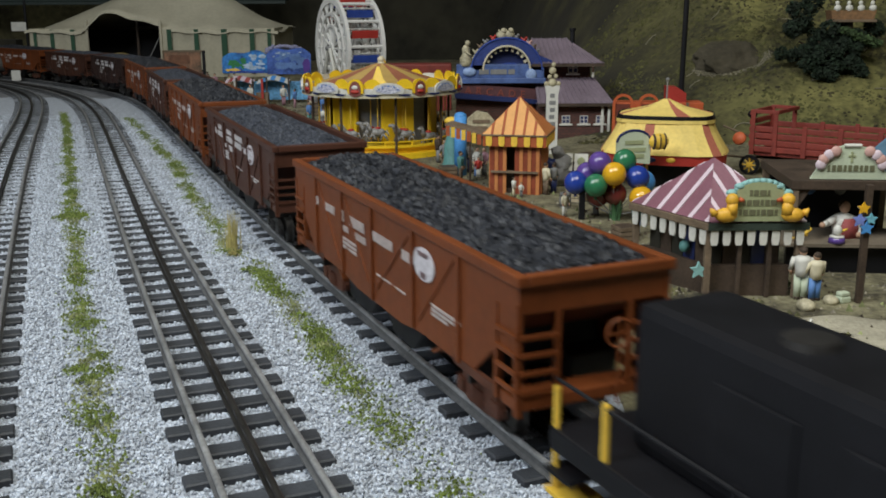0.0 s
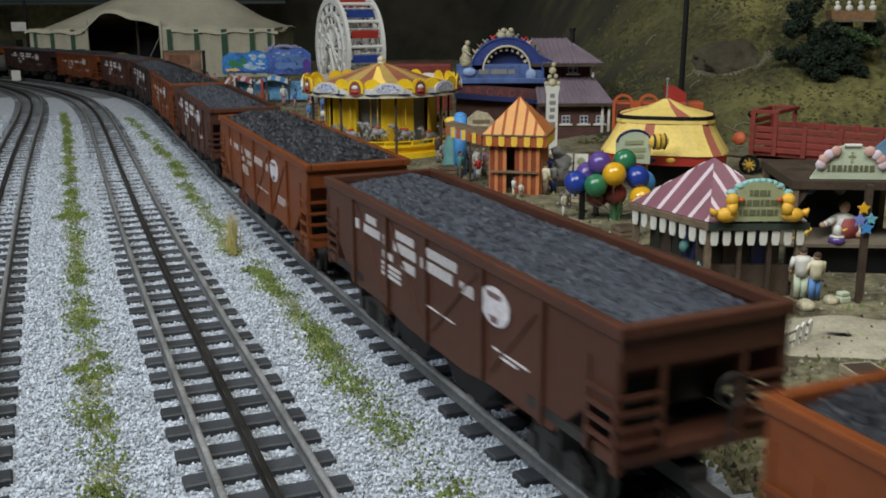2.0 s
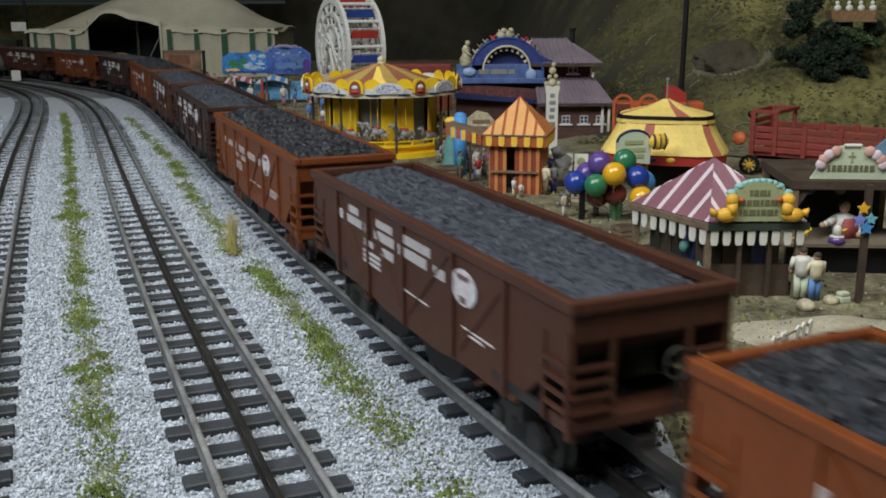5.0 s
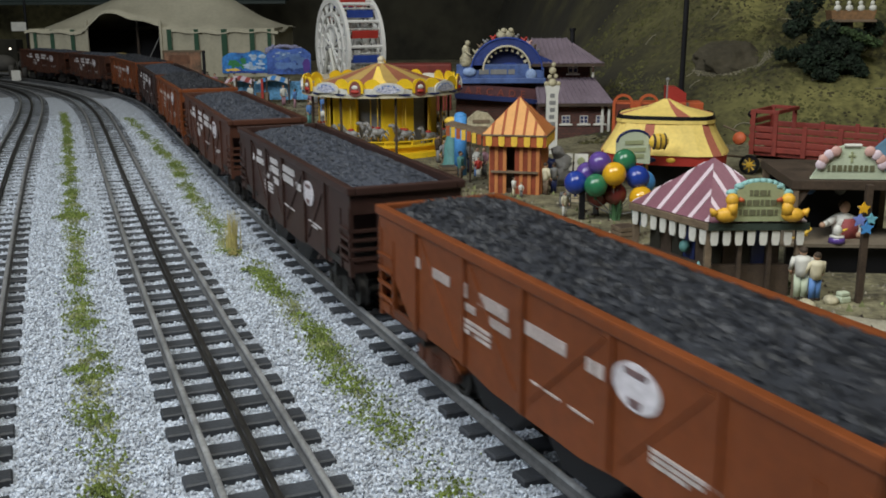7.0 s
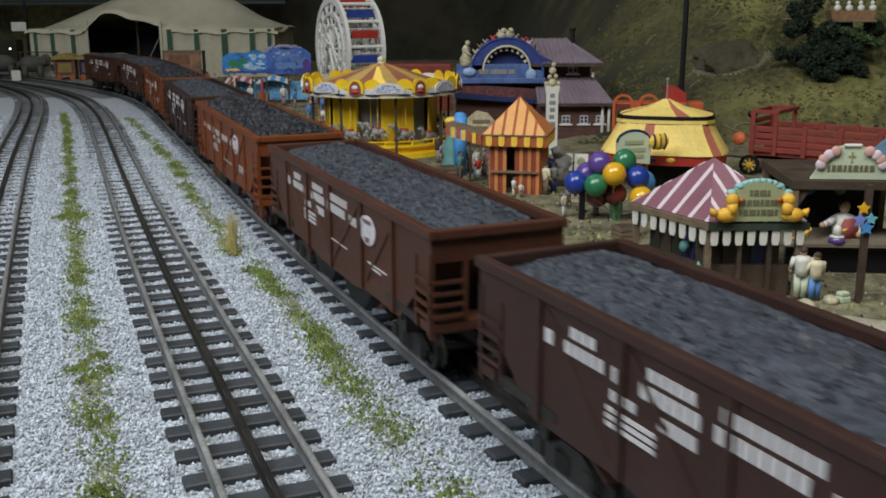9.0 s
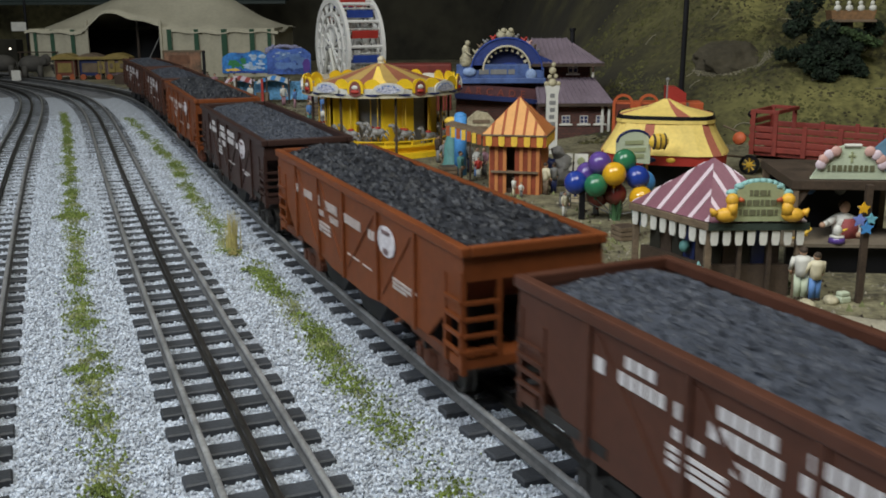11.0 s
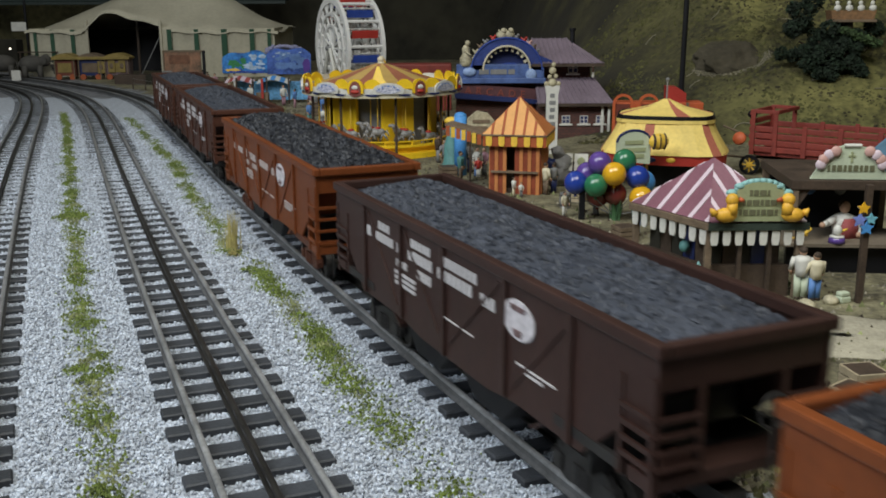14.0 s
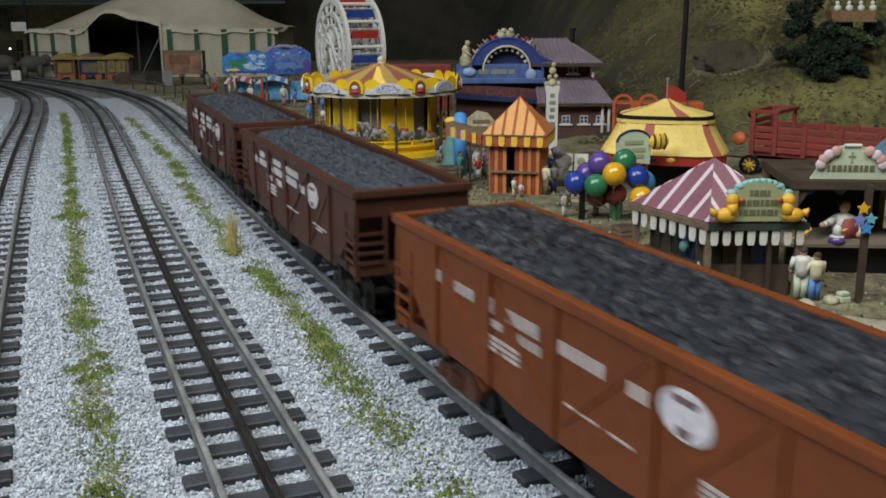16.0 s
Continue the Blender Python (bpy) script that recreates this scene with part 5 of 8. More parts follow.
def arcade():
    t = thing("arcade_building", "blue arched arcade front on a brick hall with mauve roofs", "arcade building", pose(0.0755, 1.25, ZG - 0.004))
    zb = 0.062
    # arch front
    bm = bmesh.new()
    n = 20
    cx, R = 0.004, 0.043
    outer = [(cx + 0.0435 * math.cos(math.pi * i / n), zb + 0.026 + (R - 0.004) * math.sin(math.pi * i / n)) for i in range(n + 1)]
    inner = [(cx + 0.0290 * math.cos(math.pi * i / n), zb + 0.026 + (R - 0.014) * math.sin(math.pi * i / n)) for i in range(n + 1)]
    a = [[bm.verts.new((x, y, z)) for x, z in outer] for y in (-0.012, 0.020)]
    b = [[bm.verts.new((x, y, z)) for x, z in inner] for y in (-0.012, 0.020)]
    for i in range(n):
        bm.faces.new((a[0][i], a[0][i + 1], b[0][i + 1], b[0][i]))
        bm.faces.new((a[0][i + 1], a[0][i], a[1][i], a[1][i + 1]))
        bm.faces.new((b[0][i], b[0][i + 1], b[1][i + 1], b[1][i]))
    part("arch", bm, M_ARCHBLUE, t)
    for ring, rr, mm in ((outer, 0.0011, M_BLUE), (inner, 0.0012, M_CREAM)):
        bm = bmesh.new()
        for p, q in zip(ring, ring[1:]):
            cyl(bm, (p[0], -0.0124, p[1]), (q[0], -0.0124, q[1]), rr, n=6)
        part("arch_trim", bm, mm, t)
    bm = bmesh.new()
    prism(bm, [(cx + 0.0300 * math.cos(math.pi * i / n), zb + 0.026 + (R - 0.013) * math.sin(math.pi * i / n)) for i in range(n + 1)], 0.002, 0.004)
    part("arch_back", bm, M_NAVY, t)
    for i in range(11):
        q = math.pi * (i + 0.5) / 11
        bm = bmesh.new()
        box(bm, -0.0016, -0.010, -0.003, 0.0016, -0.006, 0.003, 0.0004)
        ob = part("arch_light", bm, M_CREAM, t)
        ob.matrix_basis = pose(cx + 0.0265 * math.cos(q), 0.002, zb + 0.026 + (R - 0.017) * math.sin(q), 0, 90 - math.degrees(q), 0)
    for mi, c, r, sx, sz in ((M_SKYBLUE, (-0.020, 0, 0.086), 0.006, 1.6, 0.7), (M_PALE, (-0.010, -0.002, 0.084), 0.004, 0.7, 1.6), (M_BLUE, (0.008, -0.002, 0.092), 0.007, 2.2, 0.6), (M_PALE, (0.030, -0.004, 0.078), 0.0055, 1, 1), (M_NAVY, (0.022, -0.002, 0.084), 0.006, 1, 1.2)):
        bm = bmesh.new()
        ball(bm, c, r, sx, 0.5, sz)
        part("arch_ornament", bm, mi, t, smooth=True)
    # shoulders and ledge
    bm = bmesh.new()
    prism(bm, [(0.034, zb + 0.048), (0.060, zb + 0.037), (0.060, zb + 0.031), (0.038, zb + 0.033)], -0.010, 0.020)
    part("shoulder", bm, M_ARCHBLUE, t)
    bm = bmesh.new()
    box(bm, -0.058, -0.012, zb + 0.016, 0.050, 0.004, zb + 0.033, 0.001)
    box(bm, -0.062, -0.016, zb + 0.010, 0.052, 0.004, zb + 0.0165, 0.001)
    part("facade_ledge", bm, mat("slate_blue_ledge", (0.07, 0.12, 0.30), 0.5, var=0.4, scale=90), t)
    for x0, x1 in ((-0.030, -0.018), (-0.016, 0.004), (0.006, 0.014)):
        bm = bmesh.new()
        box(bm, x0, -0.0126, zb + 0.021, x1, -0.012, zb + 0.027)
        part("sign_bar", bm, M_GREY, t)
    M_SCROLL = mat("pale_blue_scroll", (0.25, 0.35, 0.58), 0.5, var=0.3, scale=200)
    for cc, sx, sz in (((-0.042, -0.013, zb + 0.024), 1.2, 0.8), ((0.034, -0.013, zb + 0.020), 1.0, 1.1)):
        bm = bmesh.new()
        ball(bm, cc, 0.007, sx, 0.45, sz)
        part("scroll_ornament", bm, M_SCROLL, t, smooth=True)
    # name board, seen turning away
    bm = bmesh.new()
    prism(bm, [(-0.058, zb + 0.010), (0.050, zb + 0.002), (0.050, zb - 0.011), (-0.058, zb - 0.001)], -0.012, -0.009)
    nb = part("name_board", bm, mat("maroon_name_board", (0.085, 0.03, 0.035), 0.6, var=0.3, scale=120), t)
    fc = bpy.data.curves.new("letters", "FONT")
    fc.body, fc.size, fc.extrude, fc.space_character = "ARCADE", 0.0130, 0.0004, 1.75
    fc.materials.append(M_LETTERRED)
    lt = new("letters", fc)
    lt.parent = nb
    lt.matrix_basis = pose(-0.048, -0.0125, zb - 0.0025, 90, 4.3, 0)
    bm = bmesh.new()
    prism(bm, [(-0.060, zb - 0.001), (0.052, zb - 0.011), (0.052, zb - 0.016), (-0.060, zb - 0.008)], -0.015, -0.006)
    part("lower_trim", bm, M_NAVY, t)
    # figures along the arch
    rng = random.Random(2)
    for i, q in enumerate((162, 150, 138, 126, 112, 98, 86, 74, 60, 50, 40, 30)):
        a_ = math.radians(q)
        x, z = cx + 0.0435 * math.cos(a_), zb + 0.026 + (R - 0.004) * math.sin(a_)
        big = q in (98, 86)
        bm = bmesh.new()
        r = 0.0058 if big else 0.0030
        ball(bm, (x, -0.004, z + r * 0.6), r, 1.2 if big else 0.9, 0.8, 0.9, 10, 7)
        ball(bm, (x + 0.002, -0.006, z + r * 1.5), r * 0.6, 1, 1, 1, 8, 6)
        cyl(bm, (x, -0.004, z), (x - 0.004, -0.004, z + r * 1.8), 0.0012, 0.0008, 6)
        part("arch_figure", bm, (M_GILT if big or q > 140 else (M_RED, M_SHELL, M_WOODMID, M_GREY)[i % 4]), t, smooth=True)
    bm = bmesh.new()
    lathe(bm, [(0.0, zb + 0.030), (0.0085, zb + 0.031), (0.0075, zb + 0.040), (0.0045, zb + 0.046), (0.0050, zb + 0.052), (0.0030, zb + 0.056), (0.0, zb + 0.057)], 10, (-0.046, -0.006))
    ball(bm, (-0.044, -0.008, zb + 0.0585), 0.0034, 1, 1, 1.1, 8, 6)
    cyl(bm, (-0.048, -0.010, zb + 0.050), (-0.040, -0.014, zb + 0.044), 0.0018, 0.0012, 6)
    part("corner_figure", bm, M_GILT, t, smooth=True)
    # lower storey behind posts
    bm = bmesh.new()
    box(bm, -0.058, -0.004, 0, 0.050, 0.05, zb + 0.010)
    part("front_wall", bm, M_BRICK, t)
    # brick hall behind
    bm = bmesh.new()
    box(bm, 0.048, 0.010, 0, 0.110, 0.10, 0.098)
    part("hall_wall", bm, M_BRICK, t)
    for z0, z1, x0, x1, y0, y1, nm in ((0.096, 0.124, 0.035, 0.124, -0.012, 0.11, "upper_roof"), (0.050, 0.078, 0.040, 0.133, -0.040, 0.012, "porch_roof")):
        bm = bmesh.new()
        if nm == "upper_roof":
            vs = [(x0, y0, z0), (x1, y0, z0), (x1, y1, z0), (x0, y1, z0), (x0 + 0.004, (y0 + y1) / 2, z1), (x1 - 0.040, (y0 + y1) / 2, z1)]
            fs = [(0, 1, 5, 4), (1, 2, 5), (2, 3, 4, 5), (3, 0, 4), (3, 2, 1, 0)]
        else:
            vs = [(x0, y0, z0), (x1, y0, z0), (x1 - 0.018, y1, z1), (x0, y1, z1), (x0, y0, z0 - 0.002), (x1, y0, z0 - 0.002), (x1, y1, z0 - 0.002), (x0, y1, z0 - 0.002), ]
            fs = [(0, 1, 2, 3), (4, 5, 1, 0), (1, 5, 6, 2), (7, 6, 5, 4)]
        v = [bm.verts.new(p) for p in vs]
        for f in fs:
            bm.faces.new([v[i] for i in f])
        rf = part(nm, bm, M_ROOFMAUVE, t)
        nseam = 15
        for i in range(nseam):
            u = (i + 0.5) / nseam
            bm = bmesh.new()
            if nm == "upper_roof":
                p = Vector((x0 + (x1 - x0) * u, y0, z0 + 0.0006))
                xt = min(x0 + 0.004 + (x1 - 0.040 - x0 - 0.004) * u * 1.25, x1 - 0.040) if u < 0.8 else None
                if u < 0.75:
                    q = Vector((p.x - 0.004, (y0 + y1) / 2, z1 + 0.0006))
                    if q.x > x1 - 0.040:
                        q = Vector((x1 - 0.040, (y0 + y1) / 2, z1 + 0.0006))
                else:
                    k = (1 - u) / 0.25
                    q = p.lerp(Vector((x1 - 0.040, (y0 + y1) / 2, z1 + 0.0006)), 0.15 + 0.8 * k)
            else:
                p = Vector((x0 + (x1 - x0) * u, y0, z0 + 0.0006))
                q = Vector((x0 + (x1 - 0.018 - x0) * u, y1, z1 + 0.0006))
            cyl(bm, p, q, 0.0008, n=5)
            part("roof_seam", bm, M_ROOFMAUVE, rf)
        bm = bmesh.new()
        box(bm, x0, y0 - 0.001, z0 - 0.004, x1, y0 + 0.002, z0 - 0.0004)
        part("eave_board", bm, M_WOOD, t)
    bm = bmesh.new()
    cyl(bm, (0.0905, 0.04, 0.105), (0.0905, 0.04, 0.134), 0.0030, n=10)
    cyl(bm, (0.0905, 0.04, 0.134), (0.0905, 0.04, 0.137), 0.0042, n=10)
    part("stove_pipe", bm, M_BLACK, t)
    for x, y, z in ((0.088, 0.008, 0.082),):
        bm = bmesh.new()
        box(bm, x - 0.006, y - 0.001, z, x + 0.006, y + 0.002, z + 0.014, 0.0004)
        w = part("window", bm, M_PALE, t)
        for dx in (-0.003, 0.003):
            for dz in (0.002, 0.0078):
                bm = bmesh.new()
                box(bm, x + dx - 0.0022, y - 0.0016, z + dz, x + dx + 0.0022, y - 0.0010, z + dz + 0.0045)
                part("pane", bm, M_NAVY, w)
        bm = bmesh.new()
        box(bm, x - 0.0085, y - 0.003, z - 0.0015, x + 0.0085, y + 0.001, z, 0.0003)
        part("sill", bm, M_PALE, w)
    for x in (0.112, 0.120, 0.128):
        post(t, x, -0.034 if x > 0.115 else 0.0, 0 if x > 0.115 else 0.078, 0.050 if x > 0.115 else 0.096, 0.0014, M_PALE, "porch_post")
    bm = bmesh.new()
    box(bm, 0.040, -0.030, -0.004, 0.130, -0.026, 0.046)
    part("porch_wall", bm, M_BRICK, t)
    for x in (0.076, 0.098, 0.118):
        bm = bmesh.new()
        box(bm, x - 0.008, -0.0325, 0.022, x + 0.008, -0.0295, 0.024)
        box(bm, x - 0.005, -0.0315, 0.024, x + 0.005, -0.0300, 0.034)
        w = part("porch_window", bm, M_PALE, t)
        for dx in (-0.0024, 0.0024):
            for dz in (0.0250, 0.0295):
                bm = bmesh.new()
                box(bm, x + dx - 0.0018, -0.0319, dz, x + dx + 0.0018, -0.0314, dz + 0.0036)
                part("pane", bm, M_NAVY, w)


arcade()

t = thing("vertical_sign", "narrow white upright sign board with carved crest", "sign", pose(0.121, 1.10, ZG))
bm = bmesh.new()
prism(bm, [(-0.0085, 0.076), (0.0085, 0.076), (0.0065, 0.066), (0.0065, 0.006), (-0.0065, 0.006), (-0.0065, 0.066)], -0.0015, 0.0015)
part("sign_panel", bm, M_PALE, t)
for i in range(7):
    bm = bmesh.new()
    box(bm, -0.0025 - 0.0006 * (i % 2), -0.0019, 0.016 + i * 0.0078, 0.0025 + 0.0006 * (i % 3), -0.0015, 0.0205 + i * 0.0078)
    part("sign_bar", bm, M_GREY, t)
bm = bmesh.new()
for c, r in (((0, 0, 0.079), 0.0048), ((-0.0065, 0, 0.078), 0.0028), ((0.0065, 0, 0.078), 0.0028), ((-0.003, 0, 0.085), 0.0030), ((0.0035, 0, 0.086), 0.0026), ((0, 0, 0.092), 0.0042), ((0.001, 0, 0.0985), 0.0026)):
    ball(bm, c, r, 1, 0.7, 1, 10, 7)
part("crest", bm, mat("weathered_cream_gilt", (0.40, 0.36, 0.24), 0.6, var=0.5, scale=200), t, smooth=True)
post(t, 0, 0.002, 0, 0.01, 0.002, M_PALE, "foot")


# ---------- striped ticket booth ----------
def ticket_booth():
    t = thing("ticket_booth", "orange and russet striped ticket booth with peaked roof", "booth", pose(0.0690, 0.885, ZG, 0, 0, -14))
    stripe_roof(t, [Vector((x, y, 0.053)) for x, y in ((-0.028, -0.028), (0.028, -0.028), (0.028, 0.028), (-0.028, 0.028))], Vector((0, 0, 0.0835)), M_APRICOT, M_RUST, [((k + 0.78) / 6, (k + 1) / 6) for k in range(6)])
    bm = bmesh.new()
    box(bm, -0.0285, -0.0285, 0.0515, 0.0285, 0.0285, 0.053, 0.0004)
    part("eave", bm, M_WOODMID, t)
    for p, q in (((-0.028, -0.028), (0.028, -0.028)), ((-0.028, 0.028), (-0.028, -0.028)), ((0.028, -0.028), (0.028, 0.028))):
        valance(t, p, q, 0.0512, 0.0085, 5, M_GOLD, fill=0.24)
        pv, qv = Vector((*p, 0)), Vector((*q, 0))
        bm = bmesh.new()
        c, d = (pv + qv) / 2, qv - pv
        box(bm, -d.length / 2, 0.0005, 0.0425, d.length / 2, 0.0012, 0.0515)
        ob = part("valance_band", bm, M_RUST, t)
        ob.matrix_basis = pose(c.x, c.y, 0, 0, 0, math.degrees(math.atan2(d.y, d.x)))
    M_STRIPEORANGE = mat("orange_stripe", (0.50, 0.19, 0.06), 0.6, var=0.15)
    M_RUSSET = mat("deep_russet", (0.23, 0.046, 0.018), 0.6)
    n = 12
    for side in range(4):
        for i in range(n):
            if side == 0 and i in (4, 5):
                continue
            x = -0.022 + 0.044 * (i + 0.5) / n
            bm = bmesh.new()
            w = 0.0015 if i % 2 else 0.0022
            box(bm, x - w, -0.0225 - (0.0008 if i % 2 else 0), 0.0, x + w, -0.0205, 0.0515)
            ob = part("slat", bm, M_STRIPEORANGE if i % 2 else M_RUSSET, t)
            ob.matrix_basis = pose(0, 0, 0, 0, 0, 90 * side)
    bm = bmesh.new()
    box(bm, -0.019, -0.019, 0, 0.019, 0.019, 0.004)
    box(bm, -0.012, -0.005, 0.004, 0.012, 0.016, 0.05)
    part("inside", bm, M_WOOD, t)
    bm = bmesh.new()
    box(bm, -0.021, -0.026, 0.019, 0.021, -0.020, 0.0205)
    part("counter", bm, M_WOODMID, t)
    # side canopy reaching to the carousel
    bm = bmesh.new()
    prism(bm, [(-0.062, 0.061), (-0.0285, 0.053), (-0.0285, 0.0515), (-0.062, 0.0595)], -0.028, 0.0)
    part("side_canopy", bm, M_WOODMID, t)
    for i in range(7):
        bm = bmesh.new()
        x = -0.061 + 0.0047 * i
        z = 0.0595 - 0.0080 * i * 0.0047 / 0.0335
        box(bm, x, -0.0285, z - 0.009, x + 0.0036, -0.0277, z)
        part("canopy_tab", bm, M_GOLD if i % 2 else M_RUST, t)


ticket_booth()

bm = bmesh.new()
cyl(bm, (0, 0, 0), (0, 0, 0.058), 0.0062, 0.0062, 14)
ball(bm, (0, 0, 0.058), 0.0062, 1, 1, 0.6)
ob = part("blue_barrel_post", bm, M_SKYBLUE, smooth=True)
ob.matrix_basis = pose(0.0175, 0.965, ZG)
tagged(ob, "blue round-topped post beside the carousel", "post")

t = thing("popcorn_sign", "cream carved sign board on a dark cart", "sign", pose(0.036, 0.925, ZG - 0.006))
bm = bmesh.new()
prism(bm, [(-0.013, 0.052), (0.013, 0.052), (0.014, 0.062), (0.006, 0.071), (-0.004, 0.073), (-0.013, 0.066)], -0.002, 0.002)
part("board", bm, M_GILT, t)
bars(t, -0.010, 0.010, -0.0024, ((0.062, 0.1), (0.056, 0.2)), 0.003, M_WOODMID)
post(t, -0.010, 0, 0, 0.052, 0.001)
post(t, 0.010, 0, 0, 0.052, 0.001)

bm = bmesh.new()
lathe(bm, [(0, 0), (0.012, 0), (0.011, 0.008), (0.009, 0.012), (0.008, 0.030), (0.006, 0.036), (0.007, 0.044), (0.005, 0.050), (0, 0.051)], 16)
ball(bm, (0, 0, 0.052), 0.0075, 1.1, 1.1, 0.55, mi=1)
ob = part("teal_fountain_figure", bm, [M_TEAL, M_GOLD], smooth=True)
ob.matrix_basis = pose(0.0098, 0.975, ZG)
tagged(ob, "weathered teal ornamental figure with yellow top", "ornament")


# ---------- yellow striped circus wagon tent ----------
def circus_stand():
    t = thing("circus_stand", "yellow and red striped canopy stand with a red skirt", "stand", pose(0.208, 0.925, ZG, 0, 0, -15) @ Matrix.Diagonal((1.05, 0.97, 1, 1)))

    def plan(v):
        """From a round plan to an eight-sided one with broad front and back."""
        a = math.atan2(v.co.y, v.co.x)
        g = (abs(math.cos(a)) ** 4 + abs(math.sin(a)) ** 4) ** -0.25
        v.co.x *= g
        v.co.y *= g

    # upper peak
    bm = bmesh.new()
    n = 24
    for k in range(n):
        a0, a1 = 2 * math.pi * k / n, 2 * math.pi * (k + 1) / n
        pr = [(0.0362, 0.0640), (0.015, 0.0705), (0.002, 0.0775)]
        for (r0, z0), (r1, z1) in zip(pr, pr[1:]):
            f = bm.faces.new([bm.verts.new((r * math.cos(a) * 1.12, r * math.sin(a), z)) for r, z, a in ((r0, z0, a0), (r0, z0, a1), (r1, z1, a1), (r1, z1, a0))])
            f.material_index = 1 if k % 6 == 1 else 0
    M_TY = mat("butter_yellow_canvas", (0.80, 0.60, 0.17), 0.7, var=0.12, scale=40)
    M_TR = mat("faded_red_stripe", (0.42, 0.13, 0.08), 0.7, var=0.15)
    for v in bm.verts:
        plan(v)
    part("peak", bm, [M_TY, M_TR], t)
    bm = bmesh.new()
    for z0, z1, g in ((0.0615, 0.0647, 0), (0.058, 0.0612, 0.001)):
        lathe(bm, [(0.036 + g, z0), (0.037 + g, z0), (0.037 + g, z1), (0.036 + g, z1)], n)
    for v in bm.verts:
        plan(v)
        v.co.x *= 1.12
    for f in bm.faces:
        f.material_index = 0 if f.calc_center_median().z > 0.0612 else 1
    part("rim_band", bm, [M_BLACK, M_TY], t)
    bm = bmesh.new()
    for k in range(36):
        a0, a1 = 2 * math.pi * k / 36, 2 * math.pi * (k + 1) / 36
        pr = [(0.0495, 0.031), (0.0445, 0.040), (0.0395, 0.050), (0.036, 0.060)]
        for (r0, z0), (r1, z1) in zip(pr, pr[1:]):
            f = bm.faces.new([bm.verts.new((r * math.cos(a) * 1.12, r * math.sin(a), z)) for r, z, a in ((r0, z0, a0), (r0, z0, a1), (r1, z1, a1), (r1, z1, a0))])
            f.material_index = 1 if k % 6 == 1 else 0
    for v in bm.verts:
        plan(v)
    part("canopy", bm, [M_TY, M_TR], t)
    bm = bmesh.new()
    lathe(bm, [(0.047, 0.022), (0.048, 0.022), (0.0485, 0.032), (0.0475, 0.032)], 32)
    for v in bm.verts:
        plan(v)
        v.co.x *= 1.12
    part("skirt", bm, M_RED, t)
    for k in range(8):
        a = math.radians(-150 + 17 * k)
        bm = bmesh.new()
        ball(bm, (0.0485 * 1.12 * math.cos(a), 0.0485 * math.sin(a), 0.027), 0.0035, 1.2, 0.4, 0.7, 8, 6)
        part("scroll", bm, M_NAVY if k % 2 else M_GOLD, t, smooth=True)
    for k in range(6):
        a = math.radians(60 * k + 15)
        post(t, 0.040 * 1.28 * math.cos(a), 0.040 * math.sin(a), 0, 0.032, 0.0016, M_GOLD, "post")
    bm = bmesh.new()
    lathe(bm, [(0, 0), (0.034, 0), (0.034, 0.020), (0, 0.020)], 20)
    part("counter_drum", bm, M_BLACK, t)
    bm = bmesh.new()
    cyl(bm, (0, 0, 0.074), (0, 0, 0.094), 0.0008, n=6)
    ball(bm, (0, 0, 0.095), 0.0017)
    part("flag_pole", bm, M_GREY, t)
    # front sign with arch top
    s = thing("arched_sign", "cream and green arched sign board", "sign", pose(0.1665, 0.862, ZG, 0, 0, 12))
    bm = bmesh.new()
    arc = [(0.0155 * math.cos(math.pi * i / 10), 0.046 + 0.010 * math.sin(math.pi * i / 10)) for i in range(11)]
    prism(bm, arc + [(-0.0155, 0.030), (0.0155, 0.026)], -0.0016, 0.0016)
    b = part("board", bm, M_MINT, s)
    bars(s, -0.012, 0.012, -0.002, ((0.044, 0.15), (0.0375, 0.05), (0.032, 0.1)), 0.0034, M_SIGNGREEN)
    bm = bmesh.new()
    for i in range(10):
        p, q = arc[i], arc[i + 1]
        cyl(bm, (p[0], -0.001, p[1]), (q[0], -0.001, q[1]), 0.0012, n=6)
    part("arch_trim", bm, M_NAVY, s)
    post(s, -0.012, 0.002, 0, 0.032, 0.001)
    post(s, 0.012, 0.002, 0, 0.030, 0.001)
    bm = bmesh.new()
    ball(bm, (0.022, -0.004, 0.046), 0.008, 1.15, 0.6, 0.9, mi=0)
    for k in (-1, 0, 1):
        ball(bm, (0.022 + k * 0.005, -0.0045, 0.046), 0.0082, 0.16, 0.62, 0.88, mi=1)
    part("striped_ball", bm, [M_GOLD, M_WOOD], s, smooth=True)


circus_stand()


# ---------- balloons ----------
t = thing("balloon_bunch", "bunch of glossy coloured balloons on a pole", "balloons", pose(0.128, 0.752, ZG))
BAL = ((0.1202, 0.0387, M_PURPLE, 0), (0.1399, 0.0399, M_BGREEN, 0.004), (0.1025, 0.0234, M_BBLUE, 0.002), (0.1168, 0.0225, M_BGREEN, -0.006), (0.1303, 0.0316, M_BYELLOW, -0.008), (0.1491, 0.0281, M_BBLUE, -0.003), (0.1331, 0.0145, M_BRED, 0.002), (0.1514, 0.0131, M_BYELLOW, -0.008), (0.1125, 0.0290, M_PURPLE, 0.010), (0.1205, 0.0120, M_BRED, 0.008), (0.1560, 0.0225, M_SKYBLUE, 0.008))
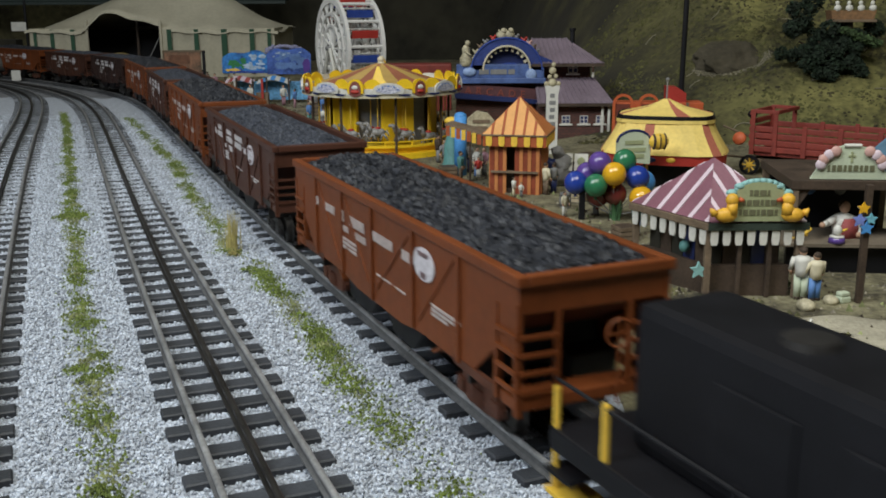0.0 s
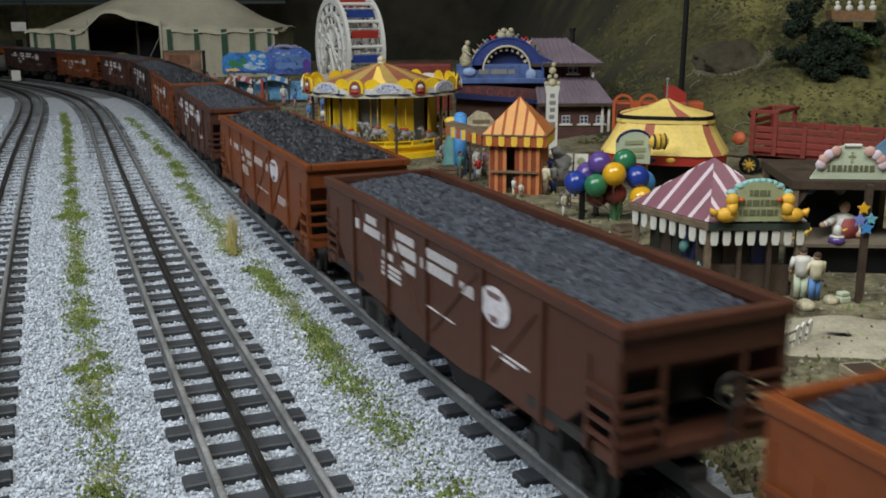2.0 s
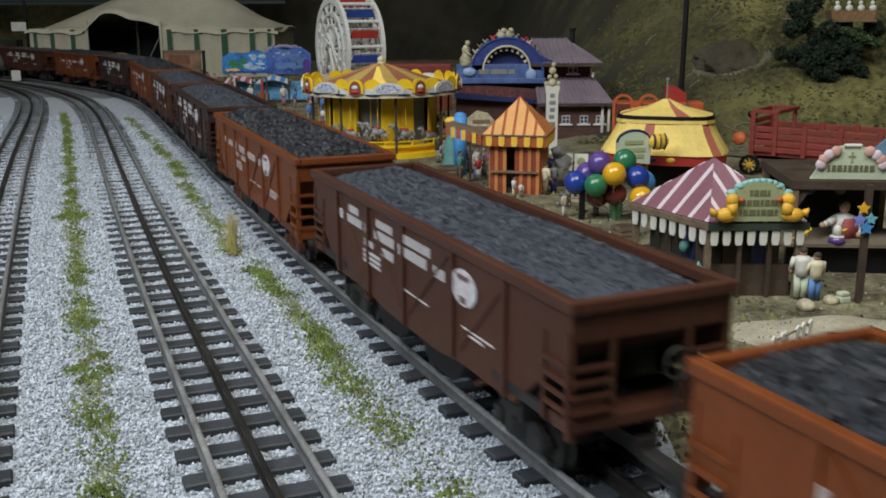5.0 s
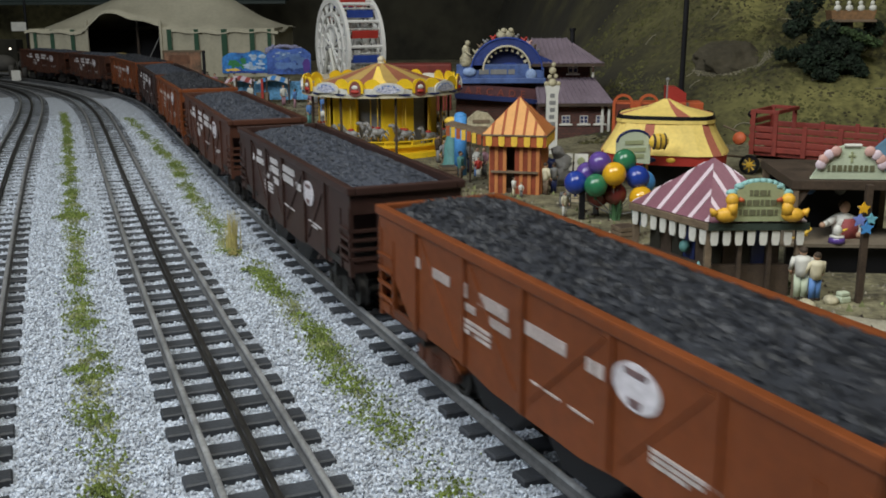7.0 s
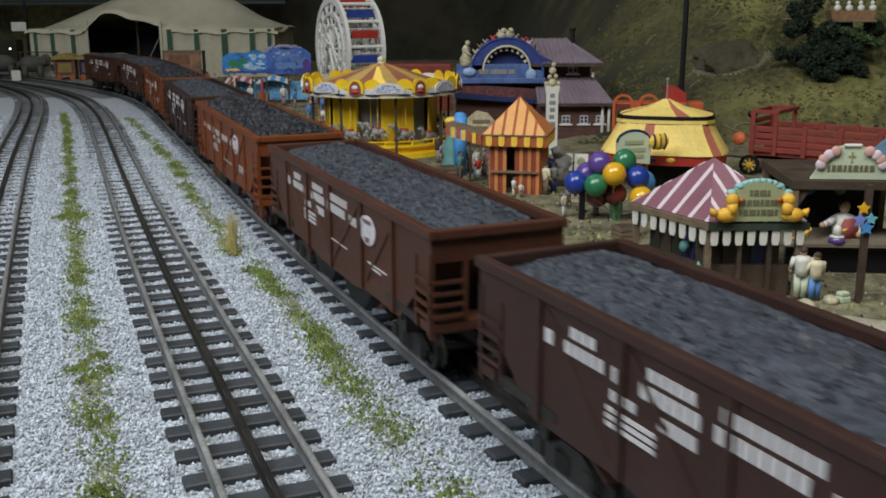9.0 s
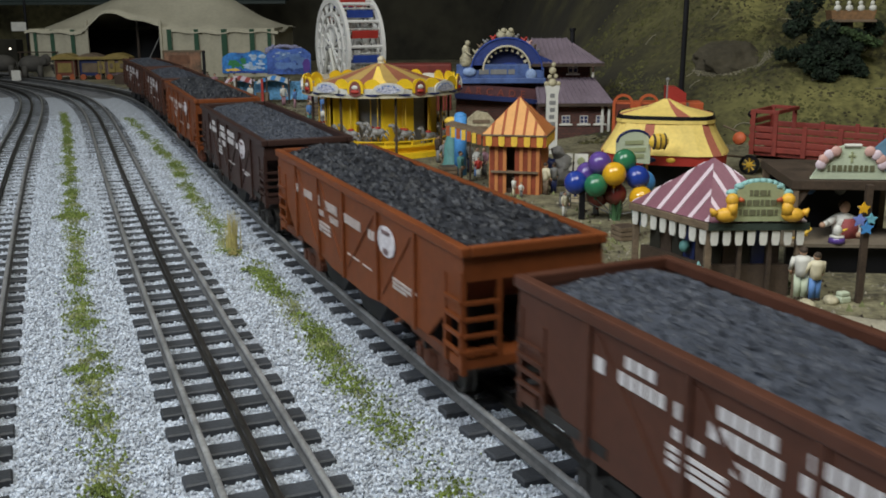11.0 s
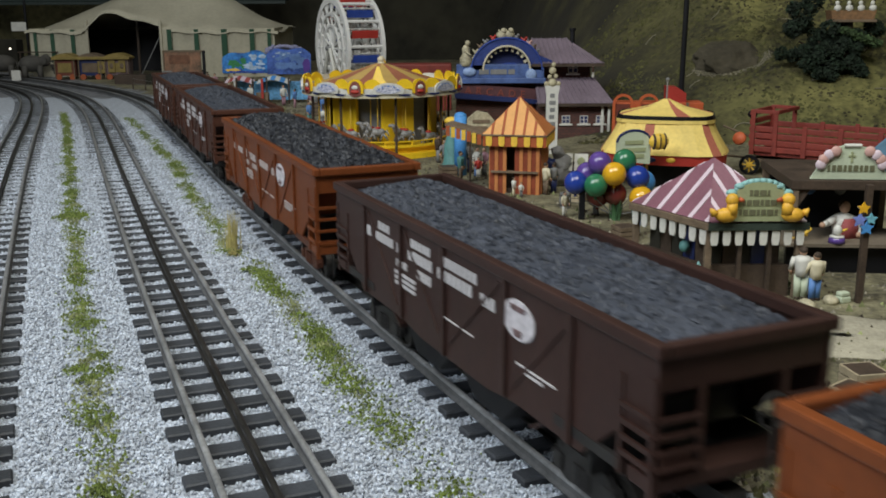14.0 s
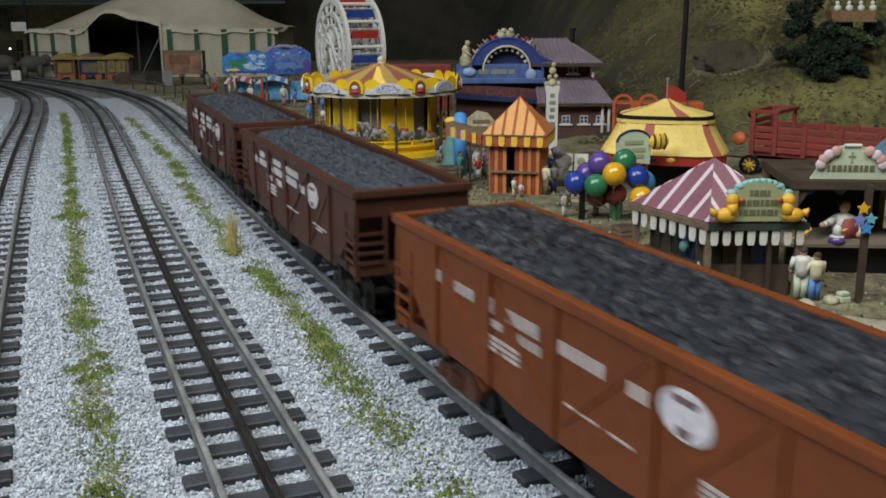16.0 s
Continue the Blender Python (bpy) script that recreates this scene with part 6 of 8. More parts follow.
for x, z, m, dy in BAL:
    bm = bmesh.new()
    ball(bm, (x - 0.128, dy, z - ZG), 0.0091, 1, 1, 1.0, 20, 14)
    cyl(bm, (x - 0.128, dy, z - ZG - 0.0085), (x - 0.128, dy, z - ZG - 0.0108), 0.0006, 0.0014, 8)
    b = part("balloon", bm, m, t, smooth=True)
    bm = bmesh.new()
    cyl(bm, (x - 0.128, dy, z - ZG - 0.010), (0.004, 0, 0.004), 0.0003, n=5)
    part("string", bm, M_GREY, b)
bm = bmesh.new()
rng = random.Random(13)
for _ in range(46):
    a, r = rng.uniform(0, 6.28), 0.0042 * rng.random() ** 0.5
    x, y = 0.006 + r * math.cos(a), r * math.sin(a)
    cyl(bm, (x, y, 0), (x + rng.gauss(0, 0.0014), y + rng.gauss(0, 0.0014), rng.uniform(0.011, 0.019)), 0.0006, 0.0003, 5)
part("holder", bm, mat("green_strips", (0.045, 0.11, 0.045), 0.6, island=0.5), t, "sheaf of green strips")
bm = bmesh.new()
box(bm, -0.0022, -0.0022, 0, 0.0022, 0.0022, 0.028, 0.0004)
ob = tagged(part("fence_post", bm, M_BLACK), "short black post beside the balloons", "post", "fence posts")
ob.matrix_basis = pose(0.1075, 0.752, ZG)


# ---------- duck game booth ----------
def duck_booth():
    t = thing("duck_booth", "pink striped game booth with yellow ducks and a green sign", "booth", pose(0.1610, 0.5825, ZG, 0, 0, 0))
    # nearest corner (-.0125,-.042); the sides run right and back to the left
    c0 = Vector((-0.0125, -0.0425))
    c1 = Vector((0.0425, -0.0420))
    c3 = Vector((-0.0445, 0.0180))
    c2 = c1 + (c3 - c0)
    ze = 0.0445
    ap = Vector(((c0 + c2) / 2 + Vector((-0.0025, 0.0))).to_tuple() + (0.0765,))
    stripe_roof(t, [Vector((*c, ze)) for c in (c0, c1, c2, c3)], ap, M_PINK, M_LILAC, [((k + 0.74) / 5, (k + 0.97) / 5) for k in range(5)])
    # eave boards
    for p, q in ((c0, c1), (c3, c0), (c1, c2), (c2, c3)):
        d = q - p
        bm = bmesh.new()
        box(bm, -0.001, -0.0014, ze - 0.0045, d.length + 0.001, 0.0014, ze - 0.0004, 0.0004)
        ob = part("eave_board", bm, M_WOODMID if p is c3 else mat("dark_green_board", (0.03, 0.045, 0.035), 0.6), t)
        ob.matrix_basis = pose(p.x, p.y, 0, 0, 0, math.degrees(math.atan2(d.y, d.x)))
    valance(t, c0, c1, ze - 0.0047, 0.0085, 8, M_PALE, fill=0.31)
    valance(t, c3, c0, ze - 0.0047, 0.0085, 8, M_PALE, fill=0.31)
    for c in (c0, c1, c2, c3):
        v = c * 0.93
        post(t, v.x, v.y, 0, ze - 0.004, 0.0019, M_WOODMID)
    for u in (0.35, 0.68):
        v = (c0.lerp(c1, u)) * 0.93
        post(t, v.x, v.y, 0, ze - 0.004, 0.0012, M_WOOD)
    # counter and dark inside
    bm = bmesh.new()
    pts = [c * 0.86 for c in (c0, c1, c2, c3)]
    lo, hi = [bm.verts.new((p.x, p.y, 0)) for p in pts], [bm.verts.new((p.x, p.y, 0.018)) for p in pts]
    for i in range(4):
        bm.faces.new((lo[i], lo[(i + 1) % 4], hi[(i + 1) % 4], hi[i]))
    bm.faces.new(hi)
    part("counter", bm, M_WOOD, t)
    # Dark boards: the mottled doors, also added to keep the inside in shade.
    inner = [c * 0.74 for c in (c0, c1, c2, c3)]
    for p, q in zip(inner, inner[1:] + inner[:1]):
        d = q - p
        for k in range(5):
            bm = bmesh.new()
            box(bm, d.length * k / 5 + 0.0003, -0.0006, 0.018, d.length * (k + 1) / 5 - 0.0003, 0.0006, ze - 0.005)
            ob = part("inner_board", bm, (M_WALLDARK, M_WOOD, M_WALLDARK, M_NAVY, M_WOOD)[k], t)
            ob.matrix_basis = pose(p.x, p.y, 0, 0, 0, math.degrees(math.atan2(d.y, d.x)))
    bm = bmesh.new()
    pts = [c * 0.7 for c in (c3, c2)]
    box(bm, min(p.x for p in pts), 0.012, 0.018, max(p.x for p in pts), 0.015, ze)
    part("back_wall", bm, M_NAVY, t)
    # sign board with ducks, above the front eave
    sx0, sx1 = -0.0005, 0.0290
    bm = bmesh.new()
    arc = [(0.0142 + 0.0138 * math.cos(math.pi * i / 12), 0.0590 + 0.0085 * math.sin(math.pi * i / 12) ** 0.8) for i in range(13)]
    prism(bm, arc + [(sx0 - 0.001, 0.0455), (sx1 + 0.001, 0.0455)], -0.0445, -0.0415)
    sg = part("sign_board", bm, M_SIGNGREEN, t)
    for z, a, b in ((0.0600, 0.30, 0.68), (0.0545, 0.18, 0.82), (0.0490, 0.12, 0.88)):
        k = 0
        x = sx0 + (sx1 - sx0) * a
        while x < sx0 + (sx1 - sx0) * b - 0.001:
            w = 0.0016 + 0.0009 * ((k * 7) % 3)
            bm = bmesh.new()
            box(bm, x, -0.0449, z, min(x + w, sx0 + (sx1 - sx0) * b), -0.0445, z + 0.0032)
            part("sign_bar", bm, M_SIGNINK, sg)
            x += w + 0.0008
            k += 1
    bm = bmesh.new()
    for i in range(12):
        p, q = arc[i], arc[i + 1]
        cyl(bm, (p[0], -0.043, p[1] + 0.0006), (q[0], -0.043, q[1] + 0.0006), 0.0015, n=8)
    for x, z, sx in ((-0.001, 0.0615, 1.6), (0.003, 0.0650, 1.4), (0.0295, 0.0615, 1.6), (0.025, 0.0650, 1.4)):
        ball(bm, (x, -0.043, z), 0.0022, sx, 1, 0.9, 8, 6)
    part("sign_wave_trim", bm, M_SIGNTEAL, sg, smooth=True)
    for x, f in ((-0.0045, 1), (0.0325, -1)):
        bm = bmesh.new()
        ball(bm, (x, -0.046, 0.0495), 0.0052, 1.25, 0.7, 0.78, 12, 8)
        ball(bm, (x + f * 0.0030, -0.046, 0.0580), 0.0037, 1, 0.9, 1, 10, 8)
        cyl(bm, (x + f * 0.0028, -0.046, 0.050), (x + f * 0.0035, -0.046, 0.057), 0.0036, 0.0028, 10)
        cyl(bm, (x - f * 0.006, -0.046, 0.050), (x - f * 0.0088, -0.046, 0.0530), 0.0028, 0.0006, 8)
        cyl(bm, (x + f * 0.0068, -0.0465, 0.0582), (x + f * 0.0095, -0.0465, 0.0576), 0.0016, 0.0008, 8, 1)
        part("duck", bm, [mat("duck_golden_yellow", (0.74, 0.41, 0.04), 0.5, var=0.2, scale=200), M_ORANGERED], t, smooth=True)
    # prizes hanging inside
    rng = random.Random(9)
    for i in range(9):
        bm = bmesh.new()
        ball(bm, (-0.02 + 0.006 * i, -0.020 + 0.004 * math.sin(i), 0.022 + rng.uniform(0, 0.008)), 0.0032, 1, 1, 1.2, 8, 6)
        part("prize", bm, (M_TEAL, M_DULLPINK, M_SKYBLUE, M_GREY)[i % 4], t, smooth=True)
    bm = bmesh.new()
    star = [((0.0052 if i % 2 == 0 else 0.0024) * math.sin(math.pi * i / 5), (0.0052 if i % 2 == 0 else 0.0024) * math.cos(math.pi * i / 5)) for i in range(10)]
    prism(bm, star, -0.0008, 0.0008)
    ob = part("star", bm, M_SIGNTEAL, t)
    ob.matrix_basis = pose(-0.0165, -0.0405, 0.0165, 0, 0, 10)


duck_booth()
# ---------- hoop game booth with vendor ----------
def sweet_booth():
    t = thing("game_booth", "dark wooden game booth under a shell-edged mint sign", "booth", pose(0.252, 0.625, ZG, 0, 0, -5))
    ze = 0.058
    bm = bmesh.new()
    box(bm, -0.036, -0.030, ze - 0.006, 0.05, 0.055, ze, 0.0006)
    part("roof_slab", bm, M_WOOD, t)
    for x, y in ((-0.033, -0.027), (0.046, -0.027), (-0.033, 0.05), (0.046, 0.05)):
        post(t, x, y, 0, ze - 0.006, 0.0022, M_WOODMID)
    bm = bmesh.new()
    prism(bm, [(-0.031, ze - 0.006), (-0.024, ze - 0.006), (-0.031, ze - 0.018)], -0.028, -0.026)
    part("bracket", bm, M_WOOD, t)
    bm = bmesh.new()
    box(bm, -0.036, -0.030, 0.0, 0.05, -0.026, 0.017)
    part("front_panel", bm, M_BLACK, t)
    bm = bmesh.new()
    prism(bm, [(-0.042, 0.0175), (0.05, 0.0175), (0.05, 0.0195), (-0.042, 0.0195)], -0.036, 0.012)
    part("counter", bm, mat("grey_brown_counter", (0.16, 0.13, 0.095), 0.7, var=0.2, scale=60), t)
    bm = bmesh.new()
    box(bm, -0.033, 0.048, 0.0, 0.046, 0.051, ze - 0.006)
    part("back_wall", bm, M_BLACK, t)
    for i in range(6):
        bm = bmesh.new()
        ball(bm, (-0.024 + 0.010 * i, 0.044, 0.040 + 0.004 * (i % 2)), 0.0042, 1, 0.8, 1.1, 8, 6)
        part("prize", bm, (M_NAVY, M_GREY, M_DENIM)[i % 3], t, smooth=True)
    # mint sign with shell edge and tent-blue corner
    bm = bmesh.new()
    arc = [(-0.001 + 0.0190 * math.cos(math.pi * i / 12), ze + 0.008 + 0.0135 * math.sin(math.pi * i / 12)) for i in range(13)]
    prism(bm, arc + [(-0.0245, ze + 0.0005), (0.0230, ze + 0.0005)], -0.028, -0.025)
    sg = part("sign_board", bm, M_MINT, t)
    for i in range(11):
        if 4 <= i <= 6:
            continue
        a = math.pi * (i + 0.5) / 11
        bm = bmesh.new()
        ball(bm, (-0.001 + 0.0185 * math.cos(a), -0.029, ze + 0.008 + 0.0115 * math.sin(a)), 0.0034, 1, 0.45, 1, 12, 8)
        part("shell", bm, M_SHELL if i % 2 else M_LILAC, sg, smooth=True)
    bm = bmesh.new()
    cyl(bm, (-0.006, -0.028, ze + 0.0212), (0.004, -0.028, ze + 0.0212), 0.0012, n=8)
    part("sign_cap", bm, M_PALE, sg)
    x = -0.0150
    for k in range(9):
        w = 0.0015 + 0.0006 * (k % 3)
        bm = bmesh.new()
        box(bm, x, -0.0286, ze + 0.0055, x + w, -0.0280, ze + 0.0092)
        part("sign_bar", bm, M_SIGNINK, sg)
        x += w + 0.0011
    bm = bmesh.new()
    box(bm, -0.0018, -0.0286, ze + 0.0110, -0.0006, -0.0280, ze + 0.0175)
    box(bm, -0.0032, -0.0286, ze + 0.0143, 0.0008, -0.0280, ze + 0.0153)
    part("sign_bar", bm, M_SIGNGREEN, sg)
    bm = bmesh.new()
    prism(bm, [(0.018, ze), (0.060, ze), (0.046, ze + 0.026)], -0.012, 0.03)
    part("blue_gable", bm, mat("dull_blue_canvas", (0.10, 0.20, 0.29), 0.7, var=0.2), t)


sweet_booth()
bm = bmesh.new()
lathe(bm, [(0.0, 0.0), (0.0062, 0.0), (0.0066, 0.012), (0.0060, 0.020), (0.0074, 0.029), (0.0060, 0.0325), (0.0022, 0.034), (0, 0.0345)], 12)
ball(bm, (0, -0.0004, 0.0378), 0.0036, 0.9, 1, 1.1, 10, 8, 2)
ball(bm, (0, 0.0010, 0.0392), 0.0036, 0.98, 1, 0.85, 10, 8, 3)
for pts, rad in (([(-0.006, 0, 0.0305), (-0.013, -0.004, 0.0285), (-0.0185, -0.008, 0.0285)], (0.0026, 0.0022, 0.0016)), ([(0.006, 0, 0.0305), (0.0095, -0.003, 0.0245), (0.0060, -0.0085, 0.0215)], (0.0026, 0.0023, 0.0016))):
    cyl(bm, pts[0], pts[1], rad[0], rad[1], 8, 0)
    cyl(bm, pts[1], pts[2], rad[1], rad[2], 8, 0)
    ball(bm, pts[2], 0.0019, 1, 1, 1, 8, 6, 2)
prism(bm, [(-0.0035, 0.0315), (0.0035, 0.0315), (0.0058, 0.026), (0.0062, 0.0175), (-0.0062, 0.0175), (-0.0058, 0.026)], -0.0082, -0.0066, mi=1)
ob = tagged(part("figurine", bm, [M_PALE, mat("dull_red_apron", (0.30, 0.06, 0.06), 0.7), M_SKIN, M_WOOD], smooth=True), "vendor figurine in white shirt and red apron", "figurine", "fairground figurines")
ob.matrix_basis = pose(0.2530, 0.612, ZG + 0.0005, 0, 0, 8)
bm = bmesh.new()
cyl(bm, (0, 0, 0), (0, 0, 0.0035), 0.0052, 0.0045, 14)
cyl(bm, (0, 0, 0.0035), (0, 0, 0.0045), 0.0045, 0.0042, 14, 1)
ball(bm, (0, 0, 0.0078), 0.0028, 1, 1, 1.2, 10, 7, 1)
cyl(bm, (0.002, 0, 0.007), (0.006, 0, 0.0085), 0.001, 0.0006, 6, 2)
ob = tagged(part("cake_stand", bm, [M_PURPLE, M_PALE, M_GOLD], smooth=True), "small purple dish with a white prize on the counter", "prize")
ob.matrix_basis = pose(0.2425, 0.594, ZG + 0.0196)
bm = bmesh.new()
cyl(bm, (0, 0, 0), (0.010, 0, 0.002), 0.0016, 0.001, 8)
cyl(bm, (0.004, 0, 0.001), (0.001, 0, 0.006), 0.0014, 0.001, 8)
cyl(bm, (0.008, 0, 0.002), (0.012, 0, 0.006), 0.0014, 0.001, 8)
ob = tagged(part("wooden_toy", bm, M_GOLD, smooth=True), "small yellow wooden toy on the counter", "toy")
ob.matrix_basis = pose(0.2165, 0.6, ZG + 0.0215)

# post with stars before the booth
t = thing("lamp_post", "dark wooden post hung with coloured stars", "post", pose(0.2325, 0.532, ZG))
bm = bmesh.new()
box(bm, -0.0018, -0.0018, 0, 0.0018, 0.0018, 0.067, 0.0004)
part("pole", bm, M_WOOD, t)
for x, z, m, r in ((-0.0035, 0.0545, M_BYELLOW, 0.0036), (-0.005, 0.0480, mat("soft_periwinkle", (0.18, 0.24, 0.58), 0.5), 0.0041), (-0.001, 0.0435, M_SKYBLUE, 0.0041), (0.001, 0.0485, mat("pale_aqua", (0.16, 0.42, 0.52), 0.5), 0.0035)):
    bm = bmesh.new()
    prism(bm, [(x + (r if i % 2 == 0 else r * 0.5) * math.sin(math.pi * i / 5), z + (r if i % 2 == 0 else r * 0.5) * math.cos(math.pi * i / 5)) for i in range(10)], -0.0042, -0.0026)
    part("star", bm, m, t)

# the couple and other figures
for x, y, h, rz, shirt, legs, text in ((0.2025, 0.540, 0.0300, 166, M_PALE, M_MINT, "figurine in white shirt seen from behind"), (0.2095, 0.5375, 0.0275, 192, M_CREAM, M_DENIM, "figurine in cream top and blue jeans seen from behind")):
    figurine(x, y, h, rz, shirt, legs, ZG, text).matrix_basis = pose(x, y, ZG, 0, 0, rz) @ Matrix.Diagonal((h * 1.22, h * 1.15, h, 1))
figurine(0.0335, 0.952, 0.029, 20, M_PALE, M_DENIM, ZG)
figurine(0.0405, 0.957, 0.028, -30, M_DULLPINK, M_GREY, ZG)
figurine(0.0270, 0.985, 0.030, 60, M_GREY, M_NAVY, ZG)
figurine(0.0345, 0.948, 0.020, 0, M_RED, M_PALE, ZG)
rng = random.Random(21)
SHIRTS = [M_PALE, M_GREY, M_RED, M_CREAM, M_TEAL, M_WOODMID, M_DENIM, M_DULLPINK]
for x, y in ((-0.49, 2.10), (-0.46, 2.03), (-0.43, 2.08), (-0.505, 2.16), (-0.42, 1.98), (-0.385, 1.93), (-0.36, 1.86), (-0.33, 1.72), (-0.27, 1.70), (-0.245, 1.66), (-0.215, 1.63), (-0.20, 1.58), (-0.18, 1.50), (-0.19, 1.42), (-0.165, 1.38), (-0.155, 1.30), (-0.54, 2.26), (-0.58, 2.24)):
    figurine(x, y, rng.uniform(0.030, 0.036), rng.uniform(0, 360), SHIRTS[rng.randrange(8)], SHIRTS[rng.randrange(8)], ZG + 0.7 * fall(y))

# statue and picture boards by the brick hall
bm = bmesh.new()
for c, r, mi in (((0, 0, 0.009), 0.0105, 0), ((0.002, 0, 0.020), 0.0085, 0), ((-0.002, -0.001, 0.030), 0.0062, 0), ((-0.0095, -0.003, 0.021), 0.0060, 1), ((0.008, -0.004, 0.006), 0.0055, 0)):
    g = bmesh.ops.create_icosphere(bm, subdivisions=3, radius=r, matrix=Matrix.Translation(c))
    for v in g["verts"]:
        d = v.co - Vector(c)
        v.co = Vector(c) + d * (1 + 0.45 * noise.noise(v.co * 170) + 0.25 * noise.noise(v.co * 420))
        v.co.z = max(0.0, v.co.z)
    for f in {f for v in g["verts"] for f in v.link_faces}:
        f.material_index = mi
ob = tagged(part("seated_statue", bm, [M_GREY, M_NAVY], smooth=True), "grey seated figure ornament with a blue bundle", "ornament")
ob.matrix_basis = pose(0.1075, 0.905, ZG)
t = thing("picture_stand", "white picture boards on a small stand", "easel", pose(0.119, 0.90, ZG, 0, 0, -12))
for x, m in ((-0.0065, M_PALE), (0.0075, M_PALE)):
    bm = bmesh.new()
    box(bm, x - 0.0062, -0.001, 0.014, x + 0.0062, 0.001, 0.030, 0.0003, pose(0, 0, 0, -12, 0, 0))
    b = part("board", bm, m, t)
    bm = bmesh.new()
    ball(bm, (x, 0.0030, 0.0225), 0.0036, 1, 0.2, 1.2, 8, 6)
    part("picture", bm, M_SIGNGREEN, b)
post(t, 0, 0.006, 0, 0.022, 0.001)

# fence posts with wires along the fairground's edge
FP = bmesh.new()
box(FP, -0.0013, -0.0013, 0, 0.0013, 0.0013, 0.026, 0.0003)
fp = tagged(part("fence_post", FP, M_WOOD), "short weathered fence post beside the track", "post", "fence posts")
prev = None
for i, s in enumerate(np.arange(0.0, 1.75, 0.075)):
    x, y, h = place(TRAIN, s, 0.062 + 0.002 * math.sin(i * 2.1))
    z = ZG + 0.7 * fall(y) - 0.0005
    o = fp if i == 0 else new("fence_post", fp.data)
    tagged(o, "short weathered fence post beside the track", "post", "fence posts")
    o.matrix_basis = pose(x, y, z)
    if prev:
        w = bmesh.new()
        for dz in (0.011, 0.021):
            cyl(w, (prev[0], prev[1], prev[2] + dz), (x, y, z + dz), 0.00035, n=5)
        tagged(part("fence_wire", w, M_GREY), "thin grey fence wires between posts", "wire", "fence wires")
    prev = (x, y, z)

# ---------- red stake wagon ----------
def stake_wagon():
    t = thing("stake_wagon", "faded red wooden stake-sided wagon with spoked wheels", "wagon", pose(0.3135, 0.980, ZG, 0, 0, -38))
    x0, x1 = 0.0, 0.17
    bm = bmesh.new()
    box(bm, x0, -0.020, 0.019, x1, 0.030, 0.0235, 0.0006)
    part("bed", bm, M_WAGONRED, t)
    for y in (-0.021, 0.031):
        for z in (0.0255, 0.032, 0.0385, 0.045):
            bm = bmesh.new()
            box(bm, x0 + 0.004, y - 0.0018, z - 0.0027, x1, y + 0.0018, z + 0.0027, 0.0008)
            part("side_rail", bm, M_WAGONRED, t)
        for x in (0.002, 0.024, 0.052, 0.085, 0.12, 0.155):
            bm = bmesh.new()
            box(bm, x - 0.0022, y - 0.0032, 0.020, x + 0.0022, y - 0.0018, 0.050 if x > 0.03 else 0.063, 0.0004)
            part("stake", bm, M_WAGONRED, t)
    for z in (0.028, 0.035, 0.042, 0.049, 0.058):
        bm = bmesh.new()
        box(bm, x0 - 0.002, -0.022, z, x0 + 0.001, 0.032, z + 0.0045, 0.0004)
        part("end_board", bm, M_WAGONRED, t)
    bm = bmesh.new()
    box(bm, x0, -0.0245, 0.0600, 0.027, -0.0205, 0.0635, 0.0005)
    box(bm, x0, 0.0295, 0.0600, 0.027, 0.0335, 0.0635, 0.0005)
    box(bm, 0.0235, -0.0204, 0.0600, 0.0270, 0.0294, 0.0635, 0.0005)
    part("top_frame", bm, M_WAGONRED, t)
    bm = bmesh.new()
    ball(bm, (-0.002, -0.016, 0.058), 0.004, 1.2, 1, 1, 10, 7)
    part("dark_roll", bm, M_BLACK, t, smooth=True)
    for x, y, r in ((0.002, -0.026, 0.0098), (0.045, -0.026, 0.0098), (0.002, 0.036, 0.0098), (0.12, -0.026, 0.0098), (0.12, 0.036, 0.0098)):
        bm = bmesh.new()
        lathe(bm, [(r * 0.72, -0.0015), (r, -0.0015), (r, 0.0015), (r * 0.72, 0.0015), (r * 0.72, -0.0015)], 22)
        bmesh.ops.transform(bm, matrix=pose(x, y, r, 90, 0, 0), verts=bm.verts)
        w = part("wheel", bm, M_BLACK, t)
        bm = bmesh.new()
        for k in range(8):
            a = math.pi * k / 4
            cyl(bm, (0, 0, 0), (r * 0.74 * math.cos(a), r * 0.74 * math.sin(a), 0), 0.0008, n=5)
        cyl(bm, (0, 0, -0.0022), (0, 0, 0.0022), 0.0026, n=10)
        bmesh.ops.transform(bm, matrix=pose(x, y, r, 90, 0, 0), verts=bm.verts)
        part("spokes", bm, M_GOLD, w)
    bm = bmesh.new()
    cyl(bm, (0.0, 0.004, 0.0120), (-0.045, -0.02, 0.0165), 0.0012, n=6)
    cyl(bm, (0.0, 0.004, 0.030), (-0.030, -0.018, 0.045), 0.0010, n=6)
    box(bm, -0.004, -0.02, 0.012, 0.14, 0.03, 0.0155)
    part("shaft", bm, M_WOODMID, t)
    bm = bmesh.new()
    lathe(bm, [(0, -0.002), (0.0058, -0.002), (0.0066, 0), (0.0058, 0.002), (0, 0.002)], 16)
    bmesh.ops.transform(bm, matrix=pose(-0.012, -0.020, 0.034, 70, 20, 0), verts=bm.verts)
    part("shield", bm, M_ORANGERED, t, smooth=True)


stake_wagon()


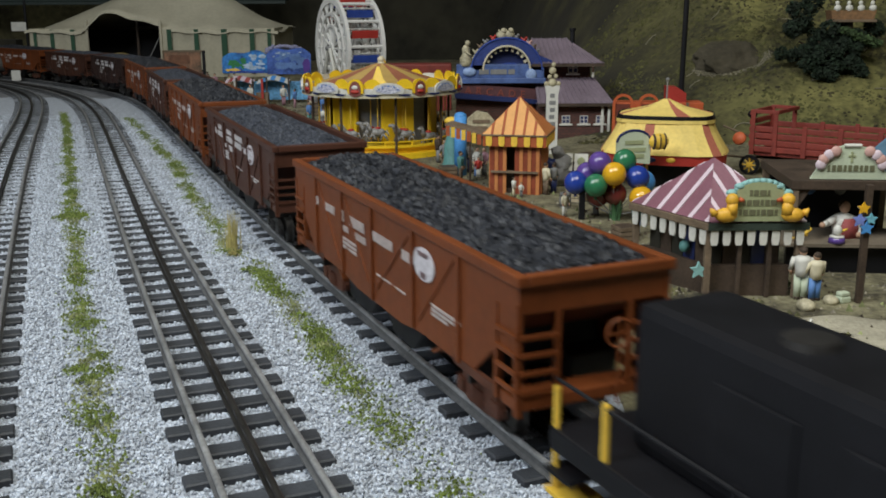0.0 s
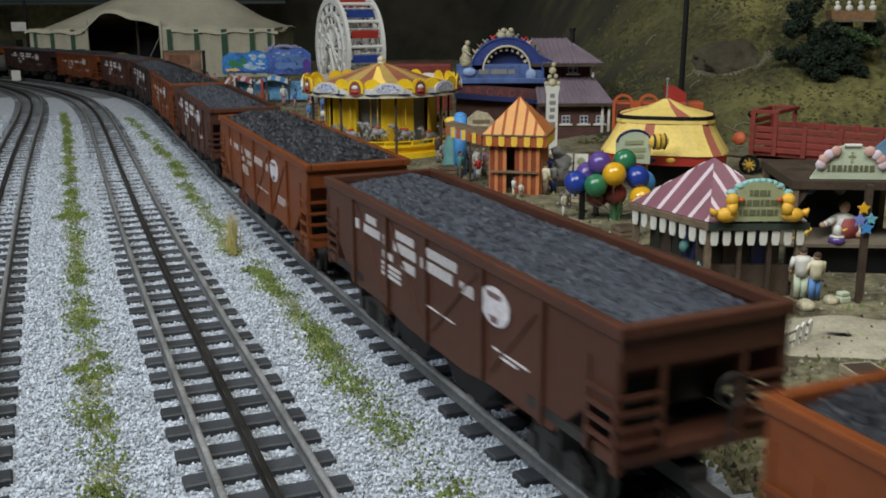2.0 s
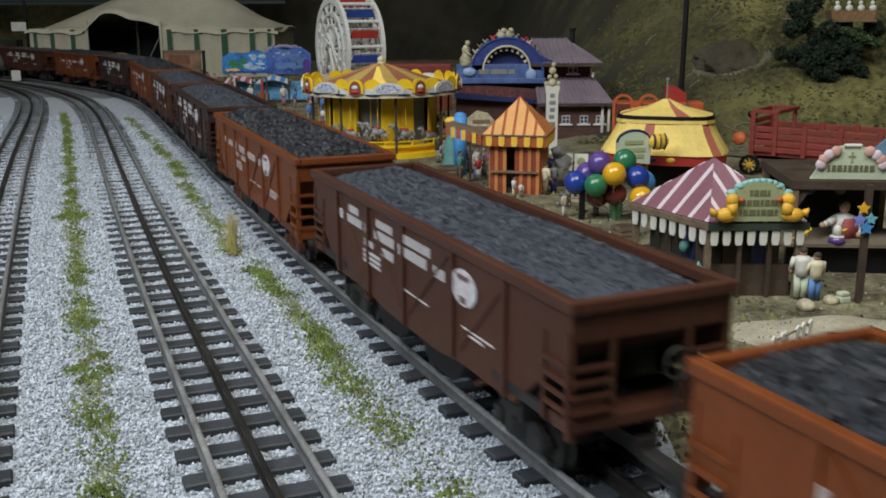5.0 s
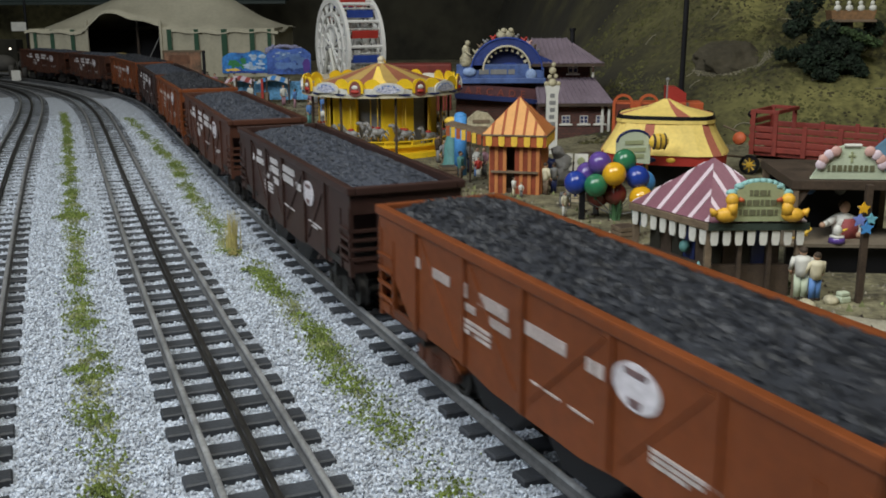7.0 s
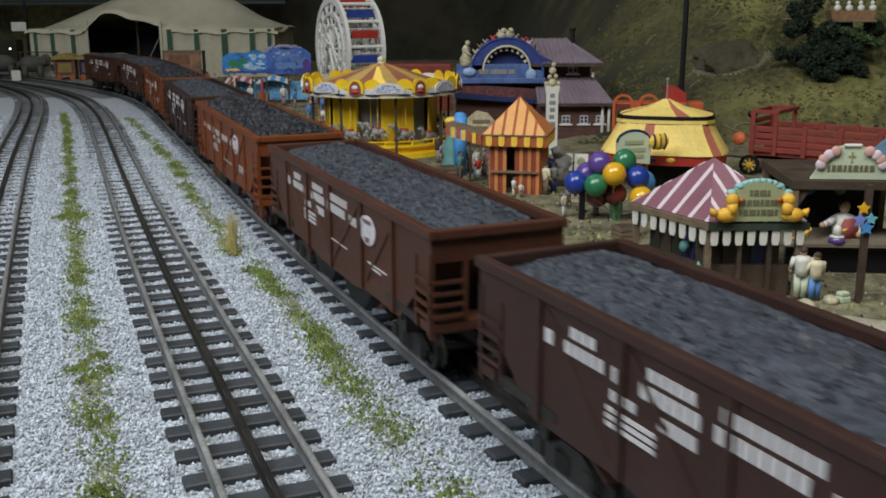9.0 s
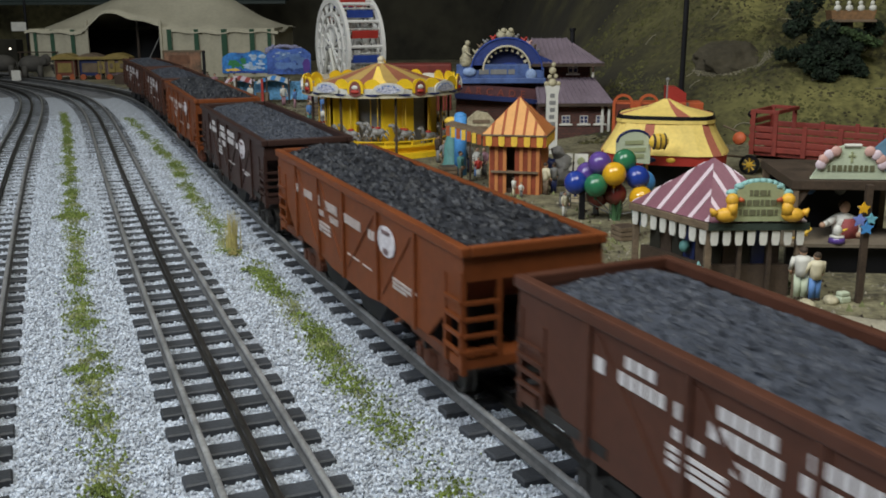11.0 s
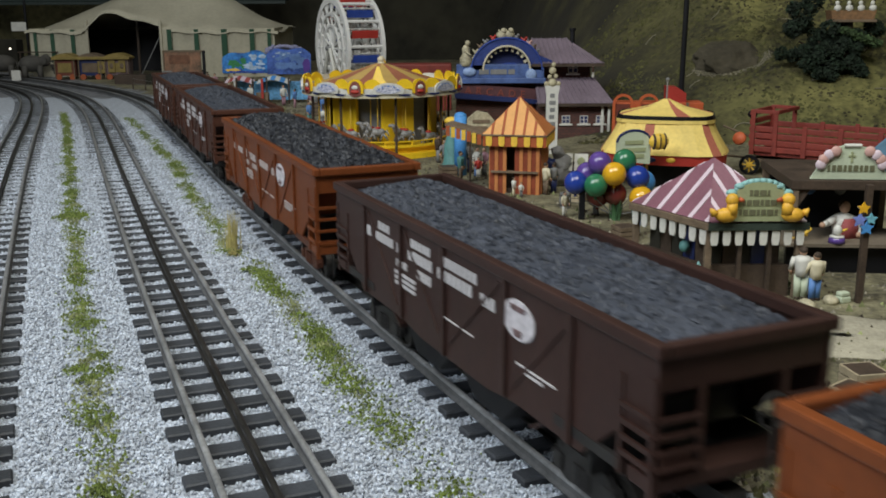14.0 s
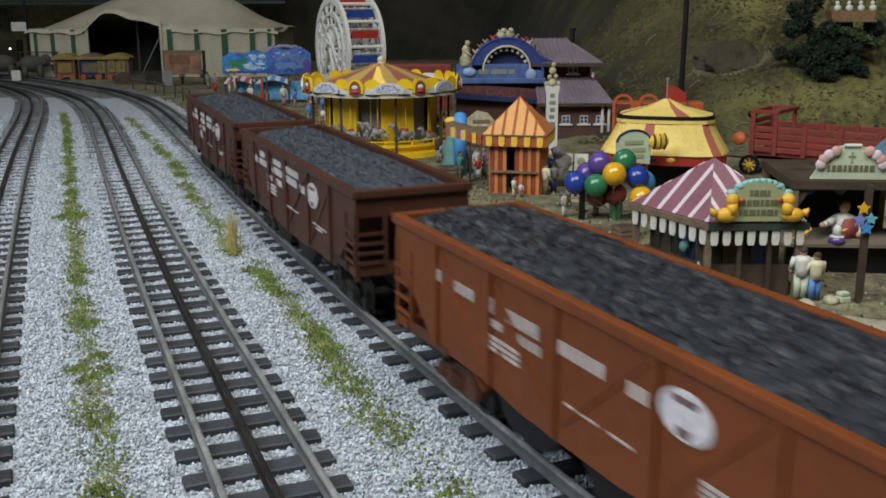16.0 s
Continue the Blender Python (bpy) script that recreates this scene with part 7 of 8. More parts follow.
def circus_wagon():
    t = thing("circus_wagon", "orange-red circus wagon with arched openings", "wagon", pose(0.252, 1.165, ZG, 0, 0, -4))
    bm = bmesh.new()
    box(bm, -0.050, -0.014, 0.014, 0.050, 0.014, 0.052, 0.001)
    part("body", bm, M_ORANGERED, t)
    for x in (-0.042, -0.013):
        bm = bmesh.new()
        r = 0.012
        p = [(x + r * math.cos(math.pi * i / 10), 0.050 + r * math.sin(math.pi * i / 10)) for i in range(11)]
        q = [(x + (r - 0.003) * math.cos(math.pi * i / 10), 0.050 + (r - 0.003) * math.sin(math.pi * i / 10)) for i in range(11)]
        prism(bm, p + [(x - r, 0.018), (x - r + 0.003, 0.018)] + q[::-1] + [(x + r - 0.003, 0.018), (x + r, 0.018)], -0.0165, -0.014)
        part("arch_frame", bm, M_ORANGERED, t)
        bm = bmesh.new()
        box(bm, x - 0.008, -0.0150, 0.020, x + 0.008, -0.0140, 0.050)
        part("opening", bm, mat("deep_shadow_red", (0.14, 0.03, 0.018), 0.8), t)
    bm = bmesh.new()
    prism(bm, [(0.008, 0.052), (0.030, 0.052), (0.030, 0.062), (0.020, 0.069), (0.008, 0.070)], -0.012, 0.012)
    part("driver_box", bm, M_RED, t)
    bm = bmesh.new()
    box(bm, 0.006, -0.016, 0.036, 0.052, -0.0135, 0.038)
    box(bm, 0.030, -0.016, 0.016, 0.033, -0.0135, 0.052)
    part("trim", bm, M_WOODMID, t)
    for x in (-0.036, 0.036):
        bm = bmesh.new()
        cyl(bm, (x, -0.018, 0.012), (x, -0.014, 0.012), 0.012, n=20)
        part("wheel", bm, M_WOOD, t)


circus_wagon()

bm = bmesh.new()
cyl(bm, (0, 0, 0), (0.004, 0, 0.42), 0.0034, 0.0030, 10)
ob = tagged(part("black_pole", bm, M_BLACK), "tall thin black pole at the hill's foot", "pole")
ob.matrix_basis = pose(0.292, 1.225, ZG)

# ---------- hillside: rock, bush and crate of birds ----------
def on_hill(x, y):
    return ZG + hill(x, y)


bm = bmesh.new()
bmesh.ops.create_icosphere(bm, subdivisions=5, radius=1)
for v in bm.verts:
    k = 1 + 0.16 * noise.noise(v.co * 2.2) + 0.07 * noise.noise(v.co * 6) + 0.03 * noise.noise(v.co * 15)
    v.co = Vector((v.co.x * 0.046, v.co.y * 0.034, v.co.z * 0.020)) * k
    v.co.z += 0.0016 * math.floor(3 * noise.noise((v.co.x * 30, v.co.y * 60, 4)))
ob = tagged(part("rock", bm, M_ROCK, smooth=True), "flat grey-brown rock bedded in the hillside", "rock")
ob.matrix_basis = pose(0.372, 1.30, on_hill(0.372, 1.30) - 0.005, 34, 4, 0)


def hill_growth(name, material, n, seed, r0, r1, tall, thresh, freq, label):
    """Crumbs of moss, scree and dead grass over the slope, in drifts."""
    rng = random.Random(seed)
    verts, faces = [], []
    for _ in range(n):
        x, y = rng.uniform(0.16, 0.95), rng.uniform(1.10, 1.62)
        z = hill(x, y)
        if z < 0.002 or noise.noise((x * freq, y * freq * 2.2, seed)) + 0.5 * noise.noise((x * freq * 3, y * freq * 5, seed)) < thresh:
            continue
        z += ZG + 0.7 * fall(y)
        r = rng.uniform(r0, r1)
        a = rng.uniform(0, 6.28)
        k = len(verts)
        for q in range(4):
            aa = a + q * math.pi / 2
            u = rng.uniform(0.5, 1.4)
            verts.append((x + r * 1.4 * u * math.cos(aa), y + r * u * math.sin(aa), z + 0.6 * r * u * math.sin(aa) - 0.0004))
        verts.append((x + rng.uniform(-0.6, 0.6) * r, y - 0.3 * r, z + r * tall * rng.uniform(0.5, 1.4)))
        faces += [(k, k + 1, k + 4), (k + 1, k + 2, k + 4), (k + 2, k + 3, k + 4), (k + 3, k, k + 4)]
    return stuff(name, verts, faces, material, label, name.replace("_", " "))


hill_growth("hill_moss", mat("olive_moss_foam", (0.074, 0.072, 0.022), 0.95, var=0.35, scale=60, island=0.28), 15000, 61, 0.0009, 0.0028, 0.9, 0.0, 11, "olive moss foam over the hillside")
hill_growth("hill_litter", mat("brown_hill_litter", (0.054, 0.047, 0.020), 0.95, var=0.4, scale=60, island=0.5), 12000, 62, 0.0008, 0.0026, 0.8, 0.05, 9, "dark brown litter and soil on the hillside")
hill_growth("hill_grass", mat("yellowed_grass_foam", (0.088, 0.085, 0.031), 0.95, var=0.3, scale=60, island=0.2), 12000, 63, 0.0006, 0.0020, 0.7, 0.10, 13, "drifts of yellowed grass on the hillside")
rng = random.Random(66)
verts, faces = [], []
for _ in range(420):
    a = rng.uniform(3.3, 6.1)
    x, y = 0.372 + 0.048 * math.cos(a) + rng.gauss(0, 0.002), 1.30 + 0.030 * math.sin(a) + rng.gauss(0, 0.002)
    z, r, k = on_hill(x, y) + 0.7 * fall(y), rng.uniform(0.0006, 0.0018), len(verts)
    verts += [(x - r, y, z), (x + r, y, z), (x, y + r, z + 0.7 * r), (x, y - r, z - 0.4 * r), (x, y - 0.3 * r, z + 1.2 * r)]
    faces += [(k, k + 3, k + 4), (k + 3, k + 1, k + 4), (k + 1, k + 2, k + 4), (k + 2, k, k + 4)]
stuff("rock_scree", verts, faces, mat("pale_scree", (0.16, 0.145, 0.10), 0.9, var=0.3, scale=60, island=0.4), "pale crumbs of scree along the rock's foot", "scree")
twig = 0
while twig < 26:
    x, y = rng.uniform(0.2, 0.66), rng.uniform(1.14, 1.5)
    if hill(x, y) < 0.004:
        continue
    twig += 1
    z = on_hill(x, y) + 0.7 * fall(y)
    bm = bmesh.new()
    p = Vector((x, y, z + 0.001))
    d = Vector((rng.uniform(-1, 1), rng.uniform(-0.3, 0.3), 0)).normalized()
    for _ in range(3):
        q = p + d * rng.uniform(0.004, 0.009)
        q.z = on_hill(q.x, q.y) + 0.7 * fall(q.y) + 0.0012
        cyl(bm, p, q, 0.0007, 0.0005, 5)
        p = q
        d = (d + Vector((rng.uniform(-0.6, 0.6), rng.uniform(-0.5, 0.5), 0))).normalized()
    tagged(part("twig", bm, mat("bleached_twig", (0.22, 0.20, 0.14), 0.9) if twig == 1 else bpy.data.materials["bleached_twig"]), "bleached dead twig lying on the hillside", "twig", "twigs on the hillside")


def leaf_clump(bm, c, r, n, seed, mi=0, flat=0.8):
    rng = random.Random(seed)
    for _ in range(n):
        a, b, d = rng.uniform(0, 6.28), math.acos(rng.uniform(-1, 1)), r * rng.uniform(0.3, 1.0) ** 0.5
        p = Vector((c[0] + d * math.sin(b) * math.cos(a), c[1] + d * math.sin(b) * math.sin(a), c[2] + flat * d * math.cos(b)))
        s = 0.0027 * rng.uniform(0.6, 1.3)
        q = Euler([rng.uniform(0, 6.28) for _ in range(3)]).to_matrix()
        vs = [bm.verts.new(p + q @ Vector(o) * s) for o in ((-0.5, 0, 0), (0, -1, 0.15), (0.5, 0, 0), (0, 1, 0.15))]
        bm.faces.new(vs).material_index = mi


def bush():
    x, y = 0.478, 1.255
    z = on_hill(x, y)
    t = thing("bush", "dark shaggy bush with a lighter top on the hillside", "bush", pose(x, y, z - 0.012))
    bm = bmesh.new()
    cyl(bm, (0, 0, -0.01), (0.004, 0, 0.03), 0.005, 0.003, 8)
    for k in range(6):
        a = k * 1.05
        cyl(bm, (0.003, 0, 0.02), (0.035 * math.cos(a), 0.02 * math.sin(a), 0.045), 0.0022, 0.001, 6)
    part("trunk", bm, M_WOOD, t)
    bm = bmesh.new()
    rng = random.Random(31)
    for k in range(46):
        a = rng.uniform(0, 6.28)
        d = rng.uniform(0, 1) ** 0.6
        leaf_clump(bm, (0.052 * d * math.cos(a), 0.020 * d * math.sin(a) - 0.006, 0.040 + 0.030 * d * math.sin(a * 1.7 + k)), rng.uniform(0.006, 0.014), 300, k, 0)
    for cc, r, n in (((-0.034, -0.004, 0.078), 0.013, 450), ((-0.047, -0.004, 0.084), 0.008, 240), ((-0.022, 0.0, 0.094), 0.013, 450), ((-0.058, -0.004, 0.030), 0.008, 200), ((0.060, -0.004, 0.058), 0.008, 200)):
        leaf_clump(bm, cc, r, n, int(n + cc[0] * 999), 0, 1.2)
    for k in range(16):
        leaf_clump(bm, (rng.uniform(-0.020, 0.040), -0.026, rng.uniform(-0.004, 0.046)), 0.010, 330, 140 + k, 0)
    for k in range(6):
        leaf_clump(bm, (0.010 + 0.008 * k, -0.024, 0.058 - 0.003 * k), 0.008, 240, 90 + k, 1, 0.6)
    part("crown", bm, [M_LEAF, M_LEAFLIGHT], t)


bush()


def bird_crate():
    x, y = 0.4965, 1.240
    t = thing("bird_crate", "tan wicker crate with a row of white birds", "crate", pose(x, y, 0.133, 0, 0, -3) @ Matrix.Diagonal((0.84, 0.84, 0.9, 1)))
    bm = bmesh.new()
    prism(bm, [(-0.028, 0.004), (0.030, 0.004), (0.033, 0.0165), (-0.031, 0.0165)], -0.014, 0.014)
    part("basket", bm, mat("tan_wicker", (0.22, 0.12, 0.055), 0.8, var=0.4, scale=260, bump=0.6, bscale=900), t)
    bm = bmesh.new()
    box(bm, -0.029, -0.016, 0.001, 0.034, 0.016, 0.0045, 0.0008)
    part("base_board", bm, M_WOODMID, t)
    for i in range(4):
        bm = bmesh.new()
        xx = -0.022 + 0.0165 * i
        ball(bm, (xx, -0.013, 0.0195), 0.0052, 1.05, 0.6, 0.85, 10, 7)
        ball(bm, (xx - 0.001, -0.013, 0.0260), 0.0032, 1, 0.8, 1, 8, 6)
        part("bird", bm, M_PALE, t, smooth=True)
    bm = bmesh.new()
    cyl(bm, (0, 0, 0.002), (0, 0, -0.05), 0.006, 0.008, 10)
    part("stem", bm, M_WOOD, t)
    bm = bmesh.new()
    box(bm, -0.20, 0.020, 0.036, 0.12, 0.026, 0.044)
    part("ledge", bm, M_GREY, t)


bird_crate()

# ---------- far left: elephants, stalls, sign, crates ----------
def elephant(x, y, rz, s):
    bm = bmesh.new()
    ball(bm, (0, 0, 0.030), 0.017, 1.5, 0.95, 1.0, 16, 10)
    ball(bm, (0.027, 0, 0.036), 0.0105, 1.0, 0.9, 1.15, 12, 8)
    for yy in (-0.009, 0.009):
        for xx in (-0.015, 0.014):
            cyl(bm, (xx, yy, 0), (xx, yy, 0.026), 0.0052, 0.006, 10)
        ball(bm, (0.022, yy * 1.25, 0.037), 0.009, 0.75, 0.18, 1.1, 10, 8)
        cyl(bm, (0.034, yy * 0.4, 0.031), (0.042, yy * 0.5, 0.028), 0.0011, 0.0004, 6, 1)
    cyl(bm, (0.035, 0, 0.034), (0.040, 0, 0.018), 0.0045, 0.0028, 8)
    cyl(bm, (0.040, 0, 0.018), (0.043, 0, 0.006), 0.0028, 0.0018, 8)
    cyl(bm, (-0.025, 0, 0.034), (-0.029, 0, 0.016), 0.0013, 0.0008, 6)
    ob = part("elephant", bm, [M_ELEPHANT, M_CREAM], smooth=True)
    ob.matrix_basis = pose(x, y, ZG - 0.010, 0, 0, rz) @ Matrix.Scale(s, 4)
    return tagged(ob, "grey toy elephant standing before the tent", "elephant", "elephants")


elephant(-1.005, 2.47, 20, 1.2)
elephant(-1.090, 2.50, 200, 1.2)
bm = bmesh.new()
box(bm, -0.011, -0.001, 0.0, 0.011, 0.001, 0.024, 0.0005)
ob = tagged(part("notice_board", bm, M_PALE), "small white notice board by the elephants", "board")
ob.matrix_basis = pose(-1.018, 2.40, ZG - 0.010)
bm = bmesh.new()
for a, b in (((-0.045, 0, 0), (-0.045, 0, 0.062)), ((0.045, 0, 0), (0.045, 0, 0.062)), ((-0.05, 0, 0.062), (0.05, 0, 0.062))):
    cyl(bm, a, b, 0.0015, n=6)
ob = tagged(part("tether_rail", bm, M_WOOD), "dark wooden tether rail behind the elephants", "rail")
ob.matrix_basis = pose(-1.0, 2.50, ZG - 0.010)
bm = bmesh.new()
ball(bm, (0, 0, 0), 0.0024, 1, 1, 1)
ob = tagged(part("bulb", bm, M_BULB, smooth=True), "small lit white bulb above the frame", "lamp")
ob.matrix_basis = pose(-1.068, 2.50, 0.0545)
t = thing("road_sign", "white sign on a dark pole against the backdrop", "sign", pose(-1.145, 2.80, ZG - 0.012))
post(t, 0, 0, 0, 0.19, 0.003, M_BLACK, "pole")
bm = bmesh.new()
box(bm, -0.040, -0.004, 0.108, 0.001, -0.001, 0.132, 0.0005)
part("plate", bm, M_PALE, t)
bm = bmesh.new()
box(bm, -0.052, 0.004, 0.0, 0.012, 0.05, 0.088, 0.002)
ob = tagged(part("dark_crate", bm, M_WALLDARK), "dark crate behind the elephants", "crate")
ob.matrix_basis = pose(-1.150, 2.70, ZG - 0.012)


M_MUSTARD = mat("dull_mustard", (0.245, 0.180, 0.050), 0.7, var=0.25, scale=60)


def stall(x, w, m_body, m_roof, label):
    t = thing("market_stall", label, "stall", pose(x, 2.41, ZG - 0.010), "stalls before the tent")
    bm = bmesh.new()
    box(bm, -w / 2, 0, 0.010, w / 2, 0.03, 0.048, 0.001)
    part("body", bm, m_body, t)
    bm = bmesh.new()
    m = 10
    prism(bm, [(-w / 2 - 0.004, 0.050)] + [(-w / 2 - 0.004 + (w + 0.008) * i / m, 0.053 + 0.010 * math.sin(math.pi * i / m)) for i in range(m + 1)] + [(w / 2 + 0.004, 0.050)], -0.008, 0.034)
    part("roof", bm, m_roof, t)
    bm = bmesh.new()
    box(bm, -w / 2 - 0.004, -0.010, 0.0485, w / 2 + 0.004, -0.007, 0.0555, 0.0006)
    part("fascia", bm, M_MUSTARD, t)
    for k in (-1, 1):
        bm = bmesh.new()
        cyl(bm, (k * w * 0.32, -0.004, 0.007), (k * w * 0.32, 0.0, 0.007), 0.007, n=16)
        part("wheel", bm, M_RUST, t)
        post(t, k * (w / 2 - 0.002), -0.006, 0.0, 0.05, 0.0012, M_WOODMID)
    bm = bmesh.new()
    box(bm, -w * 0.36, -0.0015, 0.018, w * 0.30, 0.001, 0.040)
    part("front_board", bm, m_roof if m_roof is not M_GOLD else M_WOODMID, t)
    return t


stall(-0.902, 0.050, mat("brown_red_stall", (0.16, 0.05, 0.03), 0.7, var=0.3), M_MUSTARD, "red-brown market stall with yellow roof")
stall(-0.842, 0.056, M_NAVY, M_WOODMID, "navy market stall with cream roof")
stall(-0.778, 0.058, mat("mauve_stall", (0.17, 0.12, 0.13), 0.7, var=0.3), M_MUSTARD, "mauve market stall with yellow roof")
for x, z in ((-0.79, 0.020), (-0.765, 0.020), (-0.815, 0.018)):
    bm = bmesh.new()
    box(bm, -0.008, -0.001, 0.0, 0.008, 0.001, 0.028, 0.0004)
    ob = tagged(part("poster", bm, M_MUSTARD), "cream poster board leaning on a stall", "board", "posters")
    ob.matrix_basis = pose(x, 2.405, ZG - 0.010 + z - 0.002)
    bm = bmesh.new()
    ball(bm, (0, -0.0012, 0.015), 0.005, 1, 0.2, 1.3, 8, 6)
    p = part("figure", bm, M_WOODMID, ob, smooth=True)
for x, w, m in ((-0.70, 0.07, M_WOOD), (-0.64, 0.05, M_WALLDARK)):
    bm = bmesh.new()
    box(bm, -w / 2, -0.02, 0, w / 2, 0.02, 0.022, 0.001)
    ob = tagged(part("trunk_box", bm, m), "low dark trunk before the tent's mouth", "trunk", "trunks")
    ob.matrix_basis = pose(x, 2.27, ZG - 0.010)
t = thing("poster_stand", "dark stand with reddish poster before the tent", "stand", pose(-0.562, 2.20, ZG - 0.006))
bm = bmesh.new()
box(bm, -0.044, -0.001, 0.022, 0.036, 0.002, 0.070, 0.001)
part("panel", bm, mat("muddy_poster", (0.16, 0.12, 0.08), 0.7, var=0.5, scale=45, second=(0.24, 0.12, 0.07)), t)
bm = bmesh.new()
box(bm, -0.034, -0.002, 0.045, 0.012, -0.001, 0.064, 0.0005)
part("red_patch", bm, mat("dull_brown_red_print", (0.17, 0.075, 0.04), 0.7, var=0.45, scale=90), t)
post(t, 0.042, 0, 0, 0.073, 0.003, M_BLACK, "frame_post")
post(t, -0.046, 0, 0, 0.073, 0.0015, M_WOODMID, "frame_post")
bm = bmesh.new()
box(bm, -0.047, -0.002, 0.070, 0.045, 0.003, 0.074)
part("frame_top", bm, M_WOODMID, t)
bm = bmesh.new()
box(bm, -0.011, -0.001, 0, 0.011, 0.001, 0.032, 0.0005)
ob = tagged(part("menu_board", bm, M_GREY), "pale grey menu board by the poster frame", "board")
ob.matrix_basis = pose(-0.594, 2.17, ZG - 0.006)
bm = bmesh.new()
box(bm, -0.06, -0.02, 0.0, 0.06, 0.02, 0.075, 0.003)
ob = tagged(part("red_boxcar", bm, M_WAGONRED), "dark red boxcar behind the carousel", "boxcar")
ob.matrix_basis = pose(-0.045, 1.62, ZG - 0.004)

# clutter on the lot: leafy weeds, crates, sacks
verts, faces = [], []
rng = random.Random(44)
for _ in range(1500):
    s = rng.uniform(-0.25, 1.3)
    x, y, h = place(TRAIN, s, rng.uniform(0.048, 0.085) if rng.random() < 0.6 else rng.uniform(0.05, 0.26))
    if hill(x, y) > 0.001 or y > 1.3:
        continue
    r = rng.uniform(0.001, 0.0026)
    z = ZG + 0.7 * fall(y)
    k = len(verts)
    a = rng.uniform(0, 6.28)
    verts += [(x + r * math.cos(a), y + r * math.sin(a), z - 0.0004), (x + r * math.cos(a + 2.1), y + r * math.sin(a + 2.1), z - 0.0004), (x + r * math.cos(a + 4.2), y + r * math.sin(a + 4.2), z - 0.0004), (x + rng.gauss(0, 0.0006), y, z + r * rng.uniform(0.8, 2.0))]
    faces += [(k, k + 1, k + 3), (k + 1, k + 2, k + 3), (k + 2, k, k + 3)]
stuff("weeds", verts, faces, M_TURFPALE, "scattered dull green weeds on the sandy lot", "weeds")

# crumbly ground cover, gravel and twigs over the fairground
def cover(name, material, n, seed, r0, r1, label, off0, off1, s0, s1, tall, thresh):
    rng = random.Random(seed)
    verts, faces = [], []
    tri = [(0, 2, 4), (2, 1, 4), (1, 3, 4), (3, 0, 4)]
    k = 0
    while k < n:
        k += 1
        s = rng.uniform(s0, s1)
        x, y, h = place(TRAIN, s, off0 + (off1 - off0) * rng.random() ** 1.4)
        if hill(x, y) > 0.012 or noise.noise((x * 24, y * 24, seed)) < thresh:
            continue
        z = ground_z(x, y, beside_train(x, y))
        r = rng.uniform(r0, r1)
        b = len(verts)
        a = rng.uniform(0, 6.28)
        for q in (0, math.pi, math.pi / 2, -math.pi / 2):
            verts.append((x + r * math.cos(a + q) * rng.uniform(0.6, 1.3), y + r * math.sin(a + q) * rng.uniform(0.6, 1.3), z - 0.0003))
        verts.append((x + rng.uniform(-0.4, 0.4) * r, y, z + r * tall * rng.uniform(0.6, 1.3)))
        faces += [tuple(i + b for i in t) for t in tri]
    return stuff(name, verts, faces, material, label, name.replace("_", " "))


cover("dull_turf", mat("dull_olive_foam", (0.13, 0.125, 0.055), 0.95, var=0.35, scale=60, island=0.5), 9000, 51, 0.0008, 0.0022, "dull olive ground foam on the fairground", 0.040, 0.20, -0.35, 1.5, 1.3, -0.05)
cover("lot_gravel", mat("brown_grey_gravel", (0.24, 0.215, 0.165), 0.9, var=0.3, scale=60, island=0.5), 7000, 52, 0.0006, 0.0017, "loose brownish gravel on the fairground", 0.036, 0.30, -0.35, 1.5, 1.0, -0.3)
cover("dark_crumbs", mat("dark_brown_crumbs", (0.055, 0.042, 0.028), 0.95, var=0.3, scale=60, island=0.5), 5000, 53, 0.0006, 0.0020, "dark brown crumbs and leaf litter on the lot", 0.036, 0.26, -0.35, 1.5, 1.1, 0.0)


def barrel(x, y, r, h, m):
    t = thing("barrel", "small wooden barrel on the fairground", "barrel", pose(x, y, ZG + 0.7 * fall(y)), "barrels and crates")
    bm = bmesh.new()
    lathe(bm, [(0, 0), (r * 0.85, 0), (r, h * 0.5), (r * 0.85, h), (r * 0.75, h), (r * 0.75, h * 0.9), (0, h * 0.9)], 14)
    part("barrel_body", bm, m, t)
    for u in (0.2, 0.8):
        bm = bmesh.new()
        lathe(bm, [(r * 0.93, h * u), (r * 0.99, h * u), (r * 0.99, h * (u + 0.07)), (r * 0.93, h * (u + 0.07))], 14)
        part("hoop", bm, M_DARKMETAL, t)


def crate_box(x, y, w, h, rz, m):
    t = thing("crate", "small slatted crate on the fairground", "crate", pose(x, y, ZG + 0.7 * fall(y), 0, 0, rz), "barrels and crates")
    bm = bmesh.new()
    box(bm, -w / 2, -w / 2, 0, w / 2, w / 2, h * 0.96)
    part("inner_box", bm, M_WOOD, t)
    for sd in range(4):
        for k in range(3):
            bm = bmesh.new()
            box(bm, -w / 2 - 0.0004, -w / 2 - 0.0012, h * (k / 3 + 0.03), w / 2 + 0.0004, -w / 2, h * ((k + 0.85) / 3))
            ob = part("slat", bm, m, t)
            ob.matrix_basis = pose(0, 0, 0, 0, 0, 90 * sd)


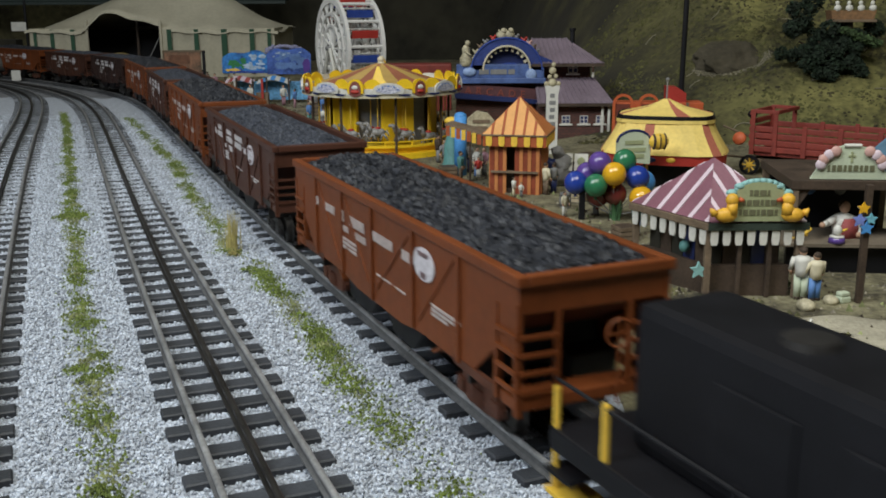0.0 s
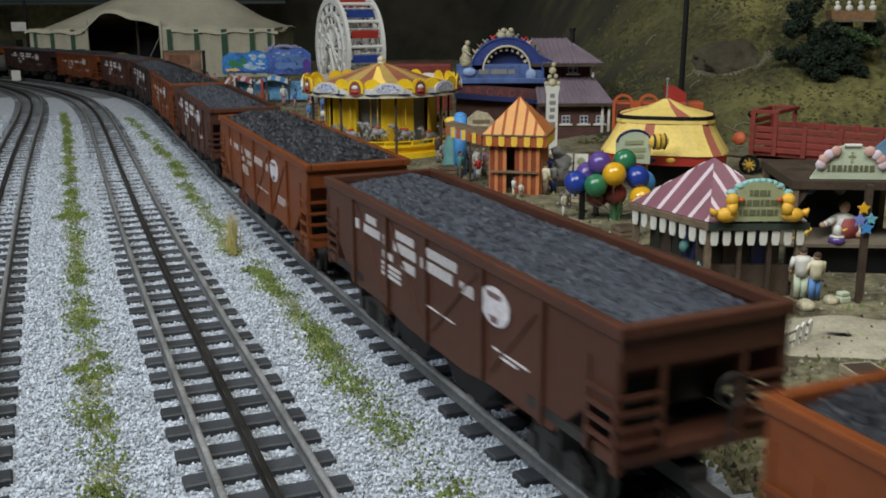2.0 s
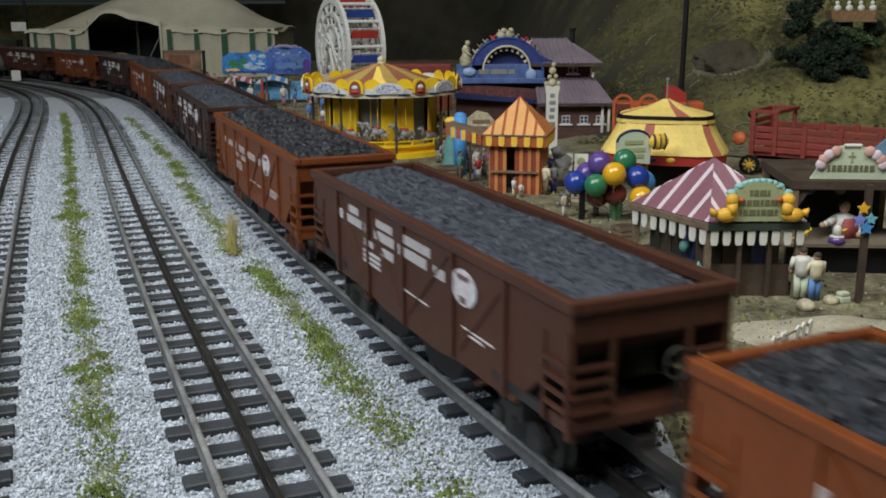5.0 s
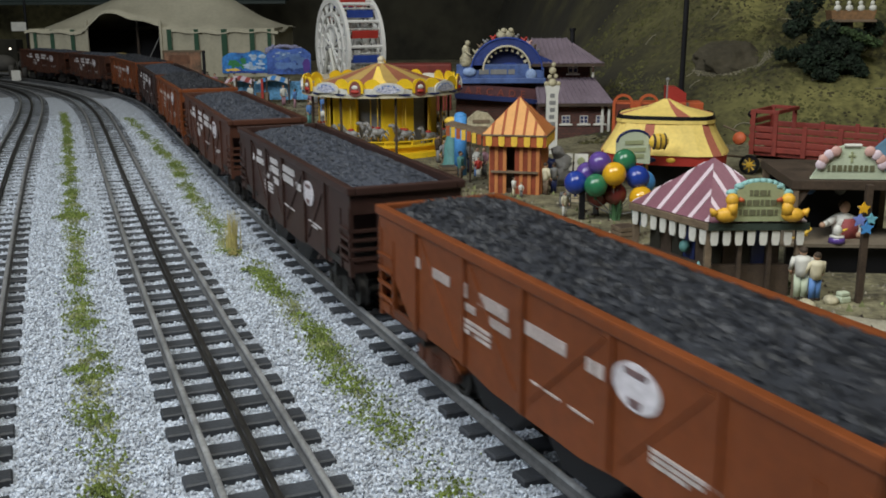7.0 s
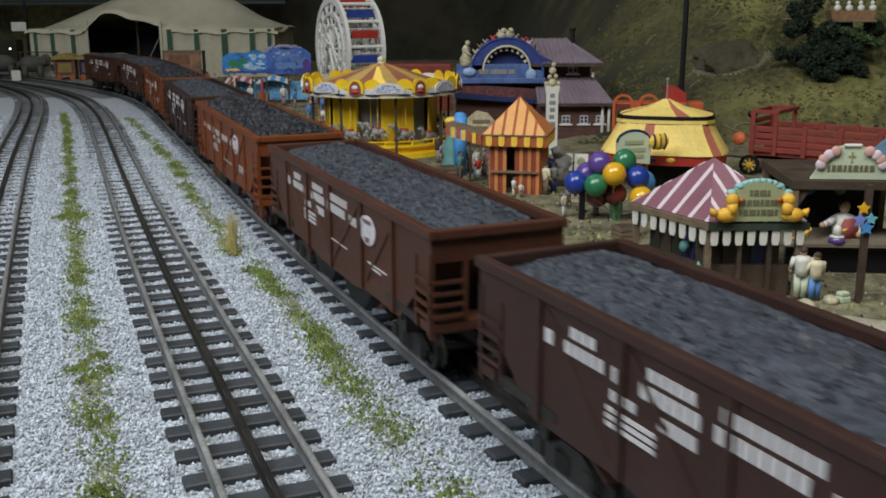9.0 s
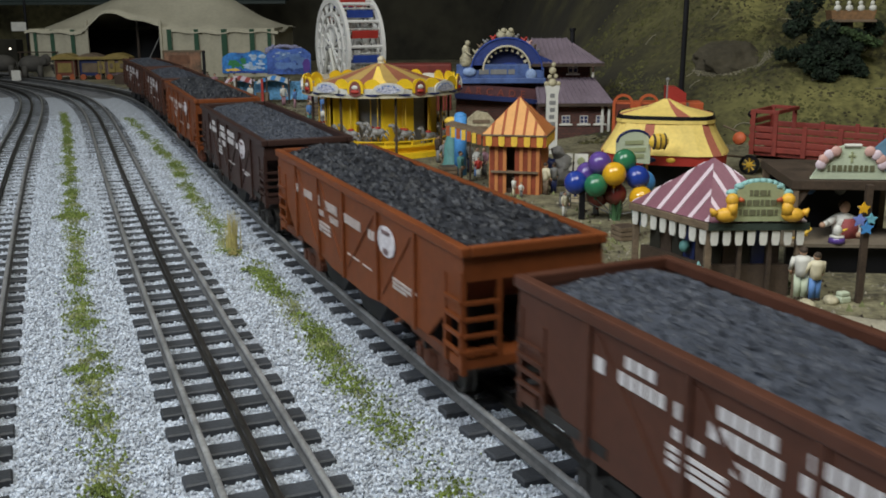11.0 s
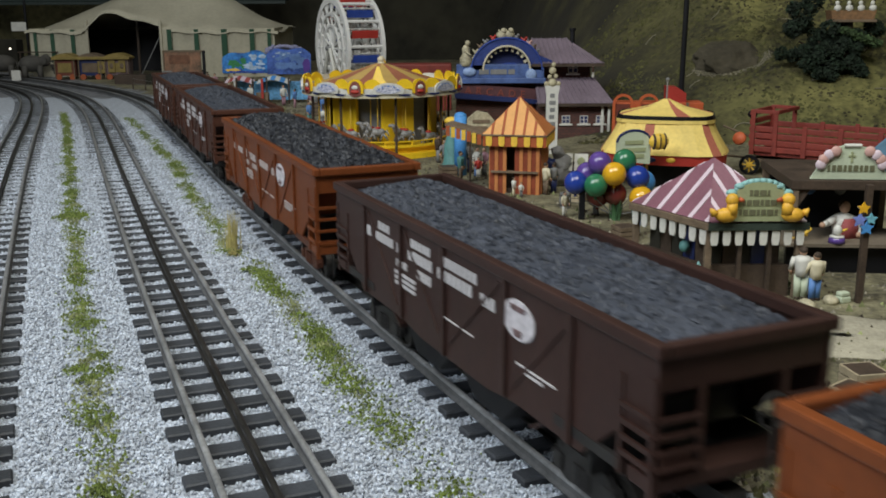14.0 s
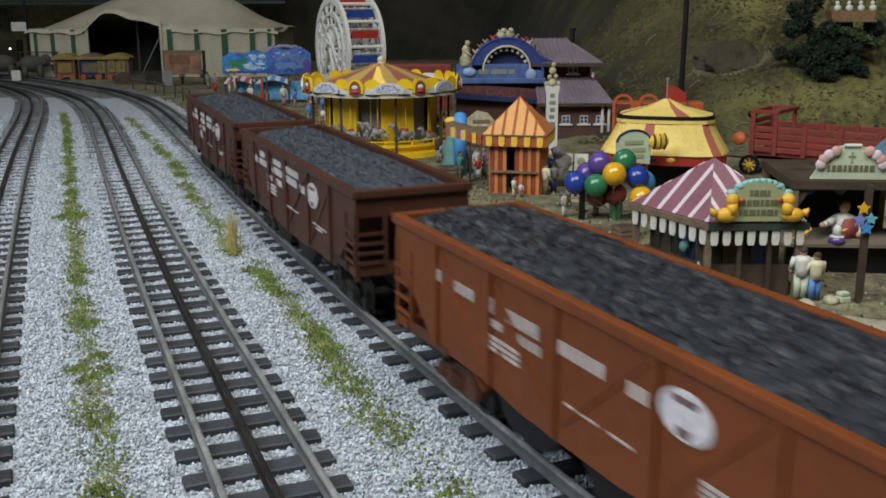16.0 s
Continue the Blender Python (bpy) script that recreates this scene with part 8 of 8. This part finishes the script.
barrel(0.1480, 0.640, 0.0052, 0.014, M_WOODMID)
barrel(0.1005, 0.800, 0.0050, 0.013, M_GREY)
barrel(0.0880, 0.935, 0.0055, 0.015, M_TEAL)
barrel(0.1420, 0.985, 0.0060, 0.016, M_WOODMID)
crate_box(0.1300, 0.690, 0.013, 0.010, 20, M_WOODMID)
crate_box(0.1150, 0.830, 0.014, 0.011, -30, mat("pale_crate_wood", (0.36, 0.30, 0.2), 0.8, var=0.2))
crate_box(0.0050, 0.955, 0.014, 0.011, 12, M_WOODMID)
crate_box(0.1540, 1.030, 0.016, 0.012, 35, M_WOODMID)
crate_box(-0.1950, 1.545, 0.020, 0.018, 10, M_WOODMID)
figurine(0.0985, 0.868, 0.027, 200, M_GREY, M_NAVY, ZG)
figurine(0.0905, 0.860, 0.028, 120, M_CREAM, M_WOODMID, ZG)
figurine(0.1130, 0.785, 0.026, 60, M_PALE, M_GREY, ZG)
figurine(0.1215, 0.772, 0.025, -40, M_DULLPINK, M_GREY, ZG)
figurine(0.1400, 0.700, 0.027, 30, M_TEAL, M_DENIM, ZG)
figurine(0.0170, 0.925, 0.029, 80, M_TEAL, M_WOODMID, ZG)
figurine(0.0020, 1.000, 0.030, 10, M_GREY, M_WOODMID, ZG)
figurine(-0.0050, 1.045, 0.029, 100, M_WOOD, M_GREY, ZG)
figurine(0.0150, 1.060, 0.030, 250, M_CREAM, M_GREY, ZG)
figurine(-0.1400, 1.230, 0.029, 0, M_PALE, M_GREY, ZG)
figurine(0.2630, 0.560, 0.030, 90, M_TEAL, M_GREY, ZG)
figurine(0.0960, 0.7660, 0.020, 30, M_CREAM, M_PALE, ZG)
figurine(0.0618, 0.8500, 0.017, 70, M_PALE, M_CREAM, ZG)
figurine(0.0680, 0.8480, 0.013, 10, M_PALE, M_GREY, ZG)
bm = bmesh.new()
for k in range(7):
    leaf_clump(bm, (0.0045 * math.cos(k * 0.9), 0.003 * math.sin(k * 0.9), 0.004 + 0.0012 * k), 0.0042, 40, 300 + k, 0 if k > 1 else 1)
cyl(bm, (0, 0, 0), (0, 0, 0.006), 0.0008, n=6, mi=1)
ob = tagged(part("flowering_plant", bm, [mat("dull_pink_petals", (0.26, 0.11, 0.14), 0.8, island=0.4), M_LEAFLIGHT]), "low plant with dull pink flowers by the booth", "plant")
ob.matrix_basis = pose(0.1925, 0.5560, ZG)
bm = bmesh.new()
box(bm, -0.0035, -0.003, 0.0, 0.0035, 0.003, 0.0035, 0.0008)
box(bm, -0.0030, -0.0025, 0.0036, 0.0030, 0.0025, 0.0062, 0.0009)
ob = tagged(part("sack", bm, [M_MINT]), "small pale sack on the ground by the star post", "sack")
ob.matrix_basis = pose(0.2240, 0.5330, ZG, 0, 0, 20)

# pale sand, white stakes and stones beside the near end of the train's track
bm = bmesh.new()
nr, na = 9, 40
rings = []
for i in range(nr + 1):
    u = i / nr
    ring = []
    for k in range(na):
        a = 2 * math.pi * k / na
        e = 1 + 0.25 * noise.noise((math.cos(a) * 1.5, math.sin(a) * 1.5, 3)) + 0.10 * noise.noise((math.cos(a) * 5, math.sin(a) * 5, 7))
        x, y = 0.2000 + 0.058 * u * e * math.cos(a), 0.4750 + 0.032 * u * e * math.sin(a)
        ring.append(bm.verts.new((x, y, ground_z(x, y, beside_train(x, y)) + (0.0014 if u < 0.95 else -0.0006) + 0.0008 * noise.noise((x * 90, y * 90, 1)))))
    rings.append(ring)
for ra, rb in zip(rings[1:], rings[2:]):
    for k in range(na):
        bm.faces.new((ra[k], ra[(k + 1) % na], rb[(k + 1) % na], rb[k]))
bm.faces.new(rings[1])
for v in rings[0]:
    bm.verts.remove(v)
tagged(part("sand_patch", bm, mat("pale_dry_sand", (0.36, 0.33, 0.25), 0.95, var=0.25, scale=45, bump=0.8, bscale=500), smooth=True), "pale dry sand spread beside the track", "sand", kind="stuff")
t = thing("low_picket", "row of low white stakes beside the track", "fence")
rng = random.Random(71)
for i in range(6):
    u = i / 5
    x, y = 0.1560 + 0.024 * u, 0.4420 + 0.024 * u
    bm = bmesh.new()
    prism(bm, [(-0.0016, 0), (0.0016, 0), (0.0016, 0.0105), (0, 0.0122), (-0.0016, 0.0105)], -0.0006, 0.0006)
    ob = part("stake", bm, M_PALE, t)
    ob.matrix_basis = pose(x, y, ZG - 0.0005, 0, rng.uniform(-14, 14), 40)
for u in (0.35, 0.75):
    bm = bmesh.new()
    cyl(bm, (0.1545, 0.4405, ZG + 0.012 * u), (0.1815, 0.4675, ZG + 0.012 * u), 0.0005, n=6)
    part("wire", bm, M_WOODMID, t)
for x, y, r in ((0.1400, 0.4290, 0.0065), (0.1310, 0.4180, 0.0075), (0.1980, 0.5180, 0.0050), (0.2160, 0.5300, 0.0042)):
    bm = bmesh.new()
    bmesh.ops.create_icosphere(bm, subdivisions=3, radius=r)
    for v in bm.verts:
        v.co *= 1 + 0.2 * noise.noise(v.co * 160)
        v.co.z *= 0.75
    ob = tagged(part("pale_stone", bm, M_LILAC if r > 0.007 else M_GILT, smooth=True), "pale rounded stone lying beside the track", "stone", "pale stones")
    ob.matrix_basis = pose(x, y, ground_z(x, y, beside_train(x, y)) + r * 0.5)
crate_box(0.1705, 0.3850, 0.013, 0.009, 38, bpy.data.materials["pale_crate_wood"])
crate_box(0.1800, 0.3990, 0.013, 0.012, 10, bpy.data.materials["pale_crate_wood"])


# ---------- what moves ----------
RUN_T = [0, 0.5, 1, 1.5, 2, 2.5, 3, 3.5, 4, 6.5, 7, 7.5, 8, 8.5, 9, 11.3, 11.6, 12, 12.3, 12.6, 13, 13.3, 13.6, 14, 14.3, 14.6, 15, 15.3, 15.6, 16]
RUN_D = [0.0449, 0.1440, 0.2395, 0.3395, 0.4397, 0.5405, 0.6490, 0.7503, 0.8503, 1.3878, 1.4918, 1.5960, 1.6975, 1.8015, 1.9115, 2.3075, 2.3525, 2.4160, 2.4642, 2.5060, 2.5540, 2.5930, 2.6320, 2.7000, 2.7537, 2.8110, 2.8865, 2.9425, 3.0070, 3.1077]


def run(t):
    """How far the train has rolled: a smooth curve through the table."""
    n = len(RUN_T)
    slope = [(RUN_D[min(i + 1, n - 1)] - RUN_D[max(i - 1, 0)]) / (RUN_T[min(i + 1, n - 1)] - RUN_T[max(i - 1, 0)]) for i in range(n)]
    i = max(0, min(n - 2, int(np.searchsorted(RUN_T, t, side="right")) - 1))
    h = RUN_T[i + 1] - RUN_T[i]
    u = (t - RUN_T[i]) / h
    return ((2 * u ** 3 - 3 * u ** 2 + 1) * RUN_D[i] + (u ** 3 - 2 * u ** 2 + u) * h * slope[i] + (-2 * u ** 3 + 3 * u ** 2) * RUN_D[i + 1] + (u ** 3 - u ** 2) * h * slope[i + 1])


def car_pose(s, half=0.085):
    """A car on its two trucks; +x of the car runs towards the camera."""
    xa, ya, _ = place(TRAIN, s + half)
    xb, yb, _ = place(TRAIN, s - half)
    za, zb = fall(ya), fall(yb)
    rz = math.atan2(yb - ya, xb - xa)
    ry = -math.atan2(zb - za, 2 * half)
    return Matrix.LocRotScale(((xa + xb) / 2, (ya + yb) / 2, (za + zb) / 2), Euler((0, ry, rz)), None)


def motions():
    times = [i * 0.25 for i in range(int(CLIP / 0.25) + 1)]
    for n, c in enumerate(cars):
        s0 = n * PITCH + SHIFT[n] if n < 12 else -0.306
        walk(c, [(t, car_pose(s0 - run(t))) for t in times])

        # wheels roll with the car
        xs = [(w, w.matrix_basis.translation.x) for w in c.children if w.name.startswith("wheelset")]
        turns = [(i * 0.05, math.degrees((run(i * 0.05) - RUN_D[0]) / 0.0086)) for i in range(int(CLIP / 0.05) + 1)]
        for w, x in xs:
            walk(w, [(t, pose(x, 0, 0.0086, 0, a, 0)) for t, a in turns])


motions()
